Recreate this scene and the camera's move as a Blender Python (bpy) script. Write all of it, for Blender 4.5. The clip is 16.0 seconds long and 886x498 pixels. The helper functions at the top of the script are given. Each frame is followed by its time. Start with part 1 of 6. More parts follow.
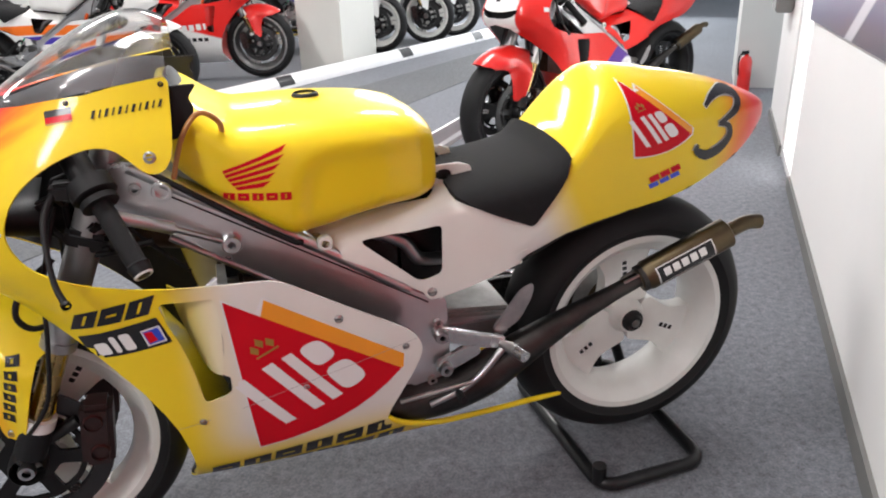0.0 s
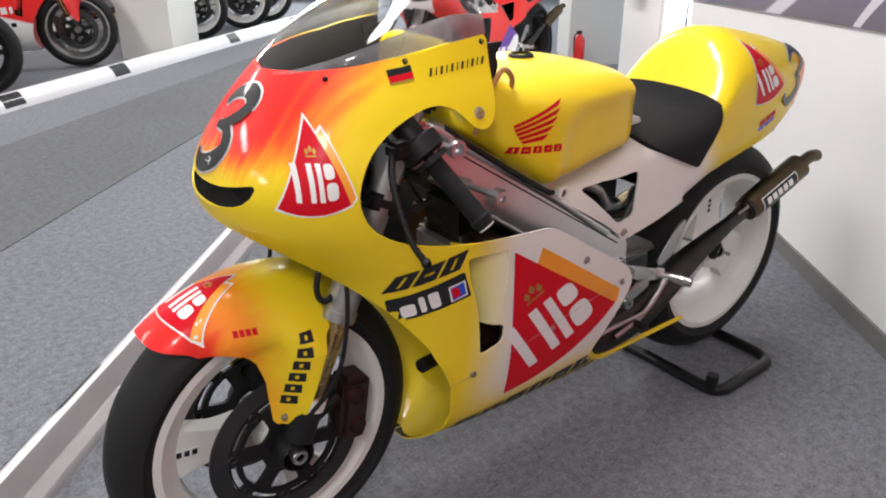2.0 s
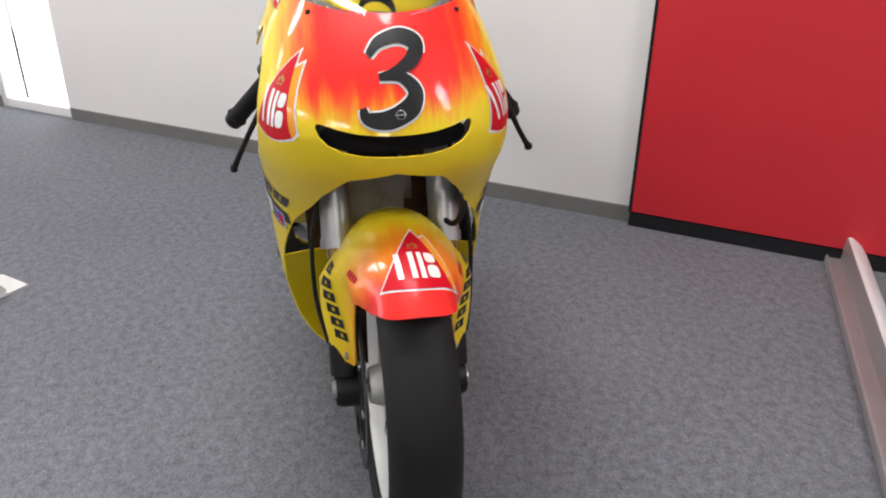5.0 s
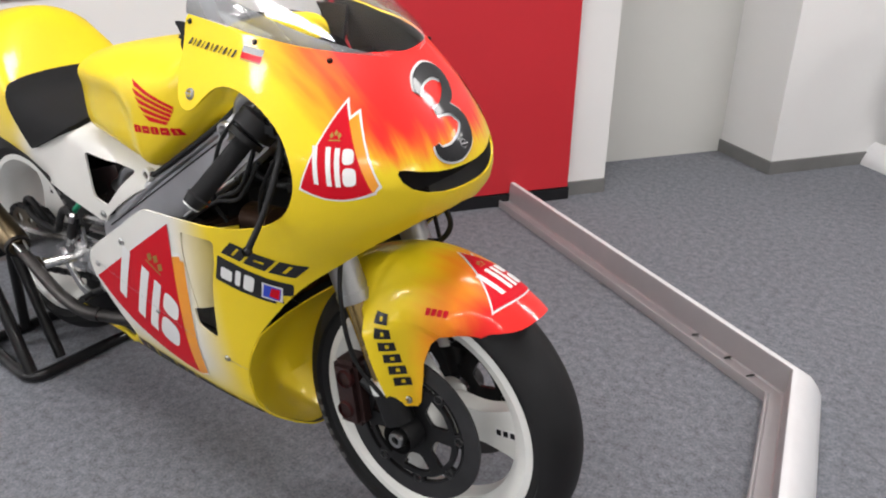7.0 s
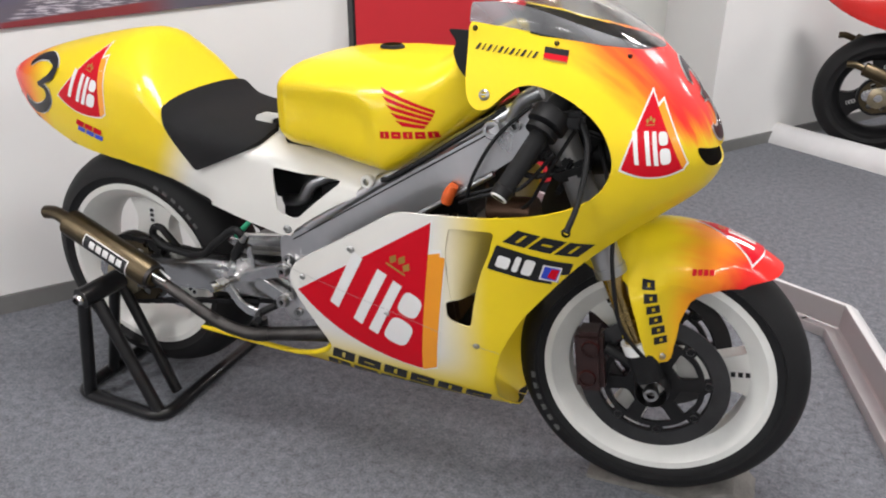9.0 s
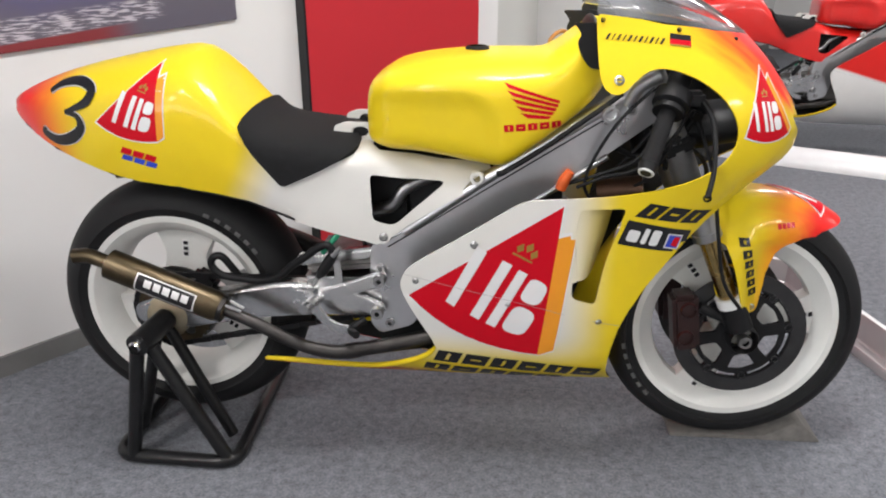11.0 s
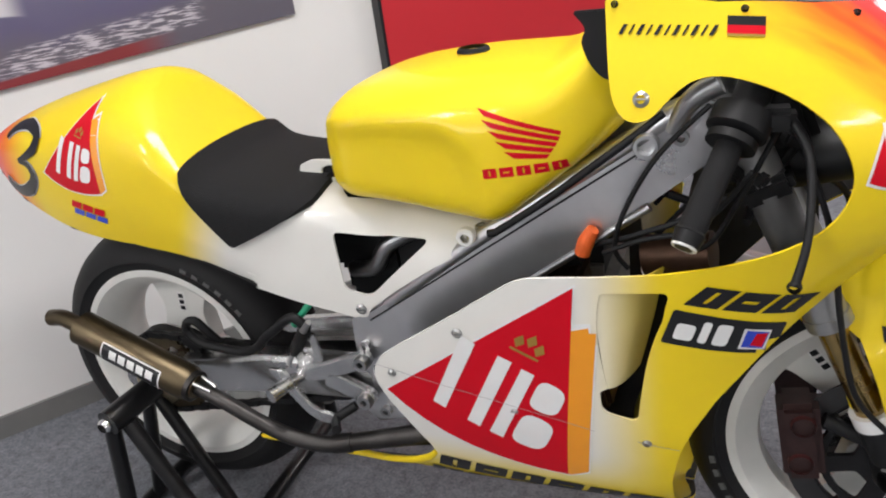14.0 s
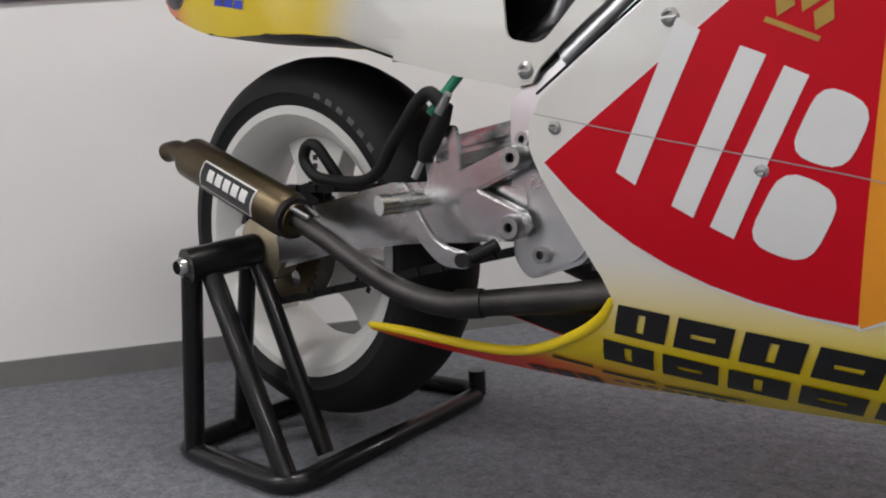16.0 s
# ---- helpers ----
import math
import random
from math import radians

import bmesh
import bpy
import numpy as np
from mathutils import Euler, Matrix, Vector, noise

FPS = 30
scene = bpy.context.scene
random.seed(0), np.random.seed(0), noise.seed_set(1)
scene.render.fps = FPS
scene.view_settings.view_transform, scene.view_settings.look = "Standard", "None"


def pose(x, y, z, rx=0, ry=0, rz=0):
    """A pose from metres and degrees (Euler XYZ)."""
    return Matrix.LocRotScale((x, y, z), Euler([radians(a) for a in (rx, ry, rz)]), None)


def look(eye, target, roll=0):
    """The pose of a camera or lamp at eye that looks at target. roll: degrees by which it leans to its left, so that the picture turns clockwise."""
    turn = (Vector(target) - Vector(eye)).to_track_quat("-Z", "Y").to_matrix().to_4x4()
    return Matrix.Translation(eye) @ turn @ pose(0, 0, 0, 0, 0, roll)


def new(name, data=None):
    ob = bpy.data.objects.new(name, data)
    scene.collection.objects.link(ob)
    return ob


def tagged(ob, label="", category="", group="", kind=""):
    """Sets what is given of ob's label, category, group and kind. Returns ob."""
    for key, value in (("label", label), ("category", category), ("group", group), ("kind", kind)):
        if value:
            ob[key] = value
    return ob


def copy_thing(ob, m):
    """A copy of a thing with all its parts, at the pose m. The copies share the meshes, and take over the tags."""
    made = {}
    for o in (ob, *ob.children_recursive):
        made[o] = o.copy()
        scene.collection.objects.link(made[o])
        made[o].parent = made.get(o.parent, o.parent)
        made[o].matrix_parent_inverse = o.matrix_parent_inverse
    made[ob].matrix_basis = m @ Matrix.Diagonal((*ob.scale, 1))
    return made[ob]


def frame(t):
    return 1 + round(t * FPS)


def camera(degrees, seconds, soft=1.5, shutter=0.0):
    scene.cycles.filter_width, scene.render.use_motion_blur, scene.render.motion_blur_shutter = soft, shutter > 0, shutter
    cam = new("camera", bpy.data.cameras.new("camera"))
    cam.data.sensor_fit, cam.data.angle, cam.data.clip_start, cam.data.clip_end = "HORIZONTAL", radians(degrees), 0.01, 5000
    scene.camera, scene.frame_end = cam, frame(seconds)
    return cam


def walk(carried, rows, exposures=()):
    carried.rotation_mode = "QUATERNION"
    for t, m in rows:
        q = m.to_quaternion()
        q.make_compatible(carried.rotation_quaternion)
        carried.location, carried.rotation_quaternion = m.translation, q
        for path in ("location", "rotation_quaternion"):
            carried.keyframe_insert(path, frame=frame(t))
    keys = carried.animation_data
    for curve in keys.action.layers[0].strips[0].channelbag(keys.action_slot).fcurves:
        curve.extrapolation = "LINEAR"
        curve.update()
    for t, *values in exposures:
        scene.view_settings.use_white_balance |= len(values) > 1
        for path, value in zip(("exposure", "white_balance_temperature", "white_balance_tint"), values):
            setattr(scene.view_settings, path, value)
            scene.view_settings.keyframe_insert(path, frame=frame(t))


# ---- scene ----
from mathutils.bvhtree import BVHTree

cam = camera(61.0, 16.0, soft=2.0)
PATH = [
    (0, (0.885, 1.431, 1.21), (0.373, -0.331, 0.416), -2.2),
    (0.5, (1.182, 1.445, 1.205), (0.59, -0.27, 0.364), 1.6),
    (1, (1.396, 1.409, 1.235), (0.572, -0.225, 0.428), 1.2),
    (1.5, (1.581, 1.292, 1.194), (0.701, -0.3, 0.363), -0.1),
    (2, (1.752, 1.136, 1.193), (0.675, -0.332, 0.364), 0.2),
    (2.5, (2.012, 0.973, 1.18), (0.75, -0.342, 0.355), 0.2),
    (3, (2.238, 0.814, 1.209), (0.797, -0.241, 0.309), 0.4),
    (3.2, (2.289, 0.758, 1.205), (0.801, -0.224, 0.299), -0.3),
    (5.3, (2.48, -0.278, 1.146), (0.788, 0.256, 0.222), -0.0),
    (5.5, (2.416, -0.364, 1.168), (0.786, 0.283, 0.207), -0.6),
    (6, (2.314, -0.518, 1.172), (0.822, 0.427, 0.234), 0.0),
    (6.5, (2.194, -0.709, 1.171), (0.966, 0.606, 0.296), 0.4),
    (7, (2.033, -0.919, 1.183), (0.953, 0.53, 0.326), 0.4),
    (7.5, (1.799, -1.07, 1.154), (0.751, 0.367, 0.24), -1.0),
    (8, (1.637, -1.158, 1.163), (0.72, 0.369, 0.255), -1.1),
    (8.5, (1.542, -1.254, 1.159), (0.803, 0.38, 0.272), 0.5),
    (9, (1.417, -1.425, 1.175), (0.734, 0.268, 0.359), 0.3),
    (9.5, (1.237, -1.553, 1.149), (0.578, 0.171, 0.379), 2.8),
    (9.7, (1.21, -1.523, 1.173), (0.597, 0.223, 0.417), 3.1),
    (11.8, (0.632, -1.702, 1.085), (0.607, 0.154, 0.341), -1.7),
    (12, (0.651, -1.669, 1.088), (0.506, 0.181, 0.342), -3.5),
    (12.5, (0.787, -1.579, 1.131), (0.371, 0.216, 0.354), -5.0),
    (13, (0.931, -1.471, 1.112), (0.402, 0.273, 0.288), -8.8),
    (13.5, (1.061, -1.276, 1.114), (0.431, 0.438, 0.298), -8.1),
    (14, (1.118, -1.095, 1.116), (0.375, 0.578, 0.309), -8.1),
    (14.5, (1.145, -0.894, 1.018), (0.228, 0.668, 0.17), -10.3),
    (15, (1.111, -0.806, 0.799), (0.132, 0.793, 0.104), -6.4),
    (15.5, (1.048, -0.825, 0.573), (-0.055, 0.794, 0.172), -4.9),
    (16, (0.996, -0.874, 0.455), (-0.261, 0.664, 0.214), -3.6),
]
EXPOSURES = [(0, 0.27), (1.0, 0.22), (2.5, 0.02), (5.5, -0.12), (7.5, 0.0), (9.0, -0.03), (12.0, 0.0), (14.5, -0.12), (15.2, -0.2), (16.0, -0.42)]
walk(cam, [(t, look(eye, target, roll)) for t, eye, target, roll in PATH], EXPOSURES)

# ---- light ----
world = bpy.data.worlds.new("world")
scene.world = world
world.use_nodes = True
world.node_tree.nodes["Background"].inputs[0].default_value = (0.75, 0.87, 1.0, 1)
world.node_tree.nodes["Background"].inputs[1].default_value = 1.0

# The room's own axes: U runs along the white wall, V points from it into the room.
ROOM = radians(54.5)
UX, UY = math.cos(ROOM), math.sin(ROOM)


def room(u, v, z=0.0):
    return Vector((UX * u + UY * v, UY * u - UX * v, z))


def room_pose(u, v, z=0.0, turn=0.0):
    return Matrix.Translation(room(u, v, z)) @ Matrix.Rotation(ROOM + radians(turn), 4, "Z")


def area_light(name, u, v, z, su, sv, watts, color, tilt=0.0):
    lamp = bpy.data.lights.new(name, "AREA")
    lamp.shape, lamp.size, lamp.size_y, lamp.energy, lamp.color = "RECTANGLE", su, sv, watts, color
    ob = new(name, lamp)
    ob.matrix_world = room_pose(u, v, z) @ Matrix.Rotation(radians(tilt), 4, "X")
    return ob


CEILING = 2.75
LAMPS = [(-5.2, 1.0), (-2.4, 1.0), (0.4, 1.0), (3.2, 1.0), (6.0, 1.0), (-5.2, 4.4), (-2.4, 4.4), (0.4, 4.4), (3.2, 4.4)]
for k, (u, v) in enumerate(LAMPS):
    area_light("ceiling_lamp_light", u, v, CEILING - 0.09, 1.25, 0.3, 45, (1.0, 0.972, 0.965))
# unseen fill light added inside the hall for daylight from the aisle's far end
day = area_light("window_light", -7.9, 3.0, 1.35, 5.0, 2.2, 205, (0.93, 0.97, 1.0))
day.matrix_world = Matrix.Translation(room(-8.9, 2.2, 1.45)) @ Matrix.Rotation(ROOM, 4, "Z") @ Matrix.Rotation(radians(90), 4, "Y") @ Matrix.Rotation(radians(180), 4, "X")
day.data.size, day.data.size_y = 2.2, 5.0


# ---- materials ----
def socket(node, name, value):
    node.inputs[name].default_value = value


def material(name, color, rough=0.5, metal=0.0, spots=0.0, scale=8.0, bump=0.0, bump_scale=120.0, coat=0.0, second=None):
    """A plain surface whose colour and gloss vary at two scales."""
    m = bpy.data.materials.new(name)
    m.use_nodes = True
    t = m.node_tree
    b = t.nodes["Principled BSDF"]
    socket(b, "Base Color", (*color, 1)), socket(b, "Roughness", rough), socket(b, "Metallic", metal)
    socket(b, "Coat Weight", coat), socket(b, "Coat Roughness", 0.06)
    if max(color) < 0.02:
        socket(b, "Specular IOR Level", 0.28)
    where = t.nodes.new("ShaderNodeTexCoord")
    if spots:
        n = t.nodes.new("ShaderNodeTexNoise")
        socket(n, "Scale", scale), socket(n, "Detail", 6.0), socket(n, "Roughness", 0.65)
        t.links.new(where.outputs["Object"], n.inputs["Vector"])
        ramp = t.nodes.new("ShaderNodeValToRGB")
        dark = second or tuple(c * (1 - spots) for c in color)
        ramp.color_ramp.elements[0].position, ramp.color_ramp.elements[1].position = 0.35, 0.68
        ramp.color_ramp.elements[0].color, ramp.color_ramp.elements[1].color = (*dark, 1), (*color, 1)
        t.links.new(n.outputs["Fac"], ramp.inputs["Fac"])
        t.links.new(ramp.outputs["Color"], b.inputs["Base Color"])
        r = t.nodes.new("ShaderNodeMapRange")
        socket(r, "To Min", max(0.02, rough - 0.08)), socket(r, "To Max", min(1.0, rough + 0.1))
        t.links.new(n.outputs["Fac"], r.inputs["Value"])
        t.links.new(r.outputs["Result"], b.inputs["Roughness"])
    if bump:
        n2 = t.nodes.new("ShaderNodeTexNoise")
        socket(n2, "Scale", bump_scale), socket(n2, "Detail", 3.0)
        t.links.new(where.outputs["Object"], n2.inputs["Vector"])
        bp = t.nodes.new("ShaderNodeBump")
        socket(bp, "Strength", bump), socket(bp, "Distance", 0.004)
        t.links.new(n2.outputs["Fac"], bp.inputs["Height"])
        t.links.new(bp.outputs["Normal"], b.inputs["Normal"])
    return m


def math_node(t, op, a, b=None, clamp=False):
    n = t.nodes.new("ShaderNodeMath")
    n.operation, n.use_clamp = op, clamp
    for k, v in enumerate((a, b)):
        if v is None:
            continue
        if isinstance(v, (int, float)):
            n.inputs[k].default_value = v
        else:
            t.links.new(v, n.inputs[k])
    return n.outputs[0]


def fade(t, value, low, high):
    """0 below low, 1 above high, smooth between; low may be above high."""
    n = t.nodes.new("ShaderNodeMapRange")
    n.interpolation_type = "SMOOTHSTEP"
    flip = low > high
    socket(n, "From Min", min(low, high)), socket(n, "From Max", max(low, high))
    socket(n, "To Min", 1.0 if flip else 0.0), socket(n, "To Max", 0.0 if flip else 1.0)
    t.links.new(value, n.inputs["Value"])
    return n.outputs["Result"]


def sprayed(name, base, layers, rough=0.45):
    """Lacquer with airbrushed fades. layers: (colour, function of the tree and x, |y|, z, noise that gives the mask)."""
    m = bpy.data.materials.new(name)
    m.use_nodes = True
    t = m.node_tree
    b = t.nodes["Principled BSDF"]
    socket(b, "Roughness", rough), socket(b, "Coat Weight", 0.42), socket(b, "Coat Roughness", 0.085), socket(b, "Specular IOR Level", 0.25)
    where = t.nodes.new("ShaderNodeTexCoord")
    split = t.nodes.new("ShaderNodeSeparateXYZ")
    t.links.new(where.outputs["Object"], split.inputs[0])
    x, y, z = split.outputs
    y = math_node(t, "ABSOLUTE", y)
    stretch = t.nodes.new("ShaderNodeMapping")
    socket(stretch, "Scale", (2.5, 26.0, 5.0))
    t.links.new(where.outputs["Object"], stretch.inputs["Vector"])
    n = t.nodes.new("ShaderNodeTexNoise")
    socket(n, "Scale", 1.6), socket(n, "Detail", 3.0)
    t.links.new(stretch.outputs["Vector"], n.inputs["Vector"])
    wob = math_node(t, "SUBTRACT", n.outputs["Fac"], 0.5)
    color = t.nodes.new("ShaderNodeRGB")
    color.outputs[0].default_value = (*base, 1)
    color = color.outputs[0]
    for rgb, mask in layers:
        mix = t.nodes.new("ShaderNodeMix")
        mix.data_type = "RGBA"
        t.links.new(mask(t, x, y, z, wob), mix.inputs["Factor"])
        t.links.new(color, mix.inputs[6])
        mix.inputs[7].default_value = (*rgb, 1)
        color = mix.outputs[2]
    # faint wear: fine speckle that dulls the gloss and the tone a little
    n2 = t.nodes.new("ShaderNodeTexNoise")
    socket(n2, "Scale", 14.0), socket(n2, "Detail", 7.0)
    t.links.new(where.outputs["Object"], n2.inputs["Vector"])
    tone = t.nodes.new("ShaderNodeMapRange")
    socket(tone, "To Min", 0.94), socket(tone, "To Max", 1.03)
    t.links.new(n2.outputs["Fac"], tone.inputs["Value"])
    shade = t.nodes.new("ShaderNodeHueSaturation")
    t.links.new(tone.outputs["Result"], shade.inputs["Value"])
    t.links.new(color, shade.inputs["Color"])
    t.links.new(shade.outputs["Color"], b.inputs["Base Color"])
    r = t.nodes.new("ShaderNodeMapRange")
    socket(r, "To Min", rough - 0.06), socket(r, "To Max", rough + 0.12)
    t.links.new(n2.outputs["Fac"], r.inputs["Value"])
    t.links.new(r.outputs["Result"], b.inputs["Roughness"])
    return m


def glass(name, tint, rough=0.02, clear=0.0):
    m = bpy.data.materials.new(name)
    m.use_nodes = True
    b = m.node_tree.nodes["Principled BSDF"]
    socket(b, "Base Color", (*tint, 1)), socket(b, "Roughness", rough)
    socket(b, "Transmission Weight", 1.0), socket(b, "IOR", 1.38 if clear else 1.3)
    return m


def smoked(name, tint):
    """Tinted sheet: lets half of the light through, with darker slanting streaks."""
    m = bpy.data.materials.new(name)
    m.use_nodes = True
    t = m.node_tree
    b = t.nodes["Principled BSDF"]
    socket(b, "Roughness", 0.12), socket(b, "Coat Weight", 0.5)
    where = t.nodes.new("ShaderNodeTexCoord")
    wave = t.nodes.new("ShaderNodeTexWave")
    wave.bands_direction = "DIAGONAL"
    socket(wave, "Scale", 3.2), socket(wave, "Distortion", 3.0), socket(wave, "Detail", 2.0)
    t.links.new(where.outputs["Object"], wave.inputs["Vector"])
    mix = t.nodes.new("ShaderNodeMix")
    mix.data_type = "RGBA"
    t.links.new(wave.outputs["Fac"], mix.inputs["Factor"])
    mix.inputs[6].default_value = (*[c * 0.6 for c in tint], 1)
    mix.inputs[7].default_value = (*[c * 1.35 for c in tint], 1)
    t.links.new(mix.outputs[2], b.inputs["Base Color"])
    socket(b, "Alpha", 0.62)
    return m


def glow(name, color, power):
    m = bpy.data.materials.new(name)
    m.use_nodes = True
    b = m.node_tree.nodes["Principled BSDF"]
    socket(b, "Base Color", (0.8, 0.8, 0.8, 1)), socket(b, "Emission Color", (*color, 1)), socket(b, "Emission Strength", power)
    return m


YELLOW, RED, ORANGE, WHITE = (0.80, 0.595, 0.011), (0.79, 0.017, 0.013), (0.82, 0.24, 0.010), (0.73, 0.72, 0.68)


def nose_amount(t, x, y, z, wob):
    g = math_node(t, "ADD", x, math_node(t, "MULTIPLY", math_node(t, "SUBTRACT", z, 0.9), 0.9))
    g = math_node(t, "SUBTRACT", g, math_node(t, "MULTIPLY", y, 0.9))
    return math_node(t, "ADD", g, math_node(t, "MULTIPLY", wob, 0.14))


def nose_low(t, x, y, z, wob, a, b):
    return fade(t, math_node(t, "ADD", z, math_node(t, "MULTIPLY", wob, 0.10)), a, b)


FAIRING_PAINT = sprayed("fairing_lacquer", YELLOW, [
    (ORANGE, lambda t, x, y, z, w: math_node(t, "MULTIPLY", fade(t, nose_amount(t, x, y, z, w), 1.03, 1.13), nose_low(t, x, y, z, w, 0.80, 0.87))),
    (RED, lambda t, x, y, z, w: math_node(t, "MULTIPLY", fade(t, nose_amount(t, x, y, z, w), 1.09, 1.20), nose_low(t, x, y, z, w, 0.80, 0.875))),
    (WHITE, lambda t, x, y, z, w: math_node(t, "MULTIPLY", math_node(t, "MULTIPLY", fade(t, x, 1.03, 0.90), fade(t, z, 0.24, 0.36)), fade(t, z, 0.74, 0.70))),
    (ORANGE, lambda t, x, y, z, w: math_node(t, "MULTIPLY", fade(t, x, 0.74, 0.50), fade(t, z, 0.225, 0.20))),
    (RED, lambda t, x, y, z, w: math_node(t, "MULTIPLY", fade(t, x, 0.64, 0.44), fade(t, z, 0.232, 0.202))),
])
TAIL_PAINT = sprayed("tail_lacquer", YELLOW, [
    (ORANGE, lambda t, x, y, z, w: fade(t, x, -0.10, -0.19)),
    (RED, lambda t, x, y, z, w: fade(t, math_node(t, "ADD", x, math_node(t, "MULTIPLY", w, 0.05)), -0.155, -0.24)),
    (WHITE, lambda t, x, y, z, w: fade(t, math_node(t, "SUBTRACT", x, math_node(t, "MULTIPLY", math_node(t, "SUBTRACT", z, 0.66), 0.5)), 0.20, 0.33)),
])
TANK_PAINT = sprayed("tank_lacquer", YELLOW, [])
FENDER_PAINT = sprayed("fender_lacquer", YELLOW, [
    (ORANGE, lambda t, x, y, z, w: fade(t, math_node(t, "ADD", x, math_node(t, "MULTIPLY", w, 0.08)), 1.312, 1.405)),
    (RED, lambda t, x, y, z, w: fade(t, math_node(t, "ADD", x, math_node(t, "MULTIPLY", w, 0.12)), 1.40, 1.48)),
])
RUBBER = material("tyre_rubber", (0.012, 0.012, 0.013), 0.62, spots=0.35, scale=9, bump=0.08, bump_scale=260)
WHEEL_WHITE = material("white_wheel_lacquer", (0.73, 0.73, 0.70), 0.38, spots=0.07, scale=14, coat=0.2)
DISC_STEEL = material("dark_disc_steel", (0.045, 0.045, 0.047), 0.42, 0.5, spots=0.3, scale=18)
BLACK_METAL = material("black_anodised_metal", (0.009, 0.009, 0.010), 0.48, 0.0, spots=0.4, scale=30)
BLACK_PLASTIC = material("black_plastic", (0.008, 0.008, 0.009), 0.55, spots=0.3, scale=20)
STAND_BLACK = material("black_stand_enamel", (0.010, 0.010, 0.011), 0.3, spots=0.4, scale=25, coat=0.2)
SEAT_FOAM = material("black_seat_foam", (0.013, 0.013, 0.014), 0.92, bump=0.5, bump_scale=420, spots=0.3, scale=60)
ALLOY = material("brushed_alloy", (0.50, 0.50, 0.51), 0.33, 1.0, spots=0.35, scale=11, bump=0.05, bump_scale=300)
ALLOY_BRIGHT = material("polished_alloy", (0.74, 0.74, 0.74), 0.24, 1.0, spots=0.25, scale=9, bump=0.03, bump_scale=300)
FRAME_ALLOY = material("dull_frame_alloy", (0.70, 0.70, 0.71), 0.29, 0.95, spots=0.16, scale=6, bump=0.03, bump_scale=200)
ALLOY_DARK = material("dull_cast_alloy", (0.36, 0.35, 0.34), 0.5, 0.9, spots=0.4, scale=16, bump=0.12, bump_scale=180)
STEEL = material("raw_steel", (0.50, 0.50, 0.50), 0.32, 1.0, spots=0.3, scale=20)
CHROME = material("bright_steel", (0.75, 0.75, 0.75), 0.18, 1.0, spots=0.15, scale=30)
PIPE = material("heat_tinted_pipe", (0.085, 0.08, 0.078), 0.45, 1.0, spots=0.5, scale=9)
SILENCER = material("titanium_silencer", (0.135, 0.105, 0.065), 0.36, 1.0, spots=0.35, scale=12)
GOLD = material("gold_fork_slider", (0.48, 0.34, 0.14), 0.25, 1.0, spots=0.2, scale=18)
FORK_GREY = material("grey_fork_tube", (0.42, 0.42, 0.42), 0.35, 0.8, spots=0.2, scale=15)
DECAL_RED = material("red_sticker", (0.56, 0.003, 0.014), 0.45, coat=0.05, spots=0.06, scale=20)
socket(DECAL_RED.node_tree.nodes["Principled BSDF"], "Specular IOR Level", 0.15)
DECAL_WHITE = material("white_sticker", (0.76, 0.76, 0.75), 0.35, coat=0.4, spots=0.04, scale=20)
DECAL_ORANGE = material("orange_sticker", (0.85, 0.32, 0.012), 0.35, coat=0.4, spots=0.05, scale=20)
DECAL_BLACK = material("black_sticker", (0.010, 0.010, 0.012), 0.4, coat=0.3, spots=0.2, scale=20)
DECAL_BLUE = material("blue_sticker", (0.02, 0.06, 0.55), 0.4, coat=0.3, spots=0.1, scale=20)
DECAL_GOLD = material("gold_sticker", (0.42, 0.26, 0.05), 0.4, 0.4, spots=0.2, scale=30)
RED_PLASTIC = material("red_lacquer", (0.70, 0.018, 0.014), 0.3, coat=0.6, spots=0.06, scale=10)
CARBON = material("copper_radiator", (0.085, 0.045, 0.028), 0.45, 0.8, spots=0.4, scale=40)
ORANGE_RUBBER = material("orange_plug", (0.80, 0.13, 0.02), 0.6, spots=0.2, scale=40)
GREEN_HOSE = material("green_hose", (0.02, 0.30, 0.16), 0.45, spots=0.2, scale=40)
BROWN_HOSE = material("amber_breather_hose", (0.45, 0.20, 0.05), 0.3, coat=0.4, spots=0.2, scale=40)
SCREEN_CLEAR = glass("clear_screen", (0.985, 0.99, 0.99), clear=1.0)
SCREEN_SMOKE = smoked("smoked_screen", (0.20, 0.205, 0.215))

DECAL_TYRE = material("grey_tyre_lettering", (0.12, 0.12, 0.12), 0.6, spots=0.3, scale=60)
DECAL_RED_FADED = material("faded_red_print", (0.40, 0.10, 0.10), 0.5, spots=0.6, scale=60, second=(0.7, 0.66, 0.66))
TEXT_GREY = material("grey_printed_label", (0.55, 0.56, 0.57), 0.5, spots=0.4, scale=90, second=(0.25, 0.25, 0.26))
LINER = material("dark_grey_resin", (0.030, 0.030, 0.031), 0.7, spots=0.4, scale=14)
CALIPER = material("red_brown_caliper", (0.040, 0.018, 0.017), 0.4, 0.3, spots=0.4, scale=30)
RED_DULL = material("dull_red_caliper_cap", (0.06, 0.012, 0.012), 0.45, 0.2, spots=0.3, scale=40)
RUBBER_GRIP = material("grip_rubber", (0.009, 0.009, 0.010), 0.75, bump=0.6, bump_scale=700, spots=0.2, scale=50)
OLIVE_HUB = material("olive_hub_metal", (0.20, 0.19, 0.13), 0.4, 0.6, spots=0.3, scale=24)
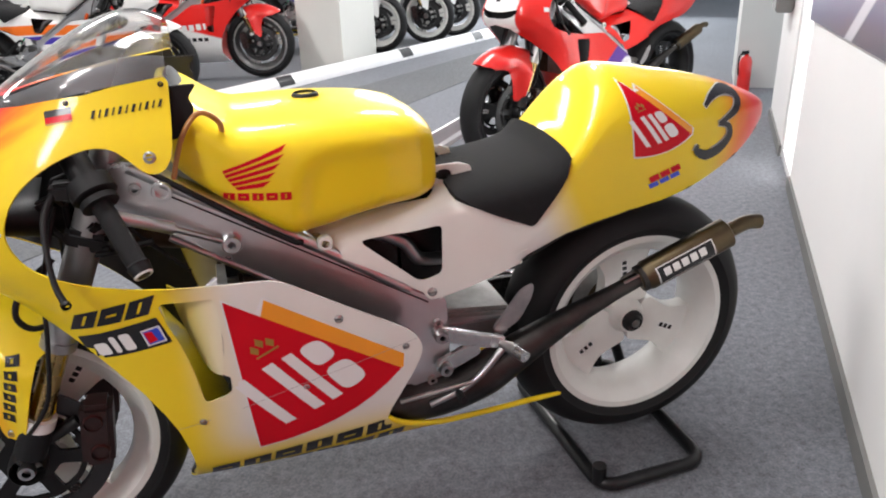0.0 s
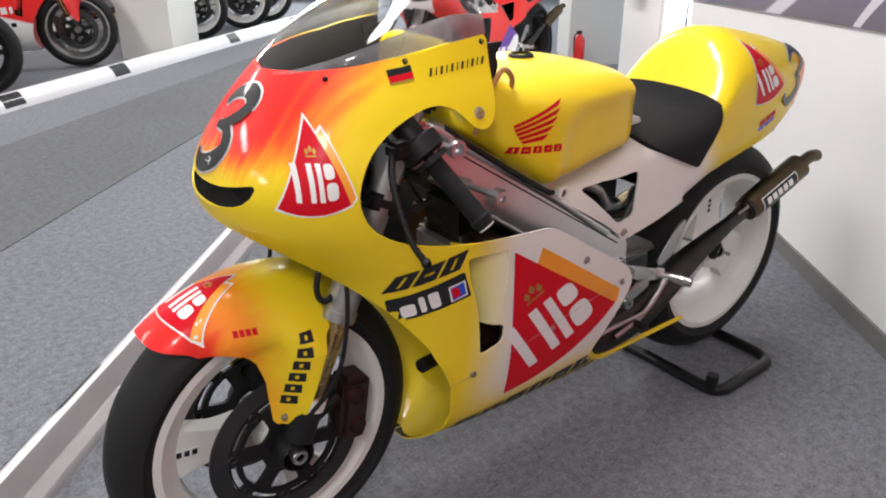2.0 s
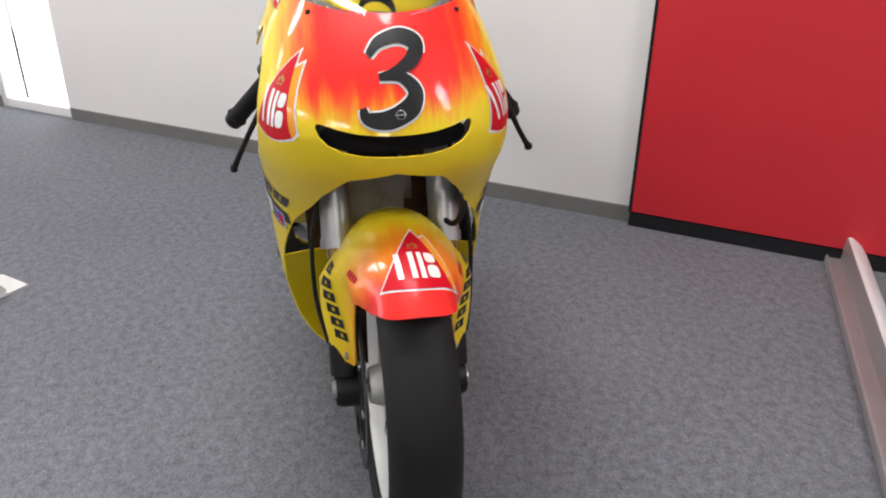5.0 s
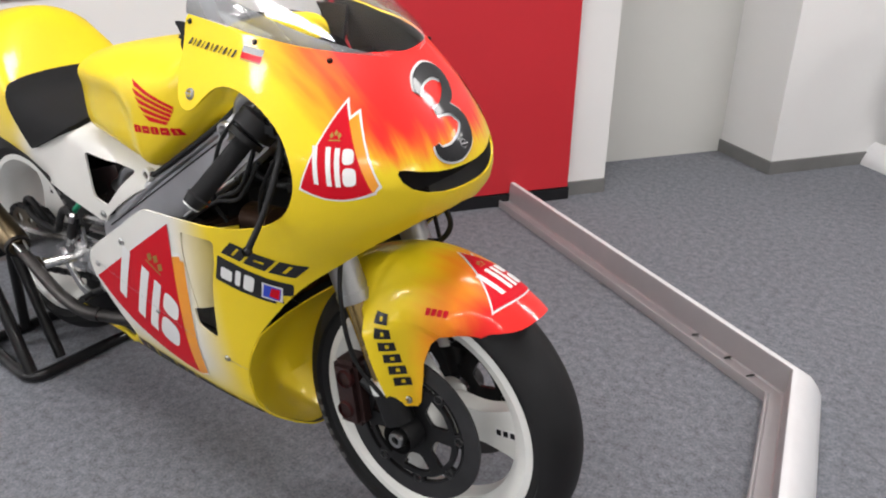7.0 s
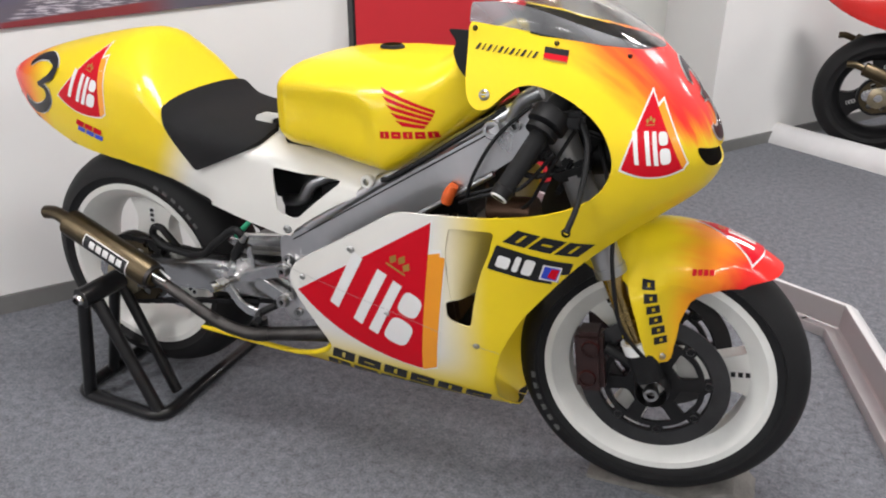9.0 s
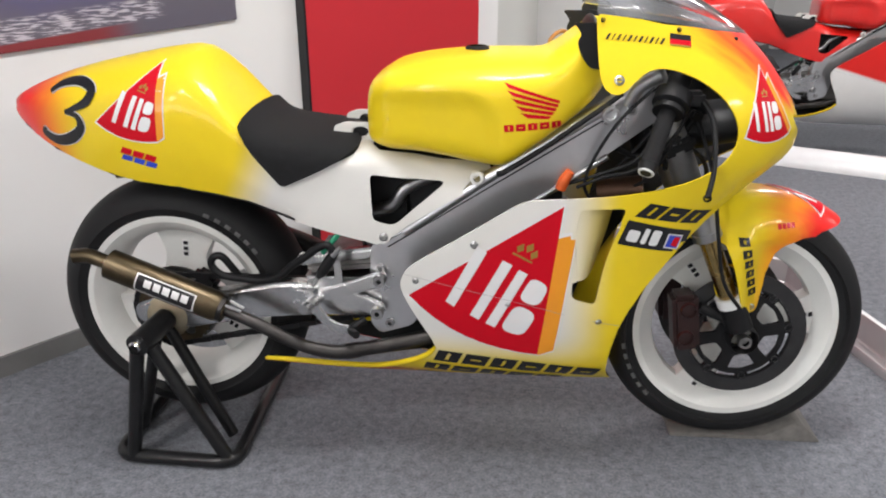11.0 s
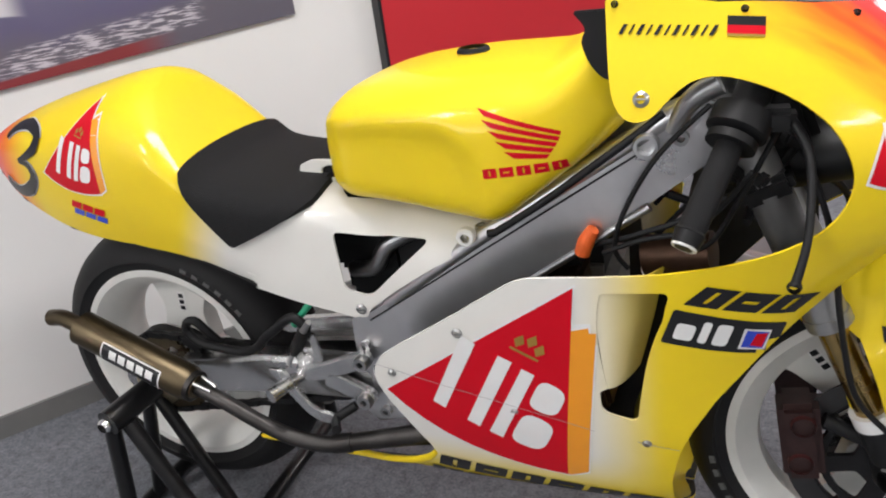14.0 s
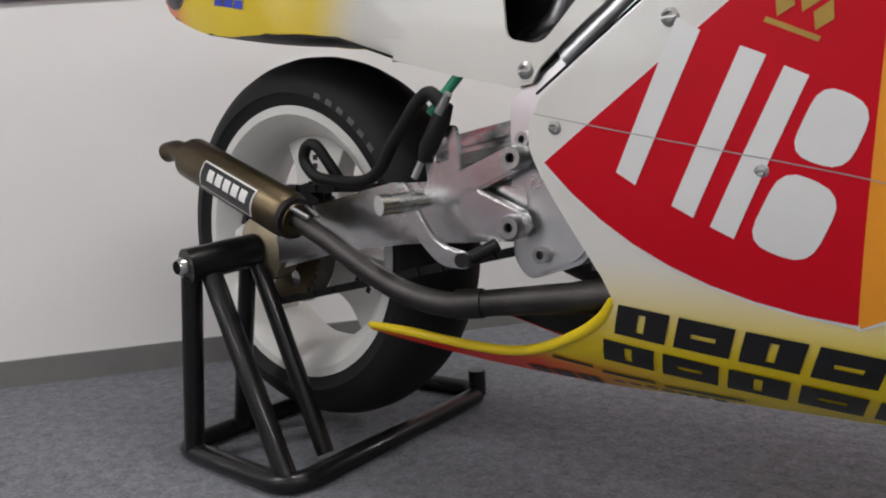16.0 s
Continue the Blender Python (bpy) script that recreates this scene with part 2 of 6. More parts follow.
GOLD_DULL = material("bronze_hub_metal", (0.42, 0.36, 0.25), 0.4, 0.9, spots=0.3, scale=24)
CHOCK_WOOD = material("worn_grey_wood", (0.20, 0.19, 0.175), 0.7, spots=0.4, scale=30, bump=0.3)
WALL_WHITE = material("white_wall_paint", (0.75, 0.745, 0.735), 0.75, spots=0.03, scale=1.5, bump=0.08, bump_scale=350)
WALL_GREY = material("grey_wall_paint", (0.52, 0.52, 0.50), 0.75, spots=0.05, scale=1.5, bump=0.08, bump_scale=350)
WALL_CREAM = material("cream_pillar_paint", (0.66, 0.66, 0.62), 0.75, spots=0.05, scale=2, bump=0.08, bump_scale=350)
CEILING_WHITE = material("ceiling_tiles", (0.80, 0.80, 0.79), 0.85, spots=0.04, scale=3)
DOOR_GREY = material("pale_grey_door", (0.60, 0.60, 0.57), 0.5, spots=0.03, scale=2)
FRAME_WHITE = material("white_frame_enamel", (0.80, 0.80, 0.80), 0.4, spots=0.03, scale=5)
SKIRTING = material("dark_grey_skirting", (0.17, 0.17, 0.165), 0.6, spots=0.15, scale=12)
BOARD_RED = material("red_board", (0.53, 0.018, 0.028), 0.45, spots=0.05, scale=4, bump=0.03)
# same metal twice: brightness painted into the outer face, shade and pink reflection inside
SILL_OUTER = material("white_sill_enamel", (0.74, 0.74, 0.75), 0.32, 0.1, spots=0.08, scale=6)
SILL = material("satin_aluminium_sill", (0.43, 0.405, 0.415), 0.34, 0.4, spots=0.12, scale=6)
PURPLE_PRINT = material("purple_print", (0.42, 0.36, 0.50), 0.45, spots=0.7, scale=5, second=(0.72, 0.70, 0.76))
CARD_WHITE = material("white_card", (0.72, 0.72, 0.70), 0.6, spots=0.1, scale=20)
PANE = glass("window_pane", (1, 1, 1), 0.0, clear=1.0)
DAYLIGHT = glow("daylight", (1.0, 1.0, 1.0), 4.0)
LAMP_GLOW = glow("lamp_diffuser", (1.0, 0.97, 0.93), 5.0)


def carpet(name, low, high):
    """Cut-pile carpet: fine fleck, larger worn patches, soft relief."""
    m = material(name, high, 0.95)
    t = m.node_tree
    b = t.nodes["Principled BSDF"]
    where = t.nodes.new("ShaderNodeTexCoord")
    fine = t.nodes.new("ShaderNodeTexNoise")
    socket(fine, "Scale", 150.0), socket(fine, "Detail", 4.0), socket(fine, "Roughness", 0.8)
    broad = t.nodes.new("ShaderNodeTexNoise")
    socket(broad, "Scale", 42.0), socket(broad, "Detail", 5.0), socket(broad, "Roughness", 0.7)
    large = t.nodes.new("ShaderNodeTexNoise")
    socket(large, "Scale", 1.3), socket(large, "Detail", 3.0)
    for n in (fine, broad, large):
        t.links.new(where.outputs["Object"], n.inputs["Vector"])
    mix = math_node(t, "ADD", math_node(t, "MULTIPLY", fine.outputs["Fac"], 0.55), math_node(t, "MULTIPLY", broad.outputs["Fac"], 0.45))
    ramp = t.nodes.new("ShaderNodeValToRGB")
    e = ramp.color_ramp.elements
    e[0].position, e[0].color, e[1].position, e[1].color = 0.38, (*low, 1), 0.64, (*high, 1)
    t.links.new(mix, ramp.inputs["Fac"])
    tone = t.nodes.new("ShaderNodeHueSaturation")
    val = t.nodes.new("ShaderNodeMapRange")
    socket(val, "To Min", 0.86), socket(val, "To Max", 1.12)
    t.links.new(large.outputs["Fac"], val.inputs["Value"])
    t.links.new(val.outputs["Result"], tone.inputs["Value"])
    t.links.new(ramp.outputs["Color"], tone.inputs["Color"])
    t.links.new(tone.outputs["Color"], b.inputs["Base Color"])
    bp = t.nodes.new("ShaderNodeBump")
    socket(bp, "Strength", 0.6), socket(bp, "Distance", 0.006)
    t.links.new(mix, bp.inputs["Height"])
    t.links.new(bp.outputs["Normal"], b.inputs["Normal"])
    return m


CARPET = carpet("grey_carpet", (0.078, 0.083, 0.095), (0.232, 0.243, 0.270))
CARPET_DARK = carpet("dark_grey_carpet", (0.065, 0.068, 0.073), (0.155, 0.162, 0.17))


def poster_material():
    """A blurred racing print: dark violet above, a pale crowd band, a red strip below."""
    m = material("poster_print", (0.1, 0.09, 0.12), 0.4)
    t = m.node_tree
    b = t.nodes["Principled BSDF"]
    where = t.nodes.new("ShaderNodeTexCoord")
    split = t.nodes.new("ShaderNodeSeparateXYZ")
    t.links.new(where.outputs["Object"], split.inputs[0])
    n = t.nodes.new("ShaderNodeTexNoise")
    socket(n, "Scale", 3.0), socket(n, "Detail", 5.0)
    t.links.new(where.outputs["Object"], n.inputs["Vector"])
    stretch = t.nodes.new("ShaderNodeMapping")
    socket(stretch, "Scale", (22.0, 1.0, 190.0)), socket(stretch, "Rotation", (0.0, radians(5.0), 0.0))
    t.links.new(where.outputs["Object"], stretch.inputs["Vector"])
    n2 = t.nodes.new("ShaderNodeTexNoise")
    socket(n2, "Scale", 1.0), socket(n2, "Detail", 4.0)
    t.links.new(stretch.outputs["Vector"], n2.inputs["Vector"])
    rise = math_node(t, "SUBTRACT", split.outputs[2], math_node(t, "MULTIPLY", split.outputs[0], 0.094))
    rise = math_node(t, "SUBTRACT", rise, 0.832)
    ramp = t.nodes.new("ShaderNodeValToRGB")
    e = ramp.color_ramp.elements
    e[0].position, e[0].color = 0.0, (0.11, 0.10, 0.13, 1)
    e[1].position, e[1].color = 1.0, (0.12, 0.11, 0.15, 1)
    for pos, c in ((0.05, (0.115, 0.105, 0.135, 1)), (0.10, (0.10, 0.09, 0.17, 1)), (0.16, (0.12, 0.11, 0.19, 1)), (0.30, (0.16, 0.15, 0.20, 1)), (0.5, (0.10, 0.10, 0.18, 1))):
        k = e.new(pos)
        k.color = c
    wobble = math_node(t, "ADD", rise, math_node(t, "MULTIPLY", math_node(t, "SUBTRACT", n.outputs["Fac"], 0.5), 0.12))
    t.links.new(wobble, ramp.inputs["Fac"])
    crowd = math_node(t, "MULTIPLY", fade(t, n2.outputs["Fac"], 0.46, 0.60), math_node(t, "MULTIPLY", fade(t, rise, 0.004, 0.012), fade(t, rise, 0.072, 0.058)))
    crowd = math_node(t, "MULTIPLY", crowd, fade(t, math_node(t, "SUBTRACT", split.outputs[0], math_node(t, "MULTIPLY", rise, 1.6)), 0.47, 0.52))
    crowd = math_node(t, "MULTIPLY", crowd, fade(t, split.outputs[0], 1.08, 1.03))
    mix = t.nodes.new("ShaderNodeMix")
    mix.data_type = "RGBA"
    t.links.new(crowd, mix.inputs["Factor"])
    t.links.new(ramp.outputs["Color"], mix.inputs[6])
    mix.inputs[7].default_value = (0.50, 0.47, 0.53, 1)
    # a pale curved band across the lower left
    band = math_node(t, "SUBTRACT", math_node(t, "ADD", math_node(t, "MULTIPLY", split.outputs[0], 0.55), 1.02), split.outputs[2])
    strip = math_node(t, "MULTIPLY", fade(t, band, -0.05, -0.03), fade(t, band, 0.04, 0.02))
    strip = math_node(t, "MULTIPLY", strip, fade(t, split.outputs[0], 0.06, 0.0))
    bend = math_node(t, "SUBTRACT", 0.56, split.outputs[0])
    arc_ = math_node(t, "SUBTRACT", math_node(t, "SUBTRACT", 0.17, math_node(t, "MULTIPLY", math_node(t, "MULTIPLY", bend, bend), 1.77)), rise)
    arc_ = math_node(t, "MULTIPLY", math_node(t, "MULTIPLY", fade(t, arc_, -0.028, -0.022), fade(t, arc_, 0.028, 0.022)), fade(t, split.outputs[0], 0.15, 0.18))
    strip = math_node(t, "MAXIMUM", strip, math_node(t, "MULTIPLY", arc_, fade(t, split.outputs[0], 0.66, 0.60)))
    mix2 = t.nodes.new("ShaderNodeMix")
    mix2.data_type = "RGBA"
    t.links.new(strip, mix2.inputs["Factor"])
    t.links.new(mix.outputs[2], mix2.inputs[6])
    mix2.inputs[7].default_value = (0.55, 0.54, 0.58, 1)
    # a red kerb under the crowd
    kerb = math_node(t, "MULTIPLY", fade(t, rise, 0.010, 0.004), math_node(t, "MULTIPLY", fade(t, split.outputs[0], 0.46, 0.50), fade(t, split.outputs[0], 1.0, 0.85)))
    mix3 = t.nodes.new("ShaderNodeMix")
    mix3.data_type = "RGBA"
    t.links.new(kerb, mix3.inputs["Factor"])
    t.links.new(mix2.outputs[2], mix3.inputs[6])
    mix3.inputs[7].default_value = (0.21, 0.03, 0.037, 1)
    t.links.new(mix3.outputs[2], b.inputs["Base Color"])
    return m


POSTER = poster_material()



# ---- mesh tools ----
def part(name, bm, mat, parent=None, label="", smooth=True):
    me = bpy.data.meshes.new(name)
    bmesh.ops.recalc_face_normals(bm, faces=bm.faces)
    bm.edges.index_update()
    rims = [e.index for e in bm.edges if e.is_boundary]
    bm.to_mesh(me)
    bm.free()
    me.materials.append(mat)
    if smooth:
        me.shade_smooth()
        me.set_sharp_from_angle(angle=radians(38))
        for k in rims:
            me.edges[k].use_edge_sharp = True
    ob = new(name, me)
    ob.parent = parent
    return tagged(ob, label)


def empty(name, m=None):
    ob = new(name)
    ob.empty_display_size = 0.1
    if m is not None:
        ob.matrix_world = m
    return ob


def thick(ob, depth, offset=-1.0, lining=None):
    s = ob.modifiers.new("thickness", "SOLIDIFY")
    s.thickness, s.offset = depth, offset
    if lining:
        ob.data.materials.append(lining)
        s.material_offset = 1
    return ob


def lathe(profile, steps=64, origin=(0, 0, 0), axis="y", closed=False):
    """Turns (radius, along) round an axis through origin."""
    bm = bmesh.new()
    rings = []
    for k in range(steps):
        a = math.tau * k / steps
        c, s = math.cos(a), math.sin(a)
        ring = []
        for r, h in profile:
            p = {"y": (r * c, h, r * s), "x": (h, r * c, r * s), "z": (r * c, r * s, h)}[axis]
            ring.append(bm.verts.new(Vector(p) + Vector(origin)))
        rings.append(ring)
    n = len(profile)
    for k in range(steps):
        a, b = rings[k], rings[(k + 1) % steps]
        for j in range(n if closed else n - 1):
            q = [a[j], a[(j + 1) % n], b[(j + 1) % n], b[j]]
            if len({tuple(v.co) for v in q}) == 4:
                bm.faces.new(q)
    bmesh.ops.remove_doubles(bm, verts=bm.verts, dist=1e-5)
    return bm


def tube(points, radius, sides=10, closed=False, bm=None, rounded=True):
    """A pipe through points; radius may be one number or one for each point."""
    bm = bm or bmesh.new()
    pts = [Vector(p) for p in points]
    if rounded and len(pts) > 2 and not closed:
        pts, radius = smooth_path(pts, radius)
    radii = radius if isinstance(radius, (list, tuple)) else [radius] * len(pts)
    n = len(pts)
    up, rings = None, []
    for k, p in enumerate(pts):
        a = pts[(k - 1) % n] if closed or k else p
        b = pts[(k + 1) % n] if closed or k < n - 1 else p
        d = (b - a).normalized()
        if up is None:
            up = d.orthogonal().normalized()
        up = (up - d * up.dot(d)).normalized()
        side = d.cross(up)
        rings.append([bm.verts.new(p + (up * math.cos(math.tau * j / sides) + side * math.sin(math.tau * j / sides)) * radii[k]) for j in range(sides)])
    for k in range(n if closed else n - 1):
        a, b = rings[k], rings[(k + 1) % n]
        for j in range(sides):
            bm.faces.new((a[j], a[(j + 1) % sides], b[(j + 1) % sides], b[j]))
    if not closed:
        bm.faces.new(rings[0]), bm.faces.new(rings[-1])
    return bm


def smooth_path(pts, radius=None, steps=6):
    """Catmull-Rom through the points."""
    out, rad = [], []
    n = len(pts)
    for k in range(n - 1):
        p0, p1, p2, p3 = pts[max(k - 1, 0)], pts[k], pts[k + 1], pts[min(k + 2, n - 1)]
        for j in range(steps):
            t = j / steps
            out.append(0.5 * (2 * p1 + (p2 - p0) * t + (2 * p0 - 5 * p1 + 4 * p2 - p3) * t * t + (3 * p1 - p0 - 3 * p2 + p3) * t ** 3))
            if isinstance(radius, (list, tuple)):
                rad.append(radius[k] * (1 - t) + radius[k + 1] * t)
    out.append(pts[-1])
    if isinstance(radius, (list, tuple)):
        rad.append(radius[-1])
        return out, rad
    return out, radius


def box(size, at=(0, 0, 0), bevel=0.0, bm=None, m=None):
    one = bmesh.new()
    bmesh.ops.create_cube(one, size=1.0)
    for v in one.verts:
        v.co = Vector((v.co.x * size[0], v.co.y * size[1], v.co.z * size[2]))
    if bevel:
        bmesh.ops.bevel(one, geom=one.edges[:], offset=bevel, segments=2, affect="EDGES")
    move = (m or Matrix()) if m is not None else Matrix.Translation(at)
    bmesh.ops.transform(one, matrix=move, verts=one.verts)
    if bm is None:
        return one
    join(bm, one)
    return bm


def join(bm, other):
    me = bpy.data.meshes.new("tmp")
    other.to_mesh(me)
    other.free()
    bm.from_mesh(me)
    bpy.data.meshes.remove(me)
    return bm


def round_poly(points, r=0.01, steps=4):
    """A closed outline with its corners rounded."""
    out, n = [], len(points)
    for k in range(n):
        p, a, b = Vector(points[k][:2]), Vector(points[k - 1][:2]), Vector(points[(k + 1) % n][:2])
        rr = points[k][2] if len(points[k]) > 2 else r
        da, db = (a - p), (b - p)
        d = min(rr, da.length * 0.45, db.length * 0.45)
        p0, p2 = p + da.normalized() * d, p + db.normalized() * d
        for j in range(steps + 1):
            t = j / steps
            out.append(p0 * (1 - t) ** 2 + p * 2 * t * (1 - t) + p2 * t * t)
    return out


def fill(loops):
    """Triangles between outlines (the first is the outer one, the others are holes), in x and y of a bmesh."""
    bm = bmesh.new()
    for loop in loops:
        vs = [bm.verts.new((p[0], p[1], 0)) for p in loop]
        for k in range(len(vs)):
            bm.edges.new((vs[k], vs[(k + 1) % len(vs)]))
    bmesh.ops.triangle_fill(bm, edges=bm.edges[:], use_beauty=True, normal=(0, 0, 1))
    return bm


def slice_up(bm, us=(), vs=()):
    for axis, cuts in ((0, us), (1, vs)):
        n = Vector((1, 0, 0)) if axis == 0 else Vector((0, 1, 0))
        for c in cuts:
            bmesh.ops.bisect_plane(bm, geom=bm.verts[:] + bm.edges[:] + bm.faces[:], plane_co=n * c, plane_no=n, dist=1e-6)
    return bm


def spread(low, high, step):
    n = max(2, round((high - low) / step))
    return [low + (high - low) * k / n for k in range(1, n)]


def plate(loops, y0, y1, bevel=0.0):
    """Outlines in x and z, extruded from y0 to y1."""
    bm = fill(loops)
    bmesh.ops.dissolve_limit(bm, angle_limit=0.001, verts=bm.verts, edges=bm.edges)
    for v in bm.verts:
        v.co = Vector((v.co.x, y0, v.co.y))
    got = bmesh.ops.extrude_face_region(bm, geom=bm.faces[:])
    for v in got["geom"]:
        if isinstance(v, bmesh.types.BMVert):
            v.co.y = y1
    bmesh.ops.recalc_face_normals(bm, faces=bm.faces)
    if bevel:
        sharp = [e for e in bm.edges if len(e.link_faces) == 2 and e.calc_face_angle(0) > 0.9]
        bmesh.ops.bevel(bm, geom=sharp, offset=bevel, segments=2, affect="EDGES", clamp_overlap=True)
    return bm


def table(rows):
    """A smooth function through (place, value) rows."""
    xs, ys = [r[0] for r in rows], [r[1] for r in rows]

    def at(x):
        if x <= xs[0]:
            return ys[0]
        if x >= xs[-1]:
            return ys[-1]
        k = max(j for j in range(len(xs) - 1) if xs[j] <= x)
        t = (x - xs[k]) / (xs[k + 1] - xs[k])
        m = lambda j: (ys[min(j + 1, len(ys) - 1)] - ys[max(j - 1, 0)]) / (xs[min(j + 1, len(xs) - 1)] - xs[max(j - 1, 0)])  # noqa: E731
        h = xs[k + 1] - xs[k]
        return (2 * t ** 3 - 3 * t ** 2 + 1) * ys[k] + (t ** 3 - 2 * t ** 2 + t) * h * m(k) + (3 * t ** 2 - 2 * t ** 3) * ys[k + 1] + (t ** 3 - t ** 2) * h * m(k + 1)

    return at


def both_sides(bm):
    """Adds the mirror image in y and welds it along the middle."""
    got = bmesh.ops.duplicate(bm, geom=bm.verts[:] + bm.edges[:] + bm.faces[:])
    for g in got["geom"]:
        if isinstance(g, bmesh.types.BMVert):
            g.co.y = -g.co.y
    bmesh.ops.reverse_faces(bm, faces=[g for g in got["geom"] if isinstance(g, bmesh.types.BMFace)])
    bmesh.ops.remove_doubles(bm, verts=bm.verts, dist=3e-4)
    return bm


def tree_of(bm):
    bmesh.ops.recalc_face_normals(bm, faces=bm.faces)
    bm.normal_update()
    return BVHTree.FromBMesh(bm)


def stick(name, loops, to, bvh, mat, parent, lift=0.0012, step=0.012, label=""):
    """A sticker laid onto a surface. to(u, v): a start and a way towards the surface."""
    us, vs = [p[0] for p in loops[0]], [p[1] for p in loops[0]]
    bm = slice_up(fill(loops), spread(min(us), max(us), step), spread(min(vs), max(vs), step))
    lost = []
    for vert in bm.verts:
        start, way = to(vert.co.x, vert.co.y)
        hit = bvh.ray_cast(Vector(start), Vector(way).normalized(), 0.66 if way[0] else 0.598)
        if hit[0] is None:
            lost.append(vert)
            continue
        n = hit[1] if hit[1].dot(Vector(way)) < 0 else -hit[1]
        vert.co = hit[0] + n * lift
    if lost:
        bmesh.ops.delete(bm, geom=lost, context="VERTS")
    if not bm.faces:
        bm.free()
        return None
    return part(name, bm, mat, parent, label)


def from_side(side):
    return lambda u, v: ((u, side * 0.6, v), (0, -side, 0))


def ribbon(centres, widths, steps=5):
    """An outline of a brush stroke along centre points."""
    pts, w = smooth_path([Vector((*p, 0)) for p in centres], list(widths), steps)
    left, right = [], []
    for k, p in enumerate(pts):
        d = (pts[min(k + 1, len(pts) - 1)] - pts[max(k - 1, 0)]).normalized()
        n = Vector((-d.y, d.x, 0))
        left.append(p + n * w[k] / 2), right.append(p - n * w[k] / 2)
    return [tuple(p[:2]) for p in left + right[::-1]]


def turned(points, angle, at=(0, 0), size=1.0, mirror=False):
    c, s = math.cos(radians(angle)), math.sin(radians(angle))
    out = []
    for x, y in points:
        x, y = x * size, y * size
        x, y = x * c - y * s, x * s + y * c
        out.append((at[0] + (-x if mirror else x), at[1] + y))
    return out


def rect(x0, y0, x1, y1, slant=0.0):
    return [(x0 + slant * y0, y0), (x1 + slant * y0, y0), (x1 + slant * y1, y1), (x0 + slant * y1, y1)]



# ---- the racing motorcycle: rear axle over the origin, nose towards +x ----
AXLE_F, AXLE_R = Vector((1.331, 0, 0.303)), Vector((0.024, 0, 0.330))
FENDER_MID = Vector((1.337, 0, 0.302))
NOSE_X = table([(0.16, 1.19), (0.30, 1.20), (0.45, 1.215), (0.55, 1.235), (0.62, 1.27), (0.68, 1.33), (0.735, 1.386), (0.78, 1.396), (0.83, 1.378), (0.88, 1.345), (0.92, 1.312), (0.96, 1.272), (1.02, 1.20)])
SIDE_Y = table([(0.150, 0.0), (0.165, 0.055), (0.18, 0.085), (0.20, 0.115), (0.23, 0.150), (0.26, 0.172), (0.30, 0.190), (0.38, 0.210), (0.45, 0.219), (0.55, 0.227), (0.65, 0.232), (0.76, 0.236), (0.82, 0.233), (0.88, 0.215), (0.92, 0.20), (0.96, 0.182), (1.0, 0.170), (1.03, 0.163)])
FAIR_X0 = 0.45


def fair_s(x, z):
    return min(1.0, (x - FAIR_X0) / (NOSE_X(z) - FAIR_X0))


def fair_point(s, z):
    x = FAIR_X0 + s * (NOSE_X(z) - FAIR_X0)
    y = SIDE_Y(z) * math.sqrt(max(0.0, 1 - max(s, 0) ** 9))
    if z < 0.45 and x < 0.70:  # the belly pan narrows towards the rear wheel
        y *= 1 - 0.10 * min(1, (0.70 - x) / 0.4) * min(1, (0.45 - z) / 0.15)
    return Vector((x, y, z))


def fairing_outline():
    nose = [(1, z) for z in (0.96, 0.93, 0.90, 0.87, 0.84, 0.815, 0.800)]
    across = lambda y, z: ((1 - (y / SIDE_Y(z)) ** 2) ** (1 / 9), z)  # noqa: E731
    slot = [across(y, z) for y, z in ((0.03, 0.8005), (0.06, 0.8025), (0.09, 0.8075), (0.110, 0.8125), (0.119, 0.813), (0.1225, 0.808), (0.119, 0.796), (0.106, 0.783), (0.085, 0.7745), (0.055, 0.769), (0.028, 0.7675), (0, 0.767))]
    chin = [(1, 0.75), (1, 0.738)]
    under = [(1.365, 0.722), (1.335, 0.700), (1.29, 0.668), (1.23, 0.622), (1.175, 0.575), (1.119, 0.508), (1.075, 0.445), (1.043, 0.37), (1.030, 0.30), (1.030, 0.24), (1.045, 0.19), (1.055, 0.165), (1.05, 0.151)]
    belly = [(0.95, 0.151), (0.80, 0.151), (0.68, 0.157), (0.55, 0.168), (0.42, 0.183), (0.30, 0.203), (0.240, 0.217), (0.243, 0.227), (0.31, 0.223), (0.40, 0.213), (0.47, 0.211), (0.53, 0.224), (0.59, 0.250), (0.632, 0.276), (0.653, 0.300), (0.645, 0.325)]
    rear = [(0.612, 0.39), (0.590, 0.435), (0.582, 0.468), (0.592, 0.496), (0.62, 0.522), (0.72, 0.585), (0.81, 0.643), (0.835, 0.656), (0.86, 0.661), (0.94, 0.666), (1.02, 0.673), (1.085, 0.684)]
    cockpit = [(1.135, 0.697), (1.172, 0.712), (1.203, 0.733), (1.222, 0.760), (1.229, 0.790), (1.222, 0.820), (1.202, 0.852), (1.168, 0.880), (1.128, 0.900), (1.088, 0.911), (1.056, 0.907), (1.033, 0.890), (1.013, 0.871), (0.994, 0.866), (0.977, 0.875)]
    top = [(0.966, 0.90), (0.960, 0.95), (0.957, 0.998), (0.962, 1.006), (1.04, 0.996), (1.115, 0.984), (1.18, 0.974), (1.235, 0.966)]
    ease = lambda pts: [(p.x, p.y) for p in smooth_path([Vector((x, z, 0)) for x, z in pts], None, 4)[0]]  # noqa: E731
    flat = [(fair_s(x, z), z) for x, z in ease(under) + belly + ease(rear + cockpit + top[:3]) + top[3:]]
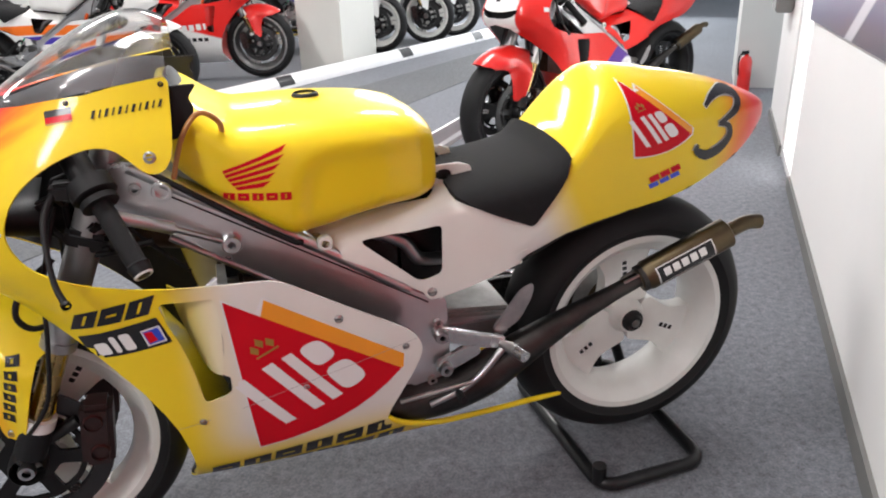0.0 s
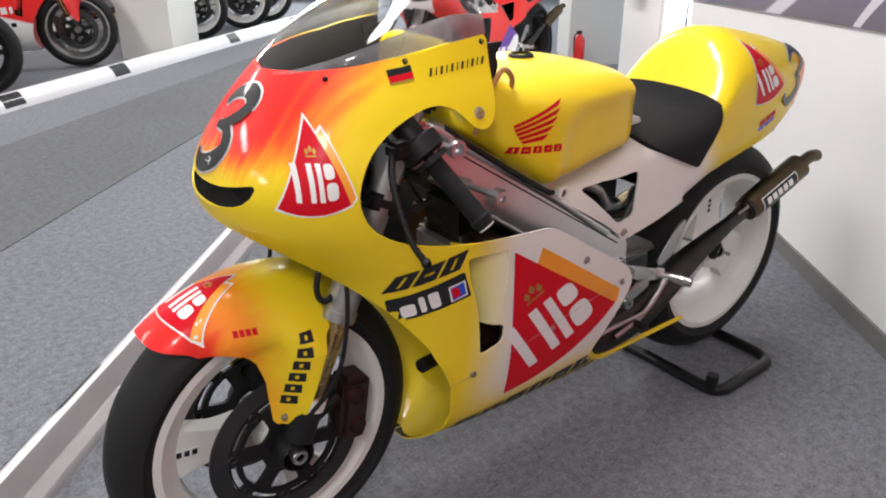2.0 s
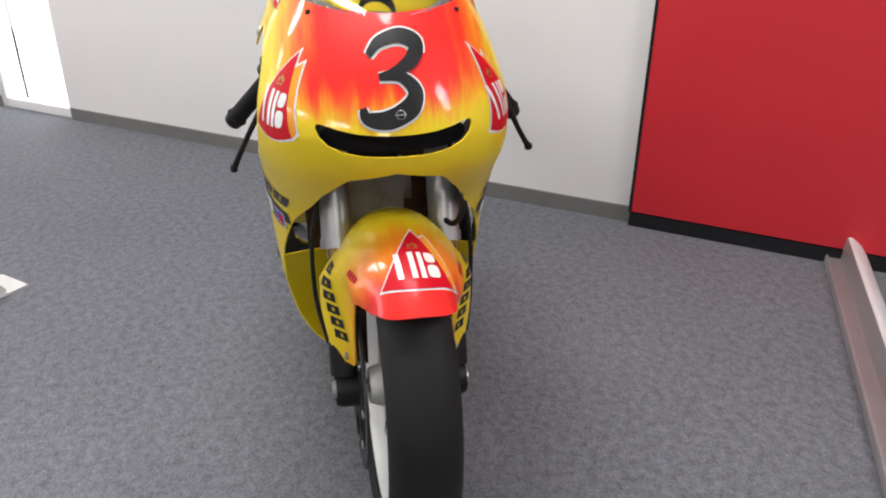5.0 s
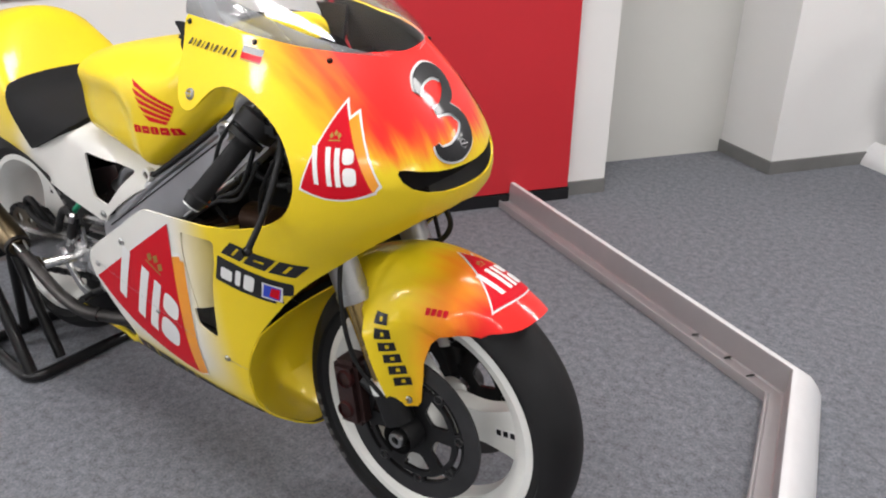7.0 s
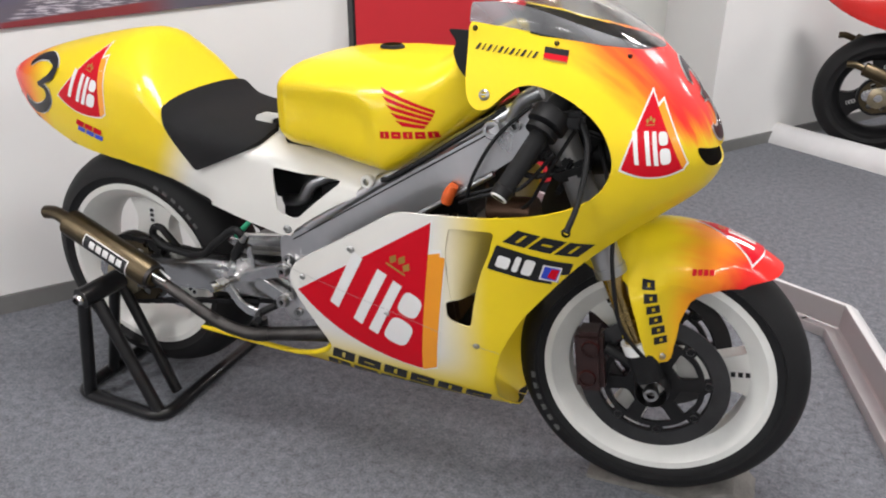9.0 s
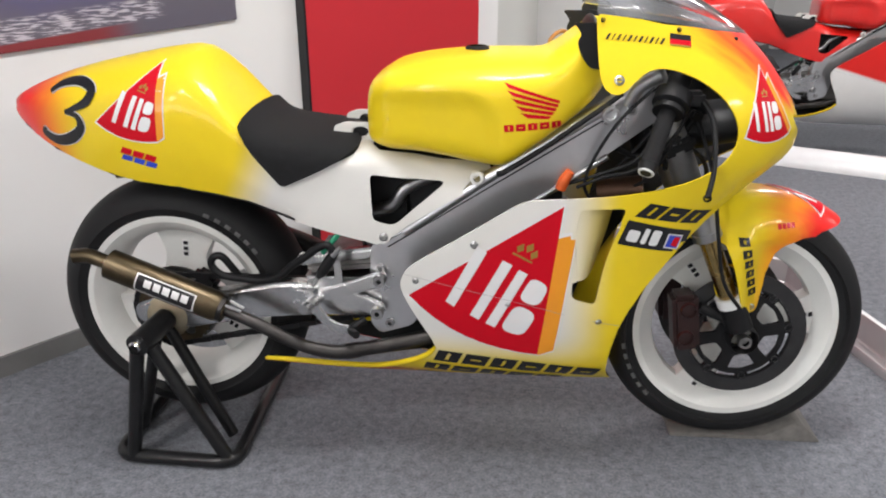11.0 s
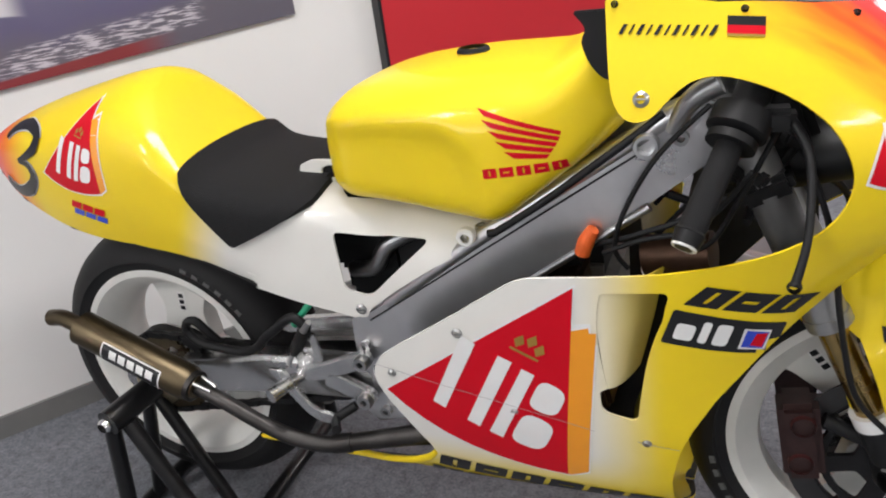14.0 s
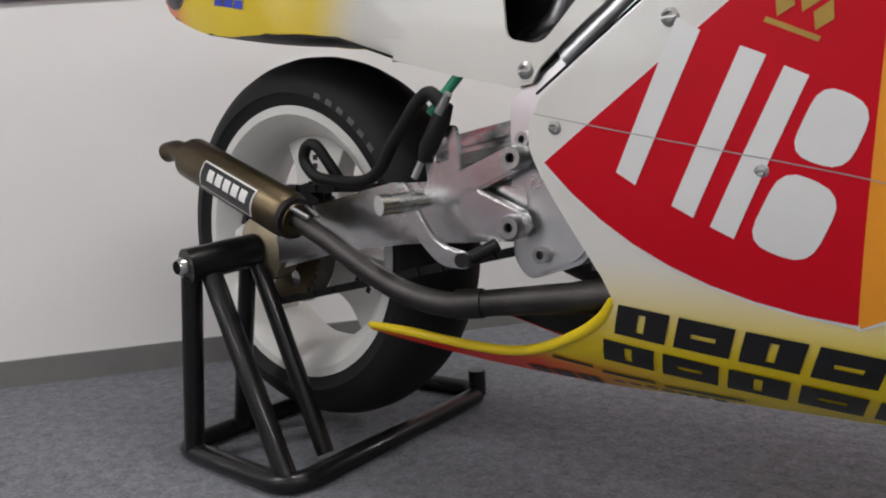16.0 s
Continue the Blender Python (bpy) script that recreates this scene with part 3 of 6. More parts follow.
    return nose + slot + chin + flat


def duct_outline():
    pts = round_poly([(0.944, 0.642), (1.033, 0.647, 0.012), (1.024, 0.605), (0.986, 0.429, 0.012), (0.938, 0.443, 0.014), (0.937, 0.480, 0.004), (0.948, 0.486, 0.004)], 0.006)
    return [(fair_s(p[0], p[1]), p[1]) for p in pts]


def dense(points, step):
    out = []
    for k, p in enumerate(points):
        q = points[(k + 1) % len(points)]
        n = max(1, int(math.hypot(q[0] - p[0], q[1] - p[1]) / step))
        out += [(p[0] + (q[0] - p[0]) * j / n, p[1] + (q[1] - p[1]) * j / n) for j in range(n)]
    return out


SHOULDER = 0.8
FULL = math.sqrt(1 - SHOULDER ** 9)


def unroll(s):
    """Evens out the spacing round the nose: beyond the shoulder the width counts, not the length."""
    return s if s < SHOULDER else SHOULDER + (FULL - math.sqrt(max(0.0, 1 - s ** 9))) * 0.35


def roll_up(u):
    return u if u < SHOULDER else max(0.0, 1 - max(0.0, FULL - (u - SHOULDER) / 0.35) ** 2) ** (1 / 9)


def fairing_mesh():
    outer = [(unroll(s), z) for s, z in fairing_outline()]
    bm = fill([dense(outer, 0.012), dense([(unroll(s), z) for s, z in duct_outline()], 0.012)])
    slice_up(bm, [-0.2, -0.1, 0, 0.1, 0.2, 0.3, 0.38, 0.46, 0.54, 0.62, 0.68, 0.74] + spread(0.78, SHOULDER + FULL * 0.35, 0.018), spread(0.15, 1.01, 0.022))
    for v in bm.verts:
        v.co = fair_point(roll_up(v.co.x), v.co.y)
    return both_sides(bm)


def tail_top(x):
    return TAIL_TOP(x)


TAIL_TOP = table([(-0.308, 0.800), (-0.297, 0.818), (-0.265, 0.838), (-0.19, 0.868), (-0.10, 0.893), (0.0, 0.914), (0.08, 0.928), (0.132, 0.930), (0.165, 0.908), (0.205, 0.852), (0.240, 0.803), (0.275, 0.771), (0.34, 0.756), (0.44, 0.747), (0.52, 0.740), (0.60, 0.722), (0.76, 0.70)])
TAIL_W = table([(-0.308, 0.010), (-0.293, 0.040), (-0.26, 0.068), (-0.20, 0.100), (-0.10, 0.128), (0.0, 0.146), (0.12, 0.157), (0.30, 0.163), (0.42, 0.160), (0.52, 0.152), (0.65, 0.150), (0.78, 0.150)])
TAIL_LOW = table([(-0.308, 0.794), (-0.28, 0.775), (-0.18, 0.718), (-0.05, 0.670), (0.10, 0.647), (0.25, 0.620), (0.35, 0.582), (0.44, 0.551), (0.52, 0.530)])


def tail_point(x, s):
    """s runs from 0 at the shell's waist to 1 along its middle ridge; below 0 it turns in a little."""
    mid = TAIL_LOW(x) * 0.62 + tail_top(x) * 0.38
    power = 3.2 + 6.0 * min(1, max(0, (x - 0.165) / 0.08)) * min(1, max(0, (0.60 - x) / 0.08))
    if s >= 0:
        return Vector((x, TAIL_W(x) * max(0.0, 1 - s ** power) ** 0.5, mid + s * (tail_top(x) - mid)))
    return Vector((x, TAIL_W(x) * (1 - 0.22 * s * s * (1 if x < 0.35 else 0.2)), mid + s * (tail_top(x) - mid)))


def tail_s(x, z):
    mid = TAIL_LOW(x) * 0.62 + tail_top(x) * 0.38
    return (z - mid) / (tail_top(x) - mid)


def tail_mesh():
    low = [(-0.306, 0.797), (-0.28, 0.776), (-0.235, 0.747), (-0.18, 0.719), (-0.11, 0.690), (-0.05, 0.671), (0.02, 0.657), (0.10, 0.648), (0.18, 0.637), (0.25, 0.621), (0.30, 0.603), (0.352, 0.580), (0.44, 0.551), (0.50, 0.534)]
    foot = [(0.520, 0.528), (0.545, 0.530), (0.556, 0.546), (0.60, 0.578), (0.68, 0.628), (0.755, 0.664), (0.768, 0.678), (0.760, 0.692), (0.735, 0.696), (0.66, 0.702)]
    back = [(0.58, 0.716), (0.53, 0.727), (0.505, 0.738), (0.497, 0.762)]
    loop = [(x, tail_s(x, z)) for x, z in low + foot + back] + [(0.492, 0.97), (0.475, 1.0)]
    loop += [(x, 1.0) for x in (0.44, 0.38, 0.32, 0.27, 0.245, 0.225, 0.205, 0.185, 0.165, 0.145, 0.125, 0.10, 0.06, 0.0, -0.08, -0.16, -0.235, -0.27, -0.293, -0.307)]
    hole = [(p[0], tail_s(p[0], p[1])) for p in round_poly([(0.513, 0.684, 0.012), (0.672, 0.668, 0.014), (0.560, 0.570, 0.016), (0.516, 0.582, 0.012)], 0.012)]
    bm = fill([dense(loop, 0.03), hole])
    slice_up(bm, spread(-0.307, 0.76, 0.022), [-1.3, -1.0, -0.7, -0.4, -0.2, 0, 0.2, 0.4, 0.55, 0.68, 0.78, 0.86, 0.92, 0.96, 0.985])
    for v in bm.verts:
        v.co = tail_point(v.co.x, v.co.y)
    return both_sides(bm)


TANK = [  # x, bottom, top, half width
    (0.500, 0.760, 0.800, 0.060), (0.503, 0.742, 0.845, 0.100), (0.514, 0.735, 0.868, 0.128), (0.535, 0.729, 0.884, 0.150), (0.56, 0.726, 0.898, 0.166), (0.61, 0.724, 0.910, 0.178), (0.67, 0.716, 0.917, 0.186),
    (0.73, 0.704, 0.921, 0.190), (0.775, 0.700, 0.922, 0.190), (0.80, 0.706, 0.922, 0.189), (0.83, 0.727, 0.922, 0.187), (0.87, 0.757, 0.924, 0.181), (0.905, 0.783, 0.942, 0.172), (0.94, 0.810, 0.968, 0.158), (0.97, 0.838, 0.986, 0.140), (0.985, 0.865, 0.985, 0.120), (0.99, 0.895, 0.970, 0.080)]


def loft(rows, around, steps=44):
    """Closed rings made by around(row, angle), joined row by row and capped."""
    bm = bmesh.new()
    rings = [[bm.verts.new(around(row, math.tau * j / steps)) for j in range(steps)] for row in rows]
    for a, b in zip(rings, rings[1:]):
        for j in range(steps):
            bm.faces.new((a[j], a[(j + 1) % steps], b[(j + 1) % steps], b[j]))
    bm.faces.new(rings[0]), bm.faces.new(rings[-1])
    return bm


def tank_ring(row, a):
    x, low, top, w = row
    c, s = math.cos(a), math.sin(a)
    mid, half = (low + top) / 2, (top - low) / 2
    p = 3.3 if s > 0 else 5.0
    y = w * math.copysign(abs(c) ** (2 / p), c)
    z = mid + half * math.copysign(abs(s) ** (2 / p), s)
    # the knee recess in the rear half of each flank
    ease = lambda q: min(1, max(0, q)) ** 2 * (3 - 2 * min(1, max(0, q)))  # noqa: E731
    t = ease((0.795 - x - max(0, z - 0.80) * 0.6) / 0.055) * ease((0.872 - z) / 0.045)
    y -= math.copysign(0.014 * t, y) * min(1, abs(y) / 0.08)
    return Vector((x, y, z))


def finer(rows, steps=4):
    out = []
    cols = [table([(k, r[j]) for k, r in enumerate(rows)]) for j in range(len(rows[0]))]
    for k in range((len(rows) - 1) * steps + 1):
        out.append(tuple(c(k / steps) for c in cols))
    return out


def fender_point(phi, s, mid=FENDER_MID):
    """phi: degrees round the front axle; s: 1 along the crown, 0 where the sides stand upright."""
    rho = 0.225 + s * (0.330 - 0.225)
    w = 0.070 + 0.010 * max(0, min(1, (phi - 70) / 25))
    y = w * math.sqrt(max(0, 1 - max(s, 0) ** 4)) if s > 0 else w
    if s < 0.75 and phi > 62:
        y += 0.030 * min(1, (0.75 - s) / 0.55) * min(1, (phi - 62) / 10)
    a = radians(phi)
    x = mid.x + rho * math.cos(a)
    if s < 0.30 and phi > 62:  # the guards wrap round the fork legs
        q = min(1, max(0, (x - 1.285) / 0.075))
        y += (0.028 - 0.044 * q * q * (3 - 2 * q)) * min(1, (0.30 - s) / 0.4)
    return Vector((x, y, mid.z + rho * math.sin(a)))


def fender_mesh():
    loop = [(p, 1.0) for p in [53.2] + list(range(56, 124, 4))]
    for x, z in [(1.172, 0.545), (1.20, 0.535), (1.235, 0.545), (1.262, 0.53), (1.285, 0.47), (1.303, 0.415), (1.316, 0.374), (1.322, 0.364), (1.352, 0.364), (1.358, 0.374), (1.360, 0.40), (1.364, 0.455), (1.378, 0.500), (1.40, 0.524), (1.43, 0.534), (1.465, 0.535)]:
        d = Vector((x - FENDER_MID.x, z - FENDER_MID.z))
        loop.append((math.degrees(math.atan2(d.y, d.x)), (d.length - 0.225) / 0.105))
    loop += [(59.8, 0.54), (57.3, 0.68), (55.2, 0.80), (53.9, 0.90), (53.4, 0.96)]
    bm = fill([dense([(p / 40, s) for p, s in loop], 0.12)])
    slice_up(bm, spread(54 / 40, 124 / 40, 0.1), [-1.3, -0.9, -0.5, -0.2, 0.1, 0.35, 0.55, 0.7, 0.8, 0.88, 0.94, 0.98])
    for v in bm.verts:
        v.co = fender_point(v.co.x * 40, v.co.y)
    return both_sides(bm)


def badge(parent, bvh, to, apex, left, right, parts="full", step=0.012):
    """A sector-shaped emblem: red field, orange second field, white frame, plain white bars."""
    A, L, R = Vector(apex), Vector(left), Vector(right)

    def at(u, v):
        p = L + (R - L) * u + (A - (L + R) / 2) * v
        return (p.x, p.y)

    arc = lambda a, b, drop: [(a + (b - a) * k / 8, -drop * 4 * (k / 8) * (1 - k / 8)) for k in range(9)]  # noqa: E731
    size = (R - L).length
    tall = (A - (L + R) / 2).length
    e, f = 0.0028 / size, 0.0028 / tall
    frame_ = [(0.5, 1 + 2.4 * f)] + [(u, v - f) for u, v in arc(-1.4 * e, 1 + 1.4 * e, 0.10)]
    second = [(0.59, 0.80), (0.675, 0.885), (1.070, 0.085), (1.01, -0.005), (0.98, 0.02)]
    second_w = [(0.57, 0.83), (0.677, 0.885 + 2 * f), (1.070 + 1.2 * e, 0.085 - f), (1.01, -0.005 - 1.2 * f), (0.95, 0.0)]
    red = [(0.5, 1.0)] + arc(0.0, 1.0, 0.10)
    stick("sticker_edge", [[at(*p) for p in frame_]], to, bvh, DECAL_WHITE, parent, 0.0008, step)
    stick("sticker_edge", [[at(*p) for p in second_w]], to, bvh, DECAL_WHITE, parent, 0.0010, step)
    stick("orange_sticker", [[at(*p) for p in second]], to, bvh, DECAL_ORANGE, parent, 0.0014, step, "orange sticker field")
    stick("red_sticker", [[at(*p) for p in red]], to, bvh, DECAL_RED, parent, 0.0018, step, "red sector sticker")
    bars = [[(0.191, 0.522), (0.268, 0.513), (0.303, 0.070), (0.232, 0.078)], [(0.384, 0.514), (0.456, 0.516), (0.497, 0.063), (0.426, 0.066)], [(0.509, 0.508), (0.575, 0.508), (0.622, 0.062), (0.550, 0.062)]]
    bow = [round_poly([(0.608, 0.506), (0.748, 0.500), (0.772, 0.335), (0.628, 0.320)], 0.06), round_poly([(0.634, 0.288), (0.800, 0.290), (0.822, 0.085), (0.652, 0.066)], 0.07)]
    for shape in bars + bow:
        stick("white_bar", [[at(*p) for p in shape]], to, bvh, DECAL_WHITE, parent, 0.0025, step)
    for u, v in ((0.432, 0.640), (0.482, 0.668), (0.532, 0.640)):
        stick("gold_mark", [[at(u - 0.026, v), at(u, v - 0.036), at(u + 0.026, v), at(u, v + 0.040)]], to, bvh, DECAL_GOLD, parent, 0.0026, step)
    stick("gold_mark", [[at(0.408, 0.596), at(0.408, 0.583), at(0.552, 0.583), at(0.552, 0.596)]], to, bvh, DECAL_GOLD, parent, 0.0026, step)


def bars_row(name, parent, bvh, to, start, end, height, n, mat, gap=0.25, slant=0.0, lift=0.0016, thin=0.0, slot=False):
    """A word that is shown as plain bars between two points of a side view."""
    a, b = Vector(start), Vector(end)
    d = (b - a) / n
    up = Vector((-(b - a).y, (b - a).x)).normalized() * height
    if up.y < 0:
        up = -up
    lean = (b - a).normalized() * slant * height
    for k in range(n):
        wide = 0.5 - gap / 2 - thin * (k % 2)
        p, q = a + d * (k + 0.5 - wide), a + d * (k + 0.5 + wide)
        shape = [[tuple(p), tuple(q), tuple(q + up + lean), tuple(p + up + lean)]]
        if slot:
            at = lambda s, h: tuple(p + (q - p) * s + (up + lean) * h)  # noqa: E731
            shape.append([at(0.43, 0.20), at(0.57, 0.20), at(0.57, 0.80), at(0.43, 0.80)] if k % 2 == 0 else [at(0.28, 0.42), at(0.72, 0.42), at(0.72, 0.56), at(0.28, 0.56)])
        stick(name, shape, to, bvh, mat, parent, lift, 0.02)


def brush_three(points, grow=0.0, bold=1.0):
    w = [0.008, 0.013, 0.017, 0.020, 0.018, 0.011, 0.008]
    w2 = [0.007, 0.012, 0.019, 0.024, 0.022, 0.016, 0.008]
    k = len(points) // 2
    a, b = points[: k + 1], points[k:]
    return [ribbon(a, [x * bold + grow for x in (w * 2)[: len(a)]]), ribbon(b, [x * bold + grow for x in (w2 * 2)[: len(b)]])]


def wheel(name, axle, parent, radius, rim_r, half_tyre, half_rim, spoke_turn, label, hub_half, paint, broad=1.0):
    """Rim with three flat hollow spokes, and its tyre."""
    o = tuple(axle)
    r = rim_r
    prof = [(r + 0.006, -half_rim), (r + 0.008, -half_rim + 0.004), (r - 0.004, -half_rim + 0.010), (r - 0.018, -half_rim + 0.018), (r - 0.030, -half_rim * 0.45), (r - 0.034, 0),
            (r - 0.030, half_rim * 0.45), (r - 0.018, half_rim - 0.018), (r - 0.004, half_rim - 0.010), (r + 0.008, half_rim - 0.004), (r + 0.006, half_rim), (r - 0.008, half_rim),
            (r - 0.026, half_rim - 0.016), (r - 0.042, half_rim * 0.45), (r - 0.046, 0), (r - 0.042, -half_rim * 0.45), (r - 0.026, -half_rim + 0.016), (r - 0.008, -half_rim)]
    bm = lathe(prof, 72, o, closed=True)
    rim = part(name, bm, paint, parent, label)
    for k in range(3):
        a = spoke_turn + 120 * k
        m = Matrix.Translation(o) @ Matrix.Rotation(-radians(a), 4, "Y")
        b2 = plate([round_poly([(0.030, -0.040), (0.11, -0.030), (r - 0.055, -0.046), (r - 0.032, -0.062, 0.002), (r - 0.032, 0.062, 0.002), (r - 0.055, 0.046), (0.11, 0.030), (0.030, 0.040)], 0.02)], -0.020, 0.020, 0.006)
        bmesh.ops.scale(b2, vec=(1, 1.0, broad), verts=b2.verts)
        bmesh.ops.transform(b2, matrix=m, verts=b2.verts)
        part("spoke", b2, paint, rim)
    part("hub", lathe([(0.012, -hub_half), (0.032, -hub_half), (0.036, -hub_half + 0.01), (0.044, -0.024), (0.044, 0.024), (0.036, hub_half - 0.01), (0.032, hub_half), (0.012, hub_half)], 32, o, closed=True), paint, rim)
    R, h = radius, half_tyre
    tyre = [(r - 0.002, -half_rim + 0.006), (r + 0.010, -half_rim - 0.002), (r + 0.022, -half_rim - 0.004)]
    for k in range(0, 13):
        a = radians(-90 + 15 * k)
        tyre.append((R - (R - r - 0.026) * (1 - math.cos(a) ** 1.05 if math.cos(a) > 1e-6 else 1.0), h * math.sin(a)))
    tyre += [(r + 0.022, half_rim + 0.004), (r + 0.010, half_rim + 0.002), (r - 0.002, half_rim - 0.006)]
    ob = part("tyre", lathe(tyre, 96, o), RUBBER, rim, "black slick racing tyre")
    return rim, ob


def brake_disc(axle, y, r, parent, spin=0.0):
    o = (axle.x, y, axle.z)
    disc = part("brake_disc", lathe([(r - 0.033, -0.0025), (r, -0.0025), (r, 0.0025), (r - 0.033, 0.0025)], 64, o, closed=True), DISC_STEEL, parent, "dark steel floating brake disc")
    ring = lambda q, n=48: [(axle.x + q * math.cos(math.tau * k / n), axle.z + q * math.sin(math.tau * k / n)) for k in range(n)]  # noqa: E731
    loops = [ring(r - 0.0335), ring(0.028, 24)]
    for k in range(8):  # curved slots between the bobbins
        a = radians(spin + 22.5 + 45 * k)
        at = lambda q, t: (axle.x + q * math.cos(a + t), axle.z + q * math.sin(a + t))  # noqa: E731
        loops.append([at(r - 0.037, -0.27 + 0.09 * j) for j in range(7)] + [at(r - 0.047, 0.27 - 0.09 * j) for j in range(7)])
    for k in range(6):  # windows between the six arms
        a = radians(spin + 30 + 60 * k)
        at = lambda q, t: (axle.x + q * math.cos(a + t), axle.z + q * math.sin(a + t))  # noqa: E731
        loops.append(round_poly([at(r - 0.057, -0.36), at(r - 0.056, 0.0), at(r - 0.057, 0.36), at(0.054, 0.27), at(0.054, -0.27)], 0.007))
    part("carrier", plate(loops, y - 0.004, y + 0.004), BLACK_METAL, disc)
    for k in range(8):
        a = radians(spin + 45 * k)
        c = Vector((axle.x + (r - 0.0405) * math.cos(a), y, axle.z + (r - 0.0405) * math.sin(a)))
        part("bobbin", lathe([(0, -0.007), (0.008, -0.007), (0.008, 0.007), (0, 0.007)], 12, c), STEEL, disc)
    return disc


def screw(parent, p, n, r=0.008, mat=None):
    n = Vector(n).normalized()
    bm = lathe([(0, 0.0035), (r * 0.55, 0.0035), (r * 0.95, 0.0015), (r, -0.001)], 16, axis="z")
    box((r * 1.6, r * 0.22, 0.001), (0, 0, 0.0036), bm=bm)
    bmesh.ops.transform(bm, matrix=Matrix.Translation(p) @ n.to_track_quat("Z", "Y").to_matrix().to_4x4(), verts=bm.verts)
    return part("screw", bm, mat or STEEL, parent)


def rod(name, a, b, r, mat, parent, label="", sides=14):
    return part(name, tube([a, b], r, sides), mat, parent, label)



def mirror_y(bm):
    bmesh.ops.scale(bm, vec=(1, -1, 1), verts=bm.verts)
    bmesh.ops.reverse_faces(bm, faces=bm.faces[:])
    return bm


bike = tagged(empty("racing_motorcycle"), "yellow, red and white racing motorcycle on a rear paddock stand", "motorcycle")

# fairing
bm = fairing_mesh()
FAIR = tree_of(bm)
fairing = thick(part("fairing", bm, FAIRING_PAINT, bike, "yellow fairing fading to red nose and white flanks"), 0.0035, lining=LINER)
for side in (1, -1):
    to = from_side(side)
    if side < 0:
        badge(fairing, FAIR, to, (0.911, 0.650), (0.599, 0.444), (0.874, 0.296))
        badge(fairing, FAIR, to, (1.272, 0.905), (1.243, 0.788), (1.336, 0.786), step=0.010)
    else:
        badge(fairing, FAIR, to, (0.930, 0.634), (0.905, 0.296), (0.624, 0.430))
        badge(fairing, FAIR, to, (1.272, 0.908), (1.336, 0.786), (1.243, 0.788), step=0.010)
    # the dark plate with a light word bar and a blue and red mark
    stick("black_plate_sticker", [round_poly([(1.038, 0.624), (1.172, 0.590), (1.158, 0.541), (1.020, 0.572)], 0.004)], to, FAIR, DECAL_BLACK, fairing, 0.0012, 0.012, "black sticker with white bars")
    word = [(1.045, 0.612), (1.110, 0.596)] if side < 0 else [(1.152, 0.583), (1.088, 0.599)]
    a, b = Vector(word[0]), Vector(word[1])
    down = Vector((-0.013, -0.040)) * 0.82
    for k, (t0, t1) in enumerate(((0.0, 0.36), (0.46, 0.62), (0.72, 1.0))):
        p, q = a + (b - a) * t0, a + (b - a) * t1
        stick("white_bar", [round_poly([tuple(p + down * (0.25 if k == 0 else 0.0)), tuple(q + down * (0.25 if k == 0 else 0.0)), tuple(q + down), tuple(p + down)], 0.006)], to, FAIR, DECAL_WHITE, fairing, 0.002, 0.012)
    m0 = Vector((1.122, 0.590)) if side < 0 else Vector((1.036, 0.608))
    for off, mat_, lift in ((0.0, DECAL_WHITE, 0.0018), (0.003, DECAL_BLUE, 0.0022)):
        stick("mark", [[tuple(m0 + Vector(p)) for p in ((off, -off), (0.032 - off, -0.008 - off), (0.024 - off, -0.040 + off), (-0.008 + off, -0.032 + off))]], to, FAIR, mat_, fairing, lift, 0.02)
    stick("mark", [[tuple(m0 + Vector(p)) for p in ((0.014, -0.010), (0.027, -0.012), (0.020, -0.034), (0.006, -0.028))]], to, FAIR, DECAL_RED, fairing, 0.0026, 0.02)
    bars_row("black_bar", fairing, FAIR, to, (1.046, 0.632), (1.182, 0.605), 0.032, 3, DECAL_BLACK, 0.12, 0.7 * -side, slot=True)
    # words along the belly, shown as bars
    bars_row("black_bar", fairing, FAIR, to, (0.641, 0.264), (1.010, 0.214), 0.036, 6, DECAL_BLACK, 0.14, -0.25 * side, slot=True)
    bars_row("black_bar", fairing, FAIR, to, (0.613, 0.226), (0.930, 0.178), 0.031, 5, DECAL_BLACK, 0.14, -0.25 * side, slot=True)
    bars_row("black_bar", fairing, FAIR, to, (0.484, 0.180), (0.583, 0.171), 0.015, 3, DECAL_BLACK, 0.25, slot=True)
    for x0, z0, x1, z1 in ((0.545, 0.215, 0.592, 0.206), (0.600, 0.200, 0.660, 0.192), (0.668, 0.188, 0.750, 0.180)):
        bars_row("thin_bar", fairing, FAIR, to, (x0, z0), (x1, z1), 0.005, 1, DECAL_BLACK, 0.0)
    bars_row("thin_bar", fairing, FAIR, to, (0.60, 0.184), (0.73, 0.172), 0.004, 7, DECAL_BLACK, 0.3)
    # flag and the rider's name as a bar
    fx = 1.143 if side > 0 else 1.132
    for low_, high_, mat_ in ((0.0, 0.0025, DECAL_GOLD), (0.0025, 0.011, DECAL_RED), (0.011, 0.0205, DECAL_BLACK)):
        stick("flag_stripe", [[(fx - 0.040, 0.951 + low_), (fx, 0.946 + low_), (fx, 0.946 + high_), (fx - 0.040, 0.951 + high_)]], to, FAIR, mat_, fairing, 0.0015, 0.02)
    bars_row("name_bar", fairing, FAIR, to, (0.970, 0.962), (1.080, 0.952), 0.011, 11, DECAL_BLACK, 0.55, 0.5 * -side, thin=0.1)
    for x, z in ((0.736, 0.563), (0.614, 0.477), (0.807, 0.428), (0.998, 0.388)):
        hit = FAIR.ray_cast(Vector((x, side * 0.6, z)), Vector((0, -side, 0)))
        screw(fairing, hit[0], hit[1], 0.0085 if z > 0.5 else 0.007)
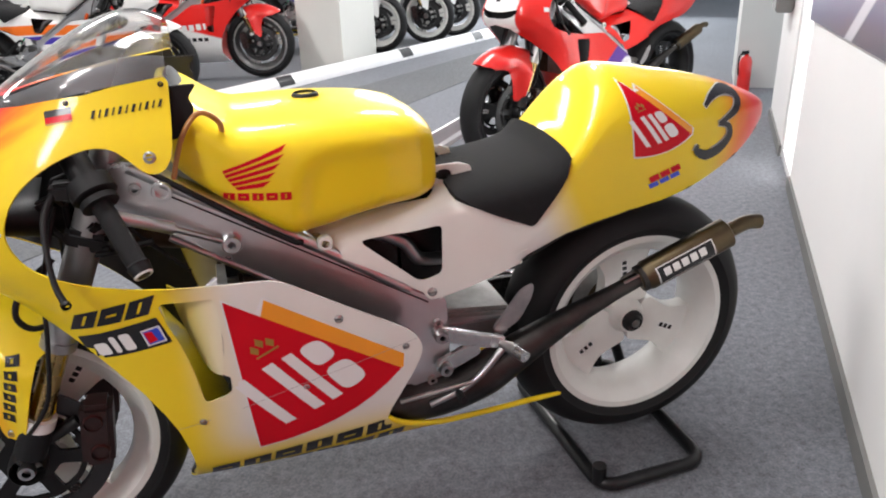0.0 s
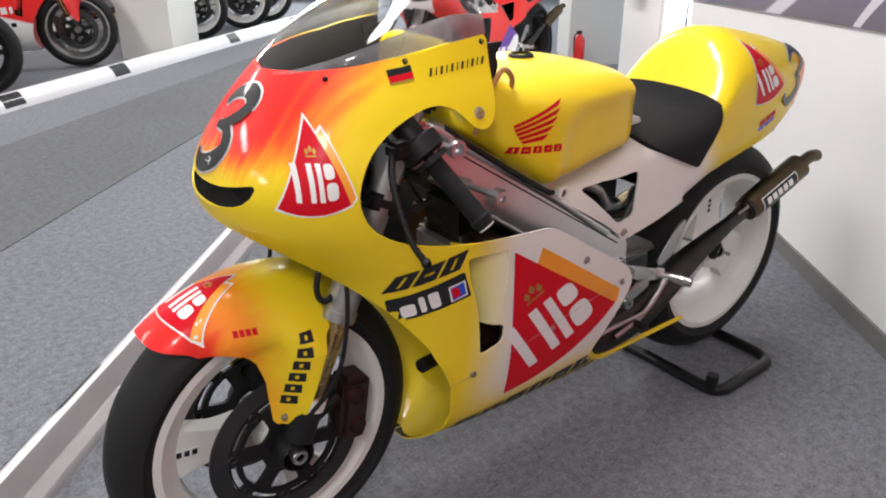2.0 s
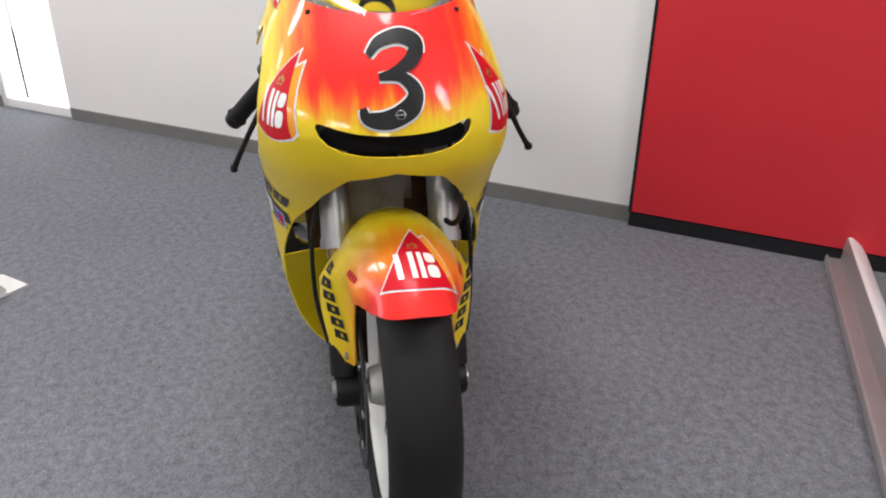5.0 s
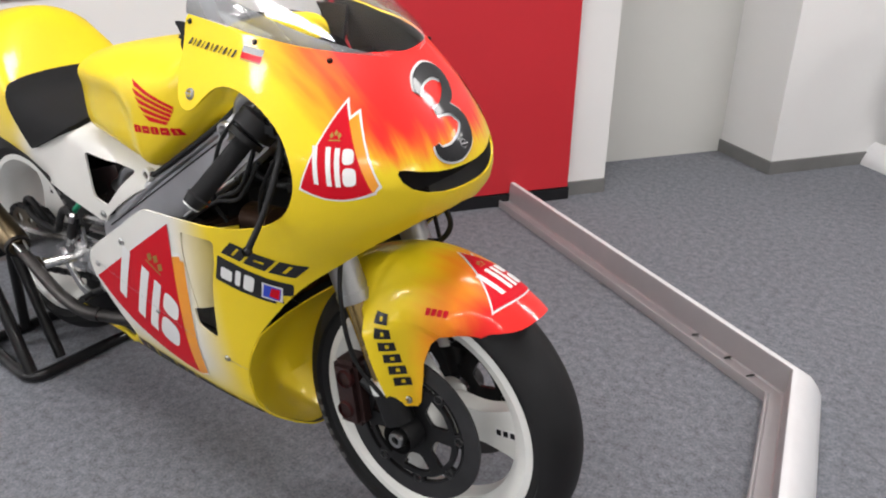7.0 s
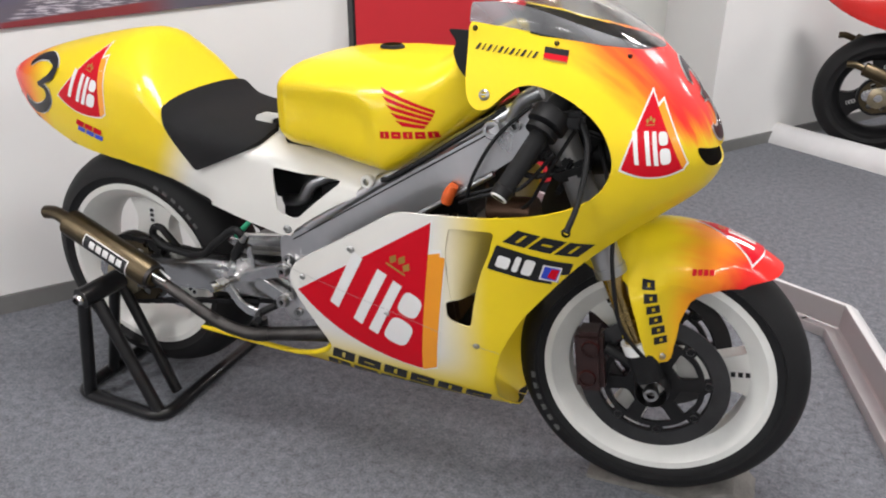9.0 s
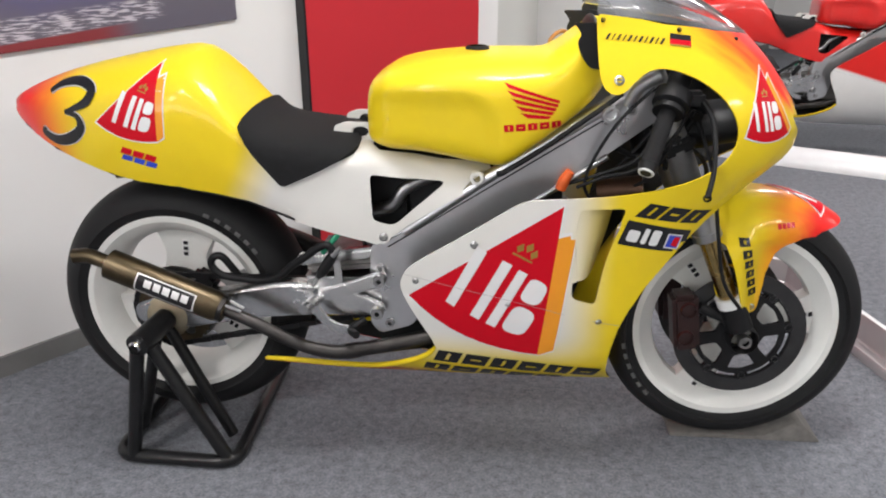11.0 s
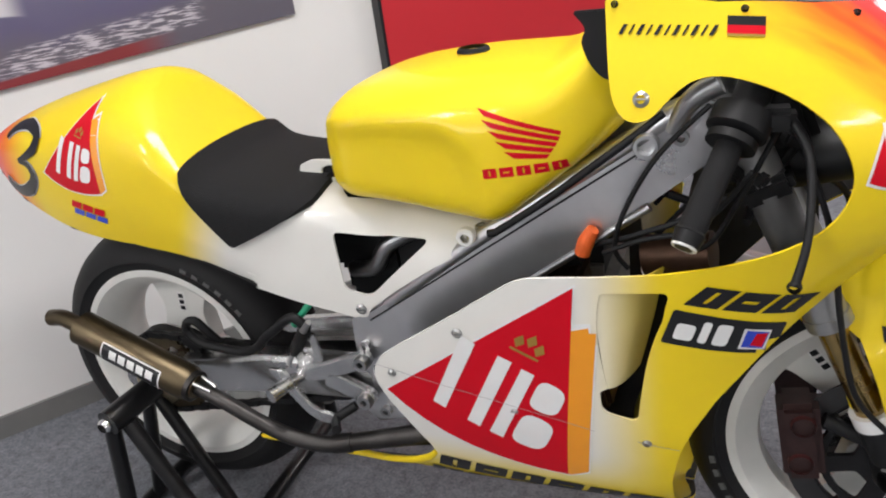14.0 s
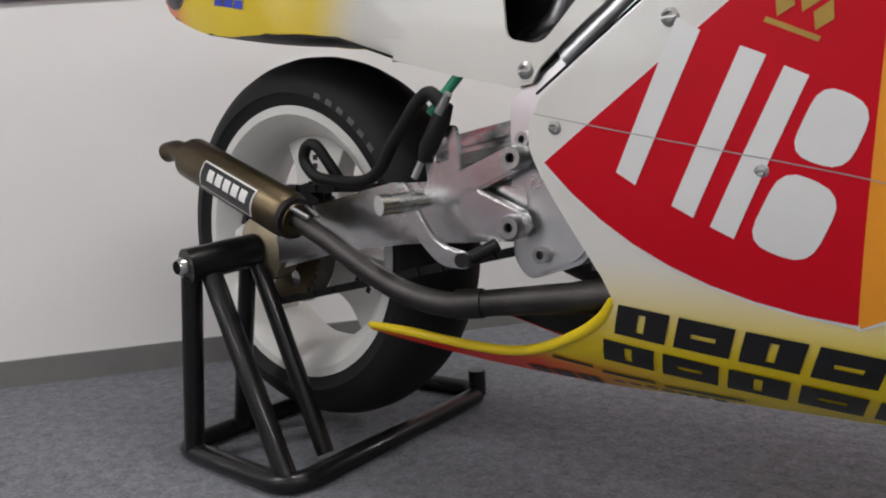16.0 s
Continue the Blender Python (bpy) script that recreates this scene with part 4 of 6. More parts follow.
    hit = FAIR.ray_cast(Vector((1.001, side * 0.6, 0.891)), Vector((0, -side, 0)))
    screw(fairing, hit[0], hit[1], 0.010)
    for x, z in ((1.226, 0.957), (1.110, 0.977), (0.968, 0.995)):
        hit = FAIR.ray_cast(Vector((x, side * 0.6, z)), Vector((0, -side, 0)))
        screw(fairing, hit[0], hit[1], 0.0045, BLACK_PLASTIC)
    # the ramp inside the cooling duct
    ramp = bmesh.new()
    rows = []
    for k in range(7):
        f = k / 6
        rows.append([ramp.verts.new(Vector((x0 + (x1 - x0) * f, side * (SIDE_Y(z) - 0.003 - 0.068 * f ** 2.2), z))) for x0, x1, z in ((0.932, 1.020, 0.650), (0.938, 1.008, 0.585), (0.943, 0.994, 0.525), (0.945, 0.984, 0.486))])
    for r0, r1 in zip(rows, rows[1:]):
        for j in range(3):
            ramp.faces.new((r0[j], r0[j + 1], r1[j + 1], r1[j]))
    thick(part("duct_ramp", ramp, FAIRING_PAINT, fairing), 0.003)
    # the seam between the upper and the lower panel
    stick("panel_seam", [ribbon([(0.592, 0.493), (0.70, 0.465), (0.85, 0.428), (0.925, 0.407)], [0.0010] * 4)], to, FAIR, SILL, fairing, 0.0030, 0.02)
    stick("panel_seam", [ribbon([(0.985, 0.391), (1.01, 0.385), (1.043, 0.377)], [0.0010] * 3)], to, FAIR, SILL, fairing, 0.0014, 0.02)
# the rolled yellow lip along the open edge of the belly pan
for side in (1, -1):
    lip = []
    for x, z in ((0.246, 0.226), (0.31, 0.222), (0.40, 0.213), (0.47, 0.212), (0.53, 0.225), (0.59, 0.251), (0.630, 0.276), (0.650, 0.300)):
        p = fair_point(fair_s(x, z), z)
        lip.append(Vector((p.x, side * (p.y - 0.003), p.z)))
    part("pan_lip", tube(lip, [0.0045] + [0.0065] * 6 + [0.0045], 10), TANK_PAINT, fairing, "rolled yellow lip of the belly pan")
# number on the nose
front = lambda u, v: ((1.9, u, v), (-1, 0, 0))  # noqa: E731
three = [(y * 0.86 + 0.010 + (z - 0.88) * 0.14, 0.926 + (z - 0.936) * 0.87) for y, z in ((-0.057, 0.912), (-0.040, 0.932), (-0.004, 0.941), (0.026, 0.928), (0.020, 0.905), (-0.010, 0.887), (-0.036, 0.880), (0.002, 0.880), (0.029, 0.858), (0.022, 0.833), (-0.014, 0.816), (-0.050, 0.818), (-0.060, 0.834))]
for grow, mat_, lift in ((0.006, DECAL_WHITE, 0.001), (0.0, DECAL_BLACK, 0.0028)):
    for shape in brush_three(three, grow, 1.2):
        stick("race_number", [shape], front, FAIR, mat_, fairing, lift, 0.008, "brushed black figure 3" if lift > 0.0015 else "white edge of the figure")
hit = FAIR.ray_cast(Vector((1.9, 0.007, 0.828)), Vector((-1, 0, 0)))
screw(fairing, hit[0], hit[1], 0.011, CHROME)
# the dark intake behind the slot
part("intake", loft([(1.338, 0.115), (1.31, 0.117), (1.22, 0.09), (1.10, 0.06)], lambda r, a: Vector((r[0], r[1] * math.copysign(abs(math.cos(a)) ** 0.6, math.cos(a)), 0.789 - (1.34 - r[0]) * 0.16 + (0.030 + (1.34 - r[0]) * 0.10) * math.sin(a))), 32), BLACK_PLASTIC, fairing)

# the scooped panel behind the front wheel closes the fairing
bm = bmesh.new()
rows = []
for x, z in ((1.088, 0.464), (1.060, 0.412), (1.043, 0.37), (1.030, 0.30), (1.030, 0.24), (1.043, 0.19), (1.052, 0.160)):
    w = fair_point(fair_s(x, z), z).y - 0.002
    rows.append([bm.verts.new((x - (0.075 - 0.045 * min(1, max(0, (z - 0.33) / 0.13))) * min(1, w / 0.15) * (1 - abs(k / 10 - 1) ** 2.2), w * (k / 10 - 1), z)) for k in range(21)])
for a, b in zip(rows, rows[1:]):
    for j in range(20):
        bm.faces.new((a[j], a[j + 1], b[j + 1], b[j]))
thick(part("wheel_scoop", bm, TANK_PAINT, fairing), 0.003)
for side in (1,):
    part("air_duct", tube([(1.02, side * 0.115, 0.385), (1.062, side * 0.125, 0.388)], 0.014, 18), BLACK_PLASTIC, fairing)

# windscreen
SCREEN_TOP = table([(0.955, 1.080), (0.99, 1.094), (1.03, 1.095), (1.09, 1.074), (1.15, 1.040), (1.21, 1.002), (1.25, 0.975), (1.273, 0.958)])
SCREEN_EDGE = table([(0.955, 1.006), (1.04, 0.997), (1.115, 0.985), (1.18, 0.975), (1.235, 0.966), (1.273, 0.956)])


def screen_mesh(lo, hi):
    bm = bmesh.new()
    rows = []
    for k in range(25):
        x = 0.957 + (1.272 - 0.957) * k / 24
        w = fair_point(fair_s(x, SCREEN_EDGE(x)), SCREEN_EDGE(x)).y
        row = []
        for j in range(13):
            a = radians(lo + (hi - lo) * j / 12)
            f = max(0, math.cos(a)) ** 0.75
            row.append(bm.verts.new((x, w * math.sin(a) * (1 - 0.05 * f), SCREEN_EDGE(x) + (SCREEN_TOP(x) - SCREEN_EDGE(x)) * f)))
        rows.append(row)
    for a, b in zip(rows, rows[1:]):
        for j in range(12):
            bm.faces.new((a[j], a[j + 1], b[j + 1], b[j]))
    return bm


screen = thick(part("windscreen", screen_mesh(-73, 73), SCREEN_CLEAR, bike, "clear bubble windscreen with smoked lower edge"), 0.002)
screen.visible_shadow = False
for lo, hi in ((-90, -73), (73, 90)):
    thick(part("smoked_edge", screen_mesh(lo, hi), SCREEN_SMOKE, screen, "smoked lower edge"), 0.002).visible_shadow = False

# tail unit and seat
bm = tail_mesh()
TAIL = tree_of(bm)
tail = thick(part("tail_unit", bm, TAIL_PAINT, bike, "yellow seat cowl fading to white, red at its tip"), 0.004, lining=LINER)
tray = bmesh.new()
rows = []
for x in (-0.304, -0.26, -0.18, -0.05, 0.10, 0.25, 0.35):
    p = tail_point(x, tail_s(x, TAIL_LOW(x) + 0.003))
    rows.append([tray.verts.new((x, p.y * f, p.z - 0.004 * (1 - f * f))) for f in (1, 0.6, 0.2, -0.2, -0.6, -1)])
for a, b in zip(rows, rows[1:]):
    for j in range(5):
        tray.faces.new((a[j], a[j + 1], b[j + 1], b[j]))
thick(part("undertray", tray, BLACK_PLASTIC, tail), 0.003)
for side in (1, -1):
    to = from_side(side)
    if side < 0:
        badge(tail, TAIL, to, (0.082, 0.904), (-0.060, 0.787), (0.072, 0.750))
    else:
        badge(tail, TAIL, to, (0.119, 0.908), (0.105, 0.767), (-0.035, 0.794))
    pts = [(-0.157, 0.842), (-0.128, 0.858), (-0.085, 0.863), (-0.055, 0.850), (-0.066, 0.826), (-0.100, 0.810), (-0.120, 0.803), (-0.092, 0.796), (-0.086, 0.772), (-0.112, 0.750), (-0.150, 0.742), (-0.180, 0.756), (-0.176, 0.768)]
    if side > 0:
        pts = [(-0.232 - x, z) for x, z in pts]
    else:
        pts = [(-0.130 + (x + 0.116) * 1.0, z) for x, z in pts]
    for grow, mat_, lift in ((0.0035, DECAL_WHITE, 0.001), (0.0, DECAL_BLACK, 0.0032)):
        for shape in brush_three(pts, grow):
            stick("race_number", [shape], to, TAIL, mat_, tail, lift, 0.006, "brushed black figure 3" if lift > 0.0015 else "white edge of the figure")
    bars_row("red_bar", tail, TAIL, to, (-0.018, 0.724), (0.060, 0.704), 0.014, 3, DECAL_RED, 0.14, 0.3)
    bars_row("blue_bar", tail, TAIL, to, (-0.018, 0.710), (0.060, 0.690), 0.012, 3, DECAL_BLUE, 0.14, 0.3)
    for x, z in ((0.748, 0.679), (0.538, 0.545)):
        hit = TAIL.ray_cast(Vector((x, side * 0.6, z)), Vector((0, -side, 0)))
        if hit[0]:
            screw(tail, hit[0], hit[1], 0.010)


# seat pad: lies on the shell and hangs over both flanks
bm = bmesh.new()
us = [k / 43 for k in range(44)]
SEAT_EDGE = [(0.242, 0.780), (0.248, 0.766), (0.258, 0.748), (0.328, 0.664), (0.336, 0.661), (0.480, 0.724), (0.490, 0.738)]


def SEAT_LOW(x):
    for (xa, za), (xb, zb) in zip(SEAT_EDGE, SEAT_EDGE[1:]):
        if x <= xb:
            return za + (zb - za) * max(0, x - xa) / (xb - xa)
    return SEAT_EDGE[-1][1]



rows = []
for k in us:
    row = []
    for j in range(-16, 17):
        f = abs(j) / 16
        cut = min(1, max(0, (f - 0.36) / 0.15))
        u = 0.242 + (0.236 + 0.008 * cut * cut * (3 - 2 * cut)) * k
        low = tail_s(u, SEAT_LOW(u))
        s = 1.0 - (1.0 - low) * f ** 1.6
        p = tail_point(u, min(s, 1.0))
        y = p.y if f > 0 else 0.0
        row.append(bm.verts.new((u, math.copysign(y, j) if j else 0.0, p.z)))
    rows.append(row)
for a, b in zip(rows, rows[1:]):
    for j in range(32):
        bm.faces.new((a[j], a[j + 1], b[j + 1], b[j]))
bmesh.ops.remove_doubles(bm, verts=bm.verts, dist=1e-5)
seat = thick(part("seat_pad", bm, SEAT_FOAM, bike, "thin black foam seat pad"), 0.012, 1.0)

for side in (1, -1):
    hole_ = [(0.483 + 0.017 * math.cos(math.tau * k / 20), 0.756 + 0.011 * math.sin(math.tau * k / 20)) for k in range(20)]
    ear = plate([round_poly([(0.424, 0.757), (0.427, 0.768, 0.004), (0.450, 0.777, 0.006), (0.510, 0.776, 0.004), (0.510, 0.730, 0.003), (0.436, 0.722, 0.006)], 0.004), hole_], 0.066, 0.0715, 0.0012)
    dark_ = plate([[(x, z) for x, z in hole_]], 0.060, 0.0665)
    part("bracket_hole", dark_ if side > 0 else mirror_y(dark_), BLACK_PLASTIC, tail)
    lug = lathe([(0.0075, side * 0.1545), (0.012, side * 0.1545), (0.0145, side * 0.152), (0.0145, side * 0.140), (0.0075, side * 0.140)], 24, (0.737, 0, 0.680), closed=True)
    lug_ob = part("lug", lug, WHEEL_WHITE, tail, "white mounting lug")
    part("lug_bolt", lathe([(0, side * 0.1515), (0.007, side * 0.1515), (0.0077, side * 0.145)], 16, (0.737, 0, 0.680)), STEEL, lug_ob)
    part("seat_bracket", ear if side > 0 else mirror_y(ear), WHEEL_WHITE, tail, "white bracket ear")
    # black disc put in for the dark gap beside the bracket ear
    part("bracket_bush", tube([(0.468, side * 0.050, 0.757), (0.468, side * 0.066, 0.757)], 0.011, 16), BLACK_PLASTIC, tail)

# the tail unit sits a little out of line, its tip to the right of the wheels
for top_ob in (tail, seat):
    for ob in [top_ob] + list(top_ob.children_recursive):
        for v in ob.data.vertices:
            v.co.y -= 0.020 * max(0.0, (0.45 - v.co.x) / 0.75)

# tank
bm = loft(finer(TANK, 6), tank_ring, 96)
TANK_TREE = tree_of(bm)
tank = part("fuel_tank", bm, TANK_PAINT, bike, "glossy yellow fuel tank cover")
part("filler_cap", lathe([(0, 0.003), (0.020, 0.003), (0.024, 0.001), (0.026, -0.004)], 28, (0.728, 0, 0.9265), "z"), BLACK_PLASTIC, tank, "black breather cap")
part("collar", loft(finer([(0.940, 0.80, 0.966, 0.130), (0.955, 0.83, 0.990, 0.146), (0.968, 0.85, 0.992, 0.146), (0.985, 0.87, 0.960, 0.120)], 3), lambda r, a: Vector((r[0], r[3] * math.cos(a), (r[1] + r[2]) / 2 + (r[2] - r[1]) / 2 * math.sin(a))), 36), BLACK_PLASTIC, tank, "black rubber collar")
for side in (1, -1):
    to = from_side(side)
    # wing emblem as five plain tapered bars, and a word as bars
    tip = lambda k: Vector((0.787 + 0.045 * (k / 5) ** 1.25, 0.880 - 0.071 * k / 5))  # noqa: E731
    end = lambda k: Vector((0.896 - 0.022 * (k / 5) ** 1.5, 0.846 - 0.037 * k / 5))  # noqa: E731
    for k in range(5):
        a, b, c, d = tip(k), end(k), end(k + 1), tip(k + 1)
        stick("red_bar", [[tuple(a), tuple(b), tuple(b + (c - b) * 0.74), tuple(a + (d - a) * 0.70 + Vector((0.006, 0)))]], to, TANK_TREE, DECAL_RED, tank, 0.0015, 0.02)
    bars_row("red_bar", tank, TANK_TREE, to, (0.788, 0.786), (0.903, 0.794), 0.0135, 5, DECAL_RED, 0.2, slot=True)

# black foam flaps between tank and fairing
for side in (1, -1):
    flap = plate([round_poly([(0.915, 0.990, 0.006), (0.932, 0.968, 0.01), (0.924, 0.954, 0.01), (0.932, 0.928, 0.012), (0.950, 0.905, 0.012), (0.985, 0.902), (1.0, 0.99)], 0.006)], 0.157, 0.164, 0.002)
    part("foam_flap", flap if side > 0 else mirror_y(flap), BLACK_PLASTIC, fairing, "black foam flap behind the fairing")
# frame: twin spars, rear uprights, swing arm
for side in (1, -1):
    spar = [(1.035, 0.868, 0.02), (1.085, 0.870, 0.03), (1.100, 0.808, 0.02), (0.900, 0.655, 0.02), (0.640, 0.478, 0.02), (0.600, 0.330, 0.02), (0.520, 0.305, 0.02), (0.500, 0.330), (0.505, 0.520, 0.02), (0.560, 0.548, 0.03), (0.752, 0.682, 0.03)]
    b2 = plate([round_poly(spar, 0.012)], 0.095, 0.140, 0.006)
    if side < 0:
        mirror_y(b2)
    frame_ob = part("frame_spar", b2, FRAME_ALLOY, bike, "polished alloy frame spar")
    # the spar crease's shaded groove, put in as a thin black rod
    rod("weld_line", (0.545, side * 0.1405, 0.519), (0.985, side * 0.1405, 0.801), 0.0016, BLACK_METAL, frame_ob, sides=6)
    part("spar_ridge", tube([(0.58, side * 0.132, 0.553), (0.752, side * 0.132, 0.672), (1.045, side * 0.132, 0.860)], 0.013, 14, rounded=False), FRAME_ALLOY, frame_ob)
    part("weld_bead", tube([(0.83, side * 0.139, 0.611), (0.90, side * 0.139, 0.659), (1.0, side * 0.139, 0.728)], 0.006, 10, rounded=False), ALLOY, frame_ob)
    part("pivot_boss", lathe([(0.011, side * 0.155), (0.0155, side * 0.155), (0.017, side * 0.152), (0.017, side * 0.130), (0.011, side * 0.130)], 28, (0.998, 0, 0.815), closed=True), FRAME_ALLOY, frame_ob)
    part("boss_hole", lathe([(0, side * 0.1500), (0.0112, side * 0.1500), (0.0112, side * 0.139)], 20, (0.998, 0, 0.815)), BLACK_PLASTIC, frame_ob)
    # black strip put in for the dark gap between tank and spar
    part("tank_seal", tube([(0.778, side * 0.164, 0.694), (0.785, side * 0.165, 0.696), (0.795, side * 0.165, 0.700), (0.86, side * 0.16, 0.741), (0.924, side * 0.150, 0.785), (0.985, side * 0.142, 0.828), (1.02, side * 0.14, 0.855)], 0.0055, 12), BLACK_PLASTIC, bike, "black strip along the gap under the tank")
    for x, z, r in ((1.040, 0.824, 0.010), (0.528, 0.470, 0.009), (0.522, 0.372, 0.009), (0.545, 0.338, 0.010)):
        bm = lathe([(0, 0.004), (r * 0.45, 0.004), (r * 0.5, 0.007), (r, 0.007), (r, -0.004)], 18)
        bmesh.ops.scale(bm, vec=(1, side, 1), verts=bm.verts)
        bmesh.ops.translate(bm, vec=(x, side * 0.143, z), verts=bm.verts)
        part("frame_bolt", bm, STEEL, frame_ob)
part("engine_block", join(box((0.30, 0.19, 0.22), (0.70, 0, 0.42), 0.02), box((0.20, 0.17, 0.20), (0.84, 0, 0.50), 0.02)), ALLOY_DARK, bike, "dull cast alloy engine cases")
part("gearbox_cover", box((0.12, 0.20, 0.16), (0.555, 0, 0.40), 0.018), ALLOY, bike)
part("airbox", box((0.36, 0.17, 0.14), (0.74, 0, 0.62), 0.03), BLACK_PLASTIC, bike)
part("radiator", box((0.05, 0.30, 0.22), m=pose(0.895, 0, 0.50, 0, -12, 0), bevel=0.008), CARBON, bike, "copper coloured radiator core")
part("shock_absorber", tube([(0.57, -0.01, 0.66), (0.48, -0.01, 0.42)], 0.030, 16), ALLOY, bike)
part("spring", tube([(0.525 + 0.0 - 0.09 * (k / 60 - 0.5) + 0.034 * math.cos(k * 0.75), -0.01 + 0.036 * math.sin(k * 0.75), 0.54 + 0.22 * (0.5 - k / 60) ) for k in range(61)], 0.0055, 6, rounded=False), BLACK_METAL, bike)
arm = [(0.535, 0.425, 0.02), (0.30, 0.425, 0.03), (0.16, 0.398, 0.03), (0.02, 0.385, 0.02), (-0.055, 0.355, 0.02), (-0.05, 0.315, 0.02), (0.03, 0.292, 0.02), (0.20, 0.330, 0.03), (0.34, 0.345, 0.03), (0.535, 0.352, 0.02)]
part("swing_arm", plate([round_poly(arm, 0.015)], -0.142, -0.098, 0.008), ALLOY_BRIGHT, bike, "single sided brushed alloy swing arm")
# added dark blocks for the shaded machinery behind the tail's openings
part("shock_mount", box((0.13, 0.15, 0.16), (0.535, 0.0, 0.595), 0.02), BLACK_METAL, bike)
part("battery_tray", box((0.17, 0.13, 0.05), m=pose(0.60, 0, 0.665, 0, 12, 0), bevel=0.01), BLACK_PLASTIC, bike)
part("inner_tray", box((0.27, 0.05, 0.16), (0.545, 0, 0.625), 0.02), BLACK_PLASTIC, bike, "added black block behind the tail unit's openings")
part("fuel_pipe", tube([(0.50, -0.085, 0.585), (0.55, -0.10, 0.60), (0.58, -0.10, 0.64), (0.64, -0.09, 0.668)], 0.014, 14), ALLOY, bike)
part("fuel_pipe", tube([(0.50, 0.085, 0.585), (0.55, 0.10, 0.60), (0.58, 0.10, 0.64), (0.64, 0.09, 0.668)], 0.014, 14), ALLOY, bike)
part("arm_brace", box((0.20, 0.030, 0.026), m=pose(0.425, -0.085, 0.475, 0, -8, 0), bevel=0.008), ALLOY_BRIGHT, bike)
part("arm_brace", box((0.18, 0.20, 0.022), m=pose(0.44, 0.0, 0.452, 0, -6, 0), bevel=0.008), ALLOY_DARK, bike)
part("swing_arm_bridge", box((0.16, 0.20, 0.06), (0.42, -0.02, 0.40), 0.012), ALLOY, bike)

# wheels
front_wheel, front_tyre = wheel("front_wheel", AXLE_F, bike, 0.2955, 0.226, 0.060, 0.046, 8, "white three-spoke front wheel", 0.060, WHEEL_WHITE)
rear_wheel, rear_tyre = wheel("rear_wheel", AXLE_R, bike, 0.304, 0.218, 0.084, 0.076, 205, "white three-spoke rear wheel", 0.052, WHEEL_WHITE, 1.55)
for axle, ob, r, h, marks in ((AXLE_F, front_tyre, 0.2560, 0.0600, ((-1, 191), (1, -36))), (AXLE_R, rear_tyre, 0.2485, 0.0840, ((-1, 36),))):
    for side, a0 in marks:
        for k in range(6):
            a = radians(a0 + 6.2 * k)
            m = Matrix.Translation((axle.x + r * math.cos(a), side * (h - 0.0012), axle.z + r * math.sin(a))) @ Matrix.Rotation(-a, 4, "Y")
            part("tyre_mark", box((0.0095, 0.002, 0.014), bm=None, m=m), DECAL_TYRE, ob)
for wheel_ob, axle, turn, rad in ((front_wheel, AXLE_F, 8, 0.165), (rear_wheel, AXLE_R, 205, 0.125)):
    for side in (1, -1):
        for k in range(3):
            m = Matrix.Translation(tuple(axle)) @ Matrix.Rotation(-radians(turn + 120 * k), 4, "Y") @ Matrix.Translation((rad, side * 0.0206, 0))
            label_ob = part("spoke_label", box((0.044, 0.0012, 0.017), m=m), DECAL_WHITE, wheel_ob)
            for j in range(3):
                part("label_bar", box((0.009, 0.0012, 0.011), m=m @ Matrix.Translation((-0.014 + 0.014 * j, side * 0.0008, 0))), DECAL_BLACK, label_ob)
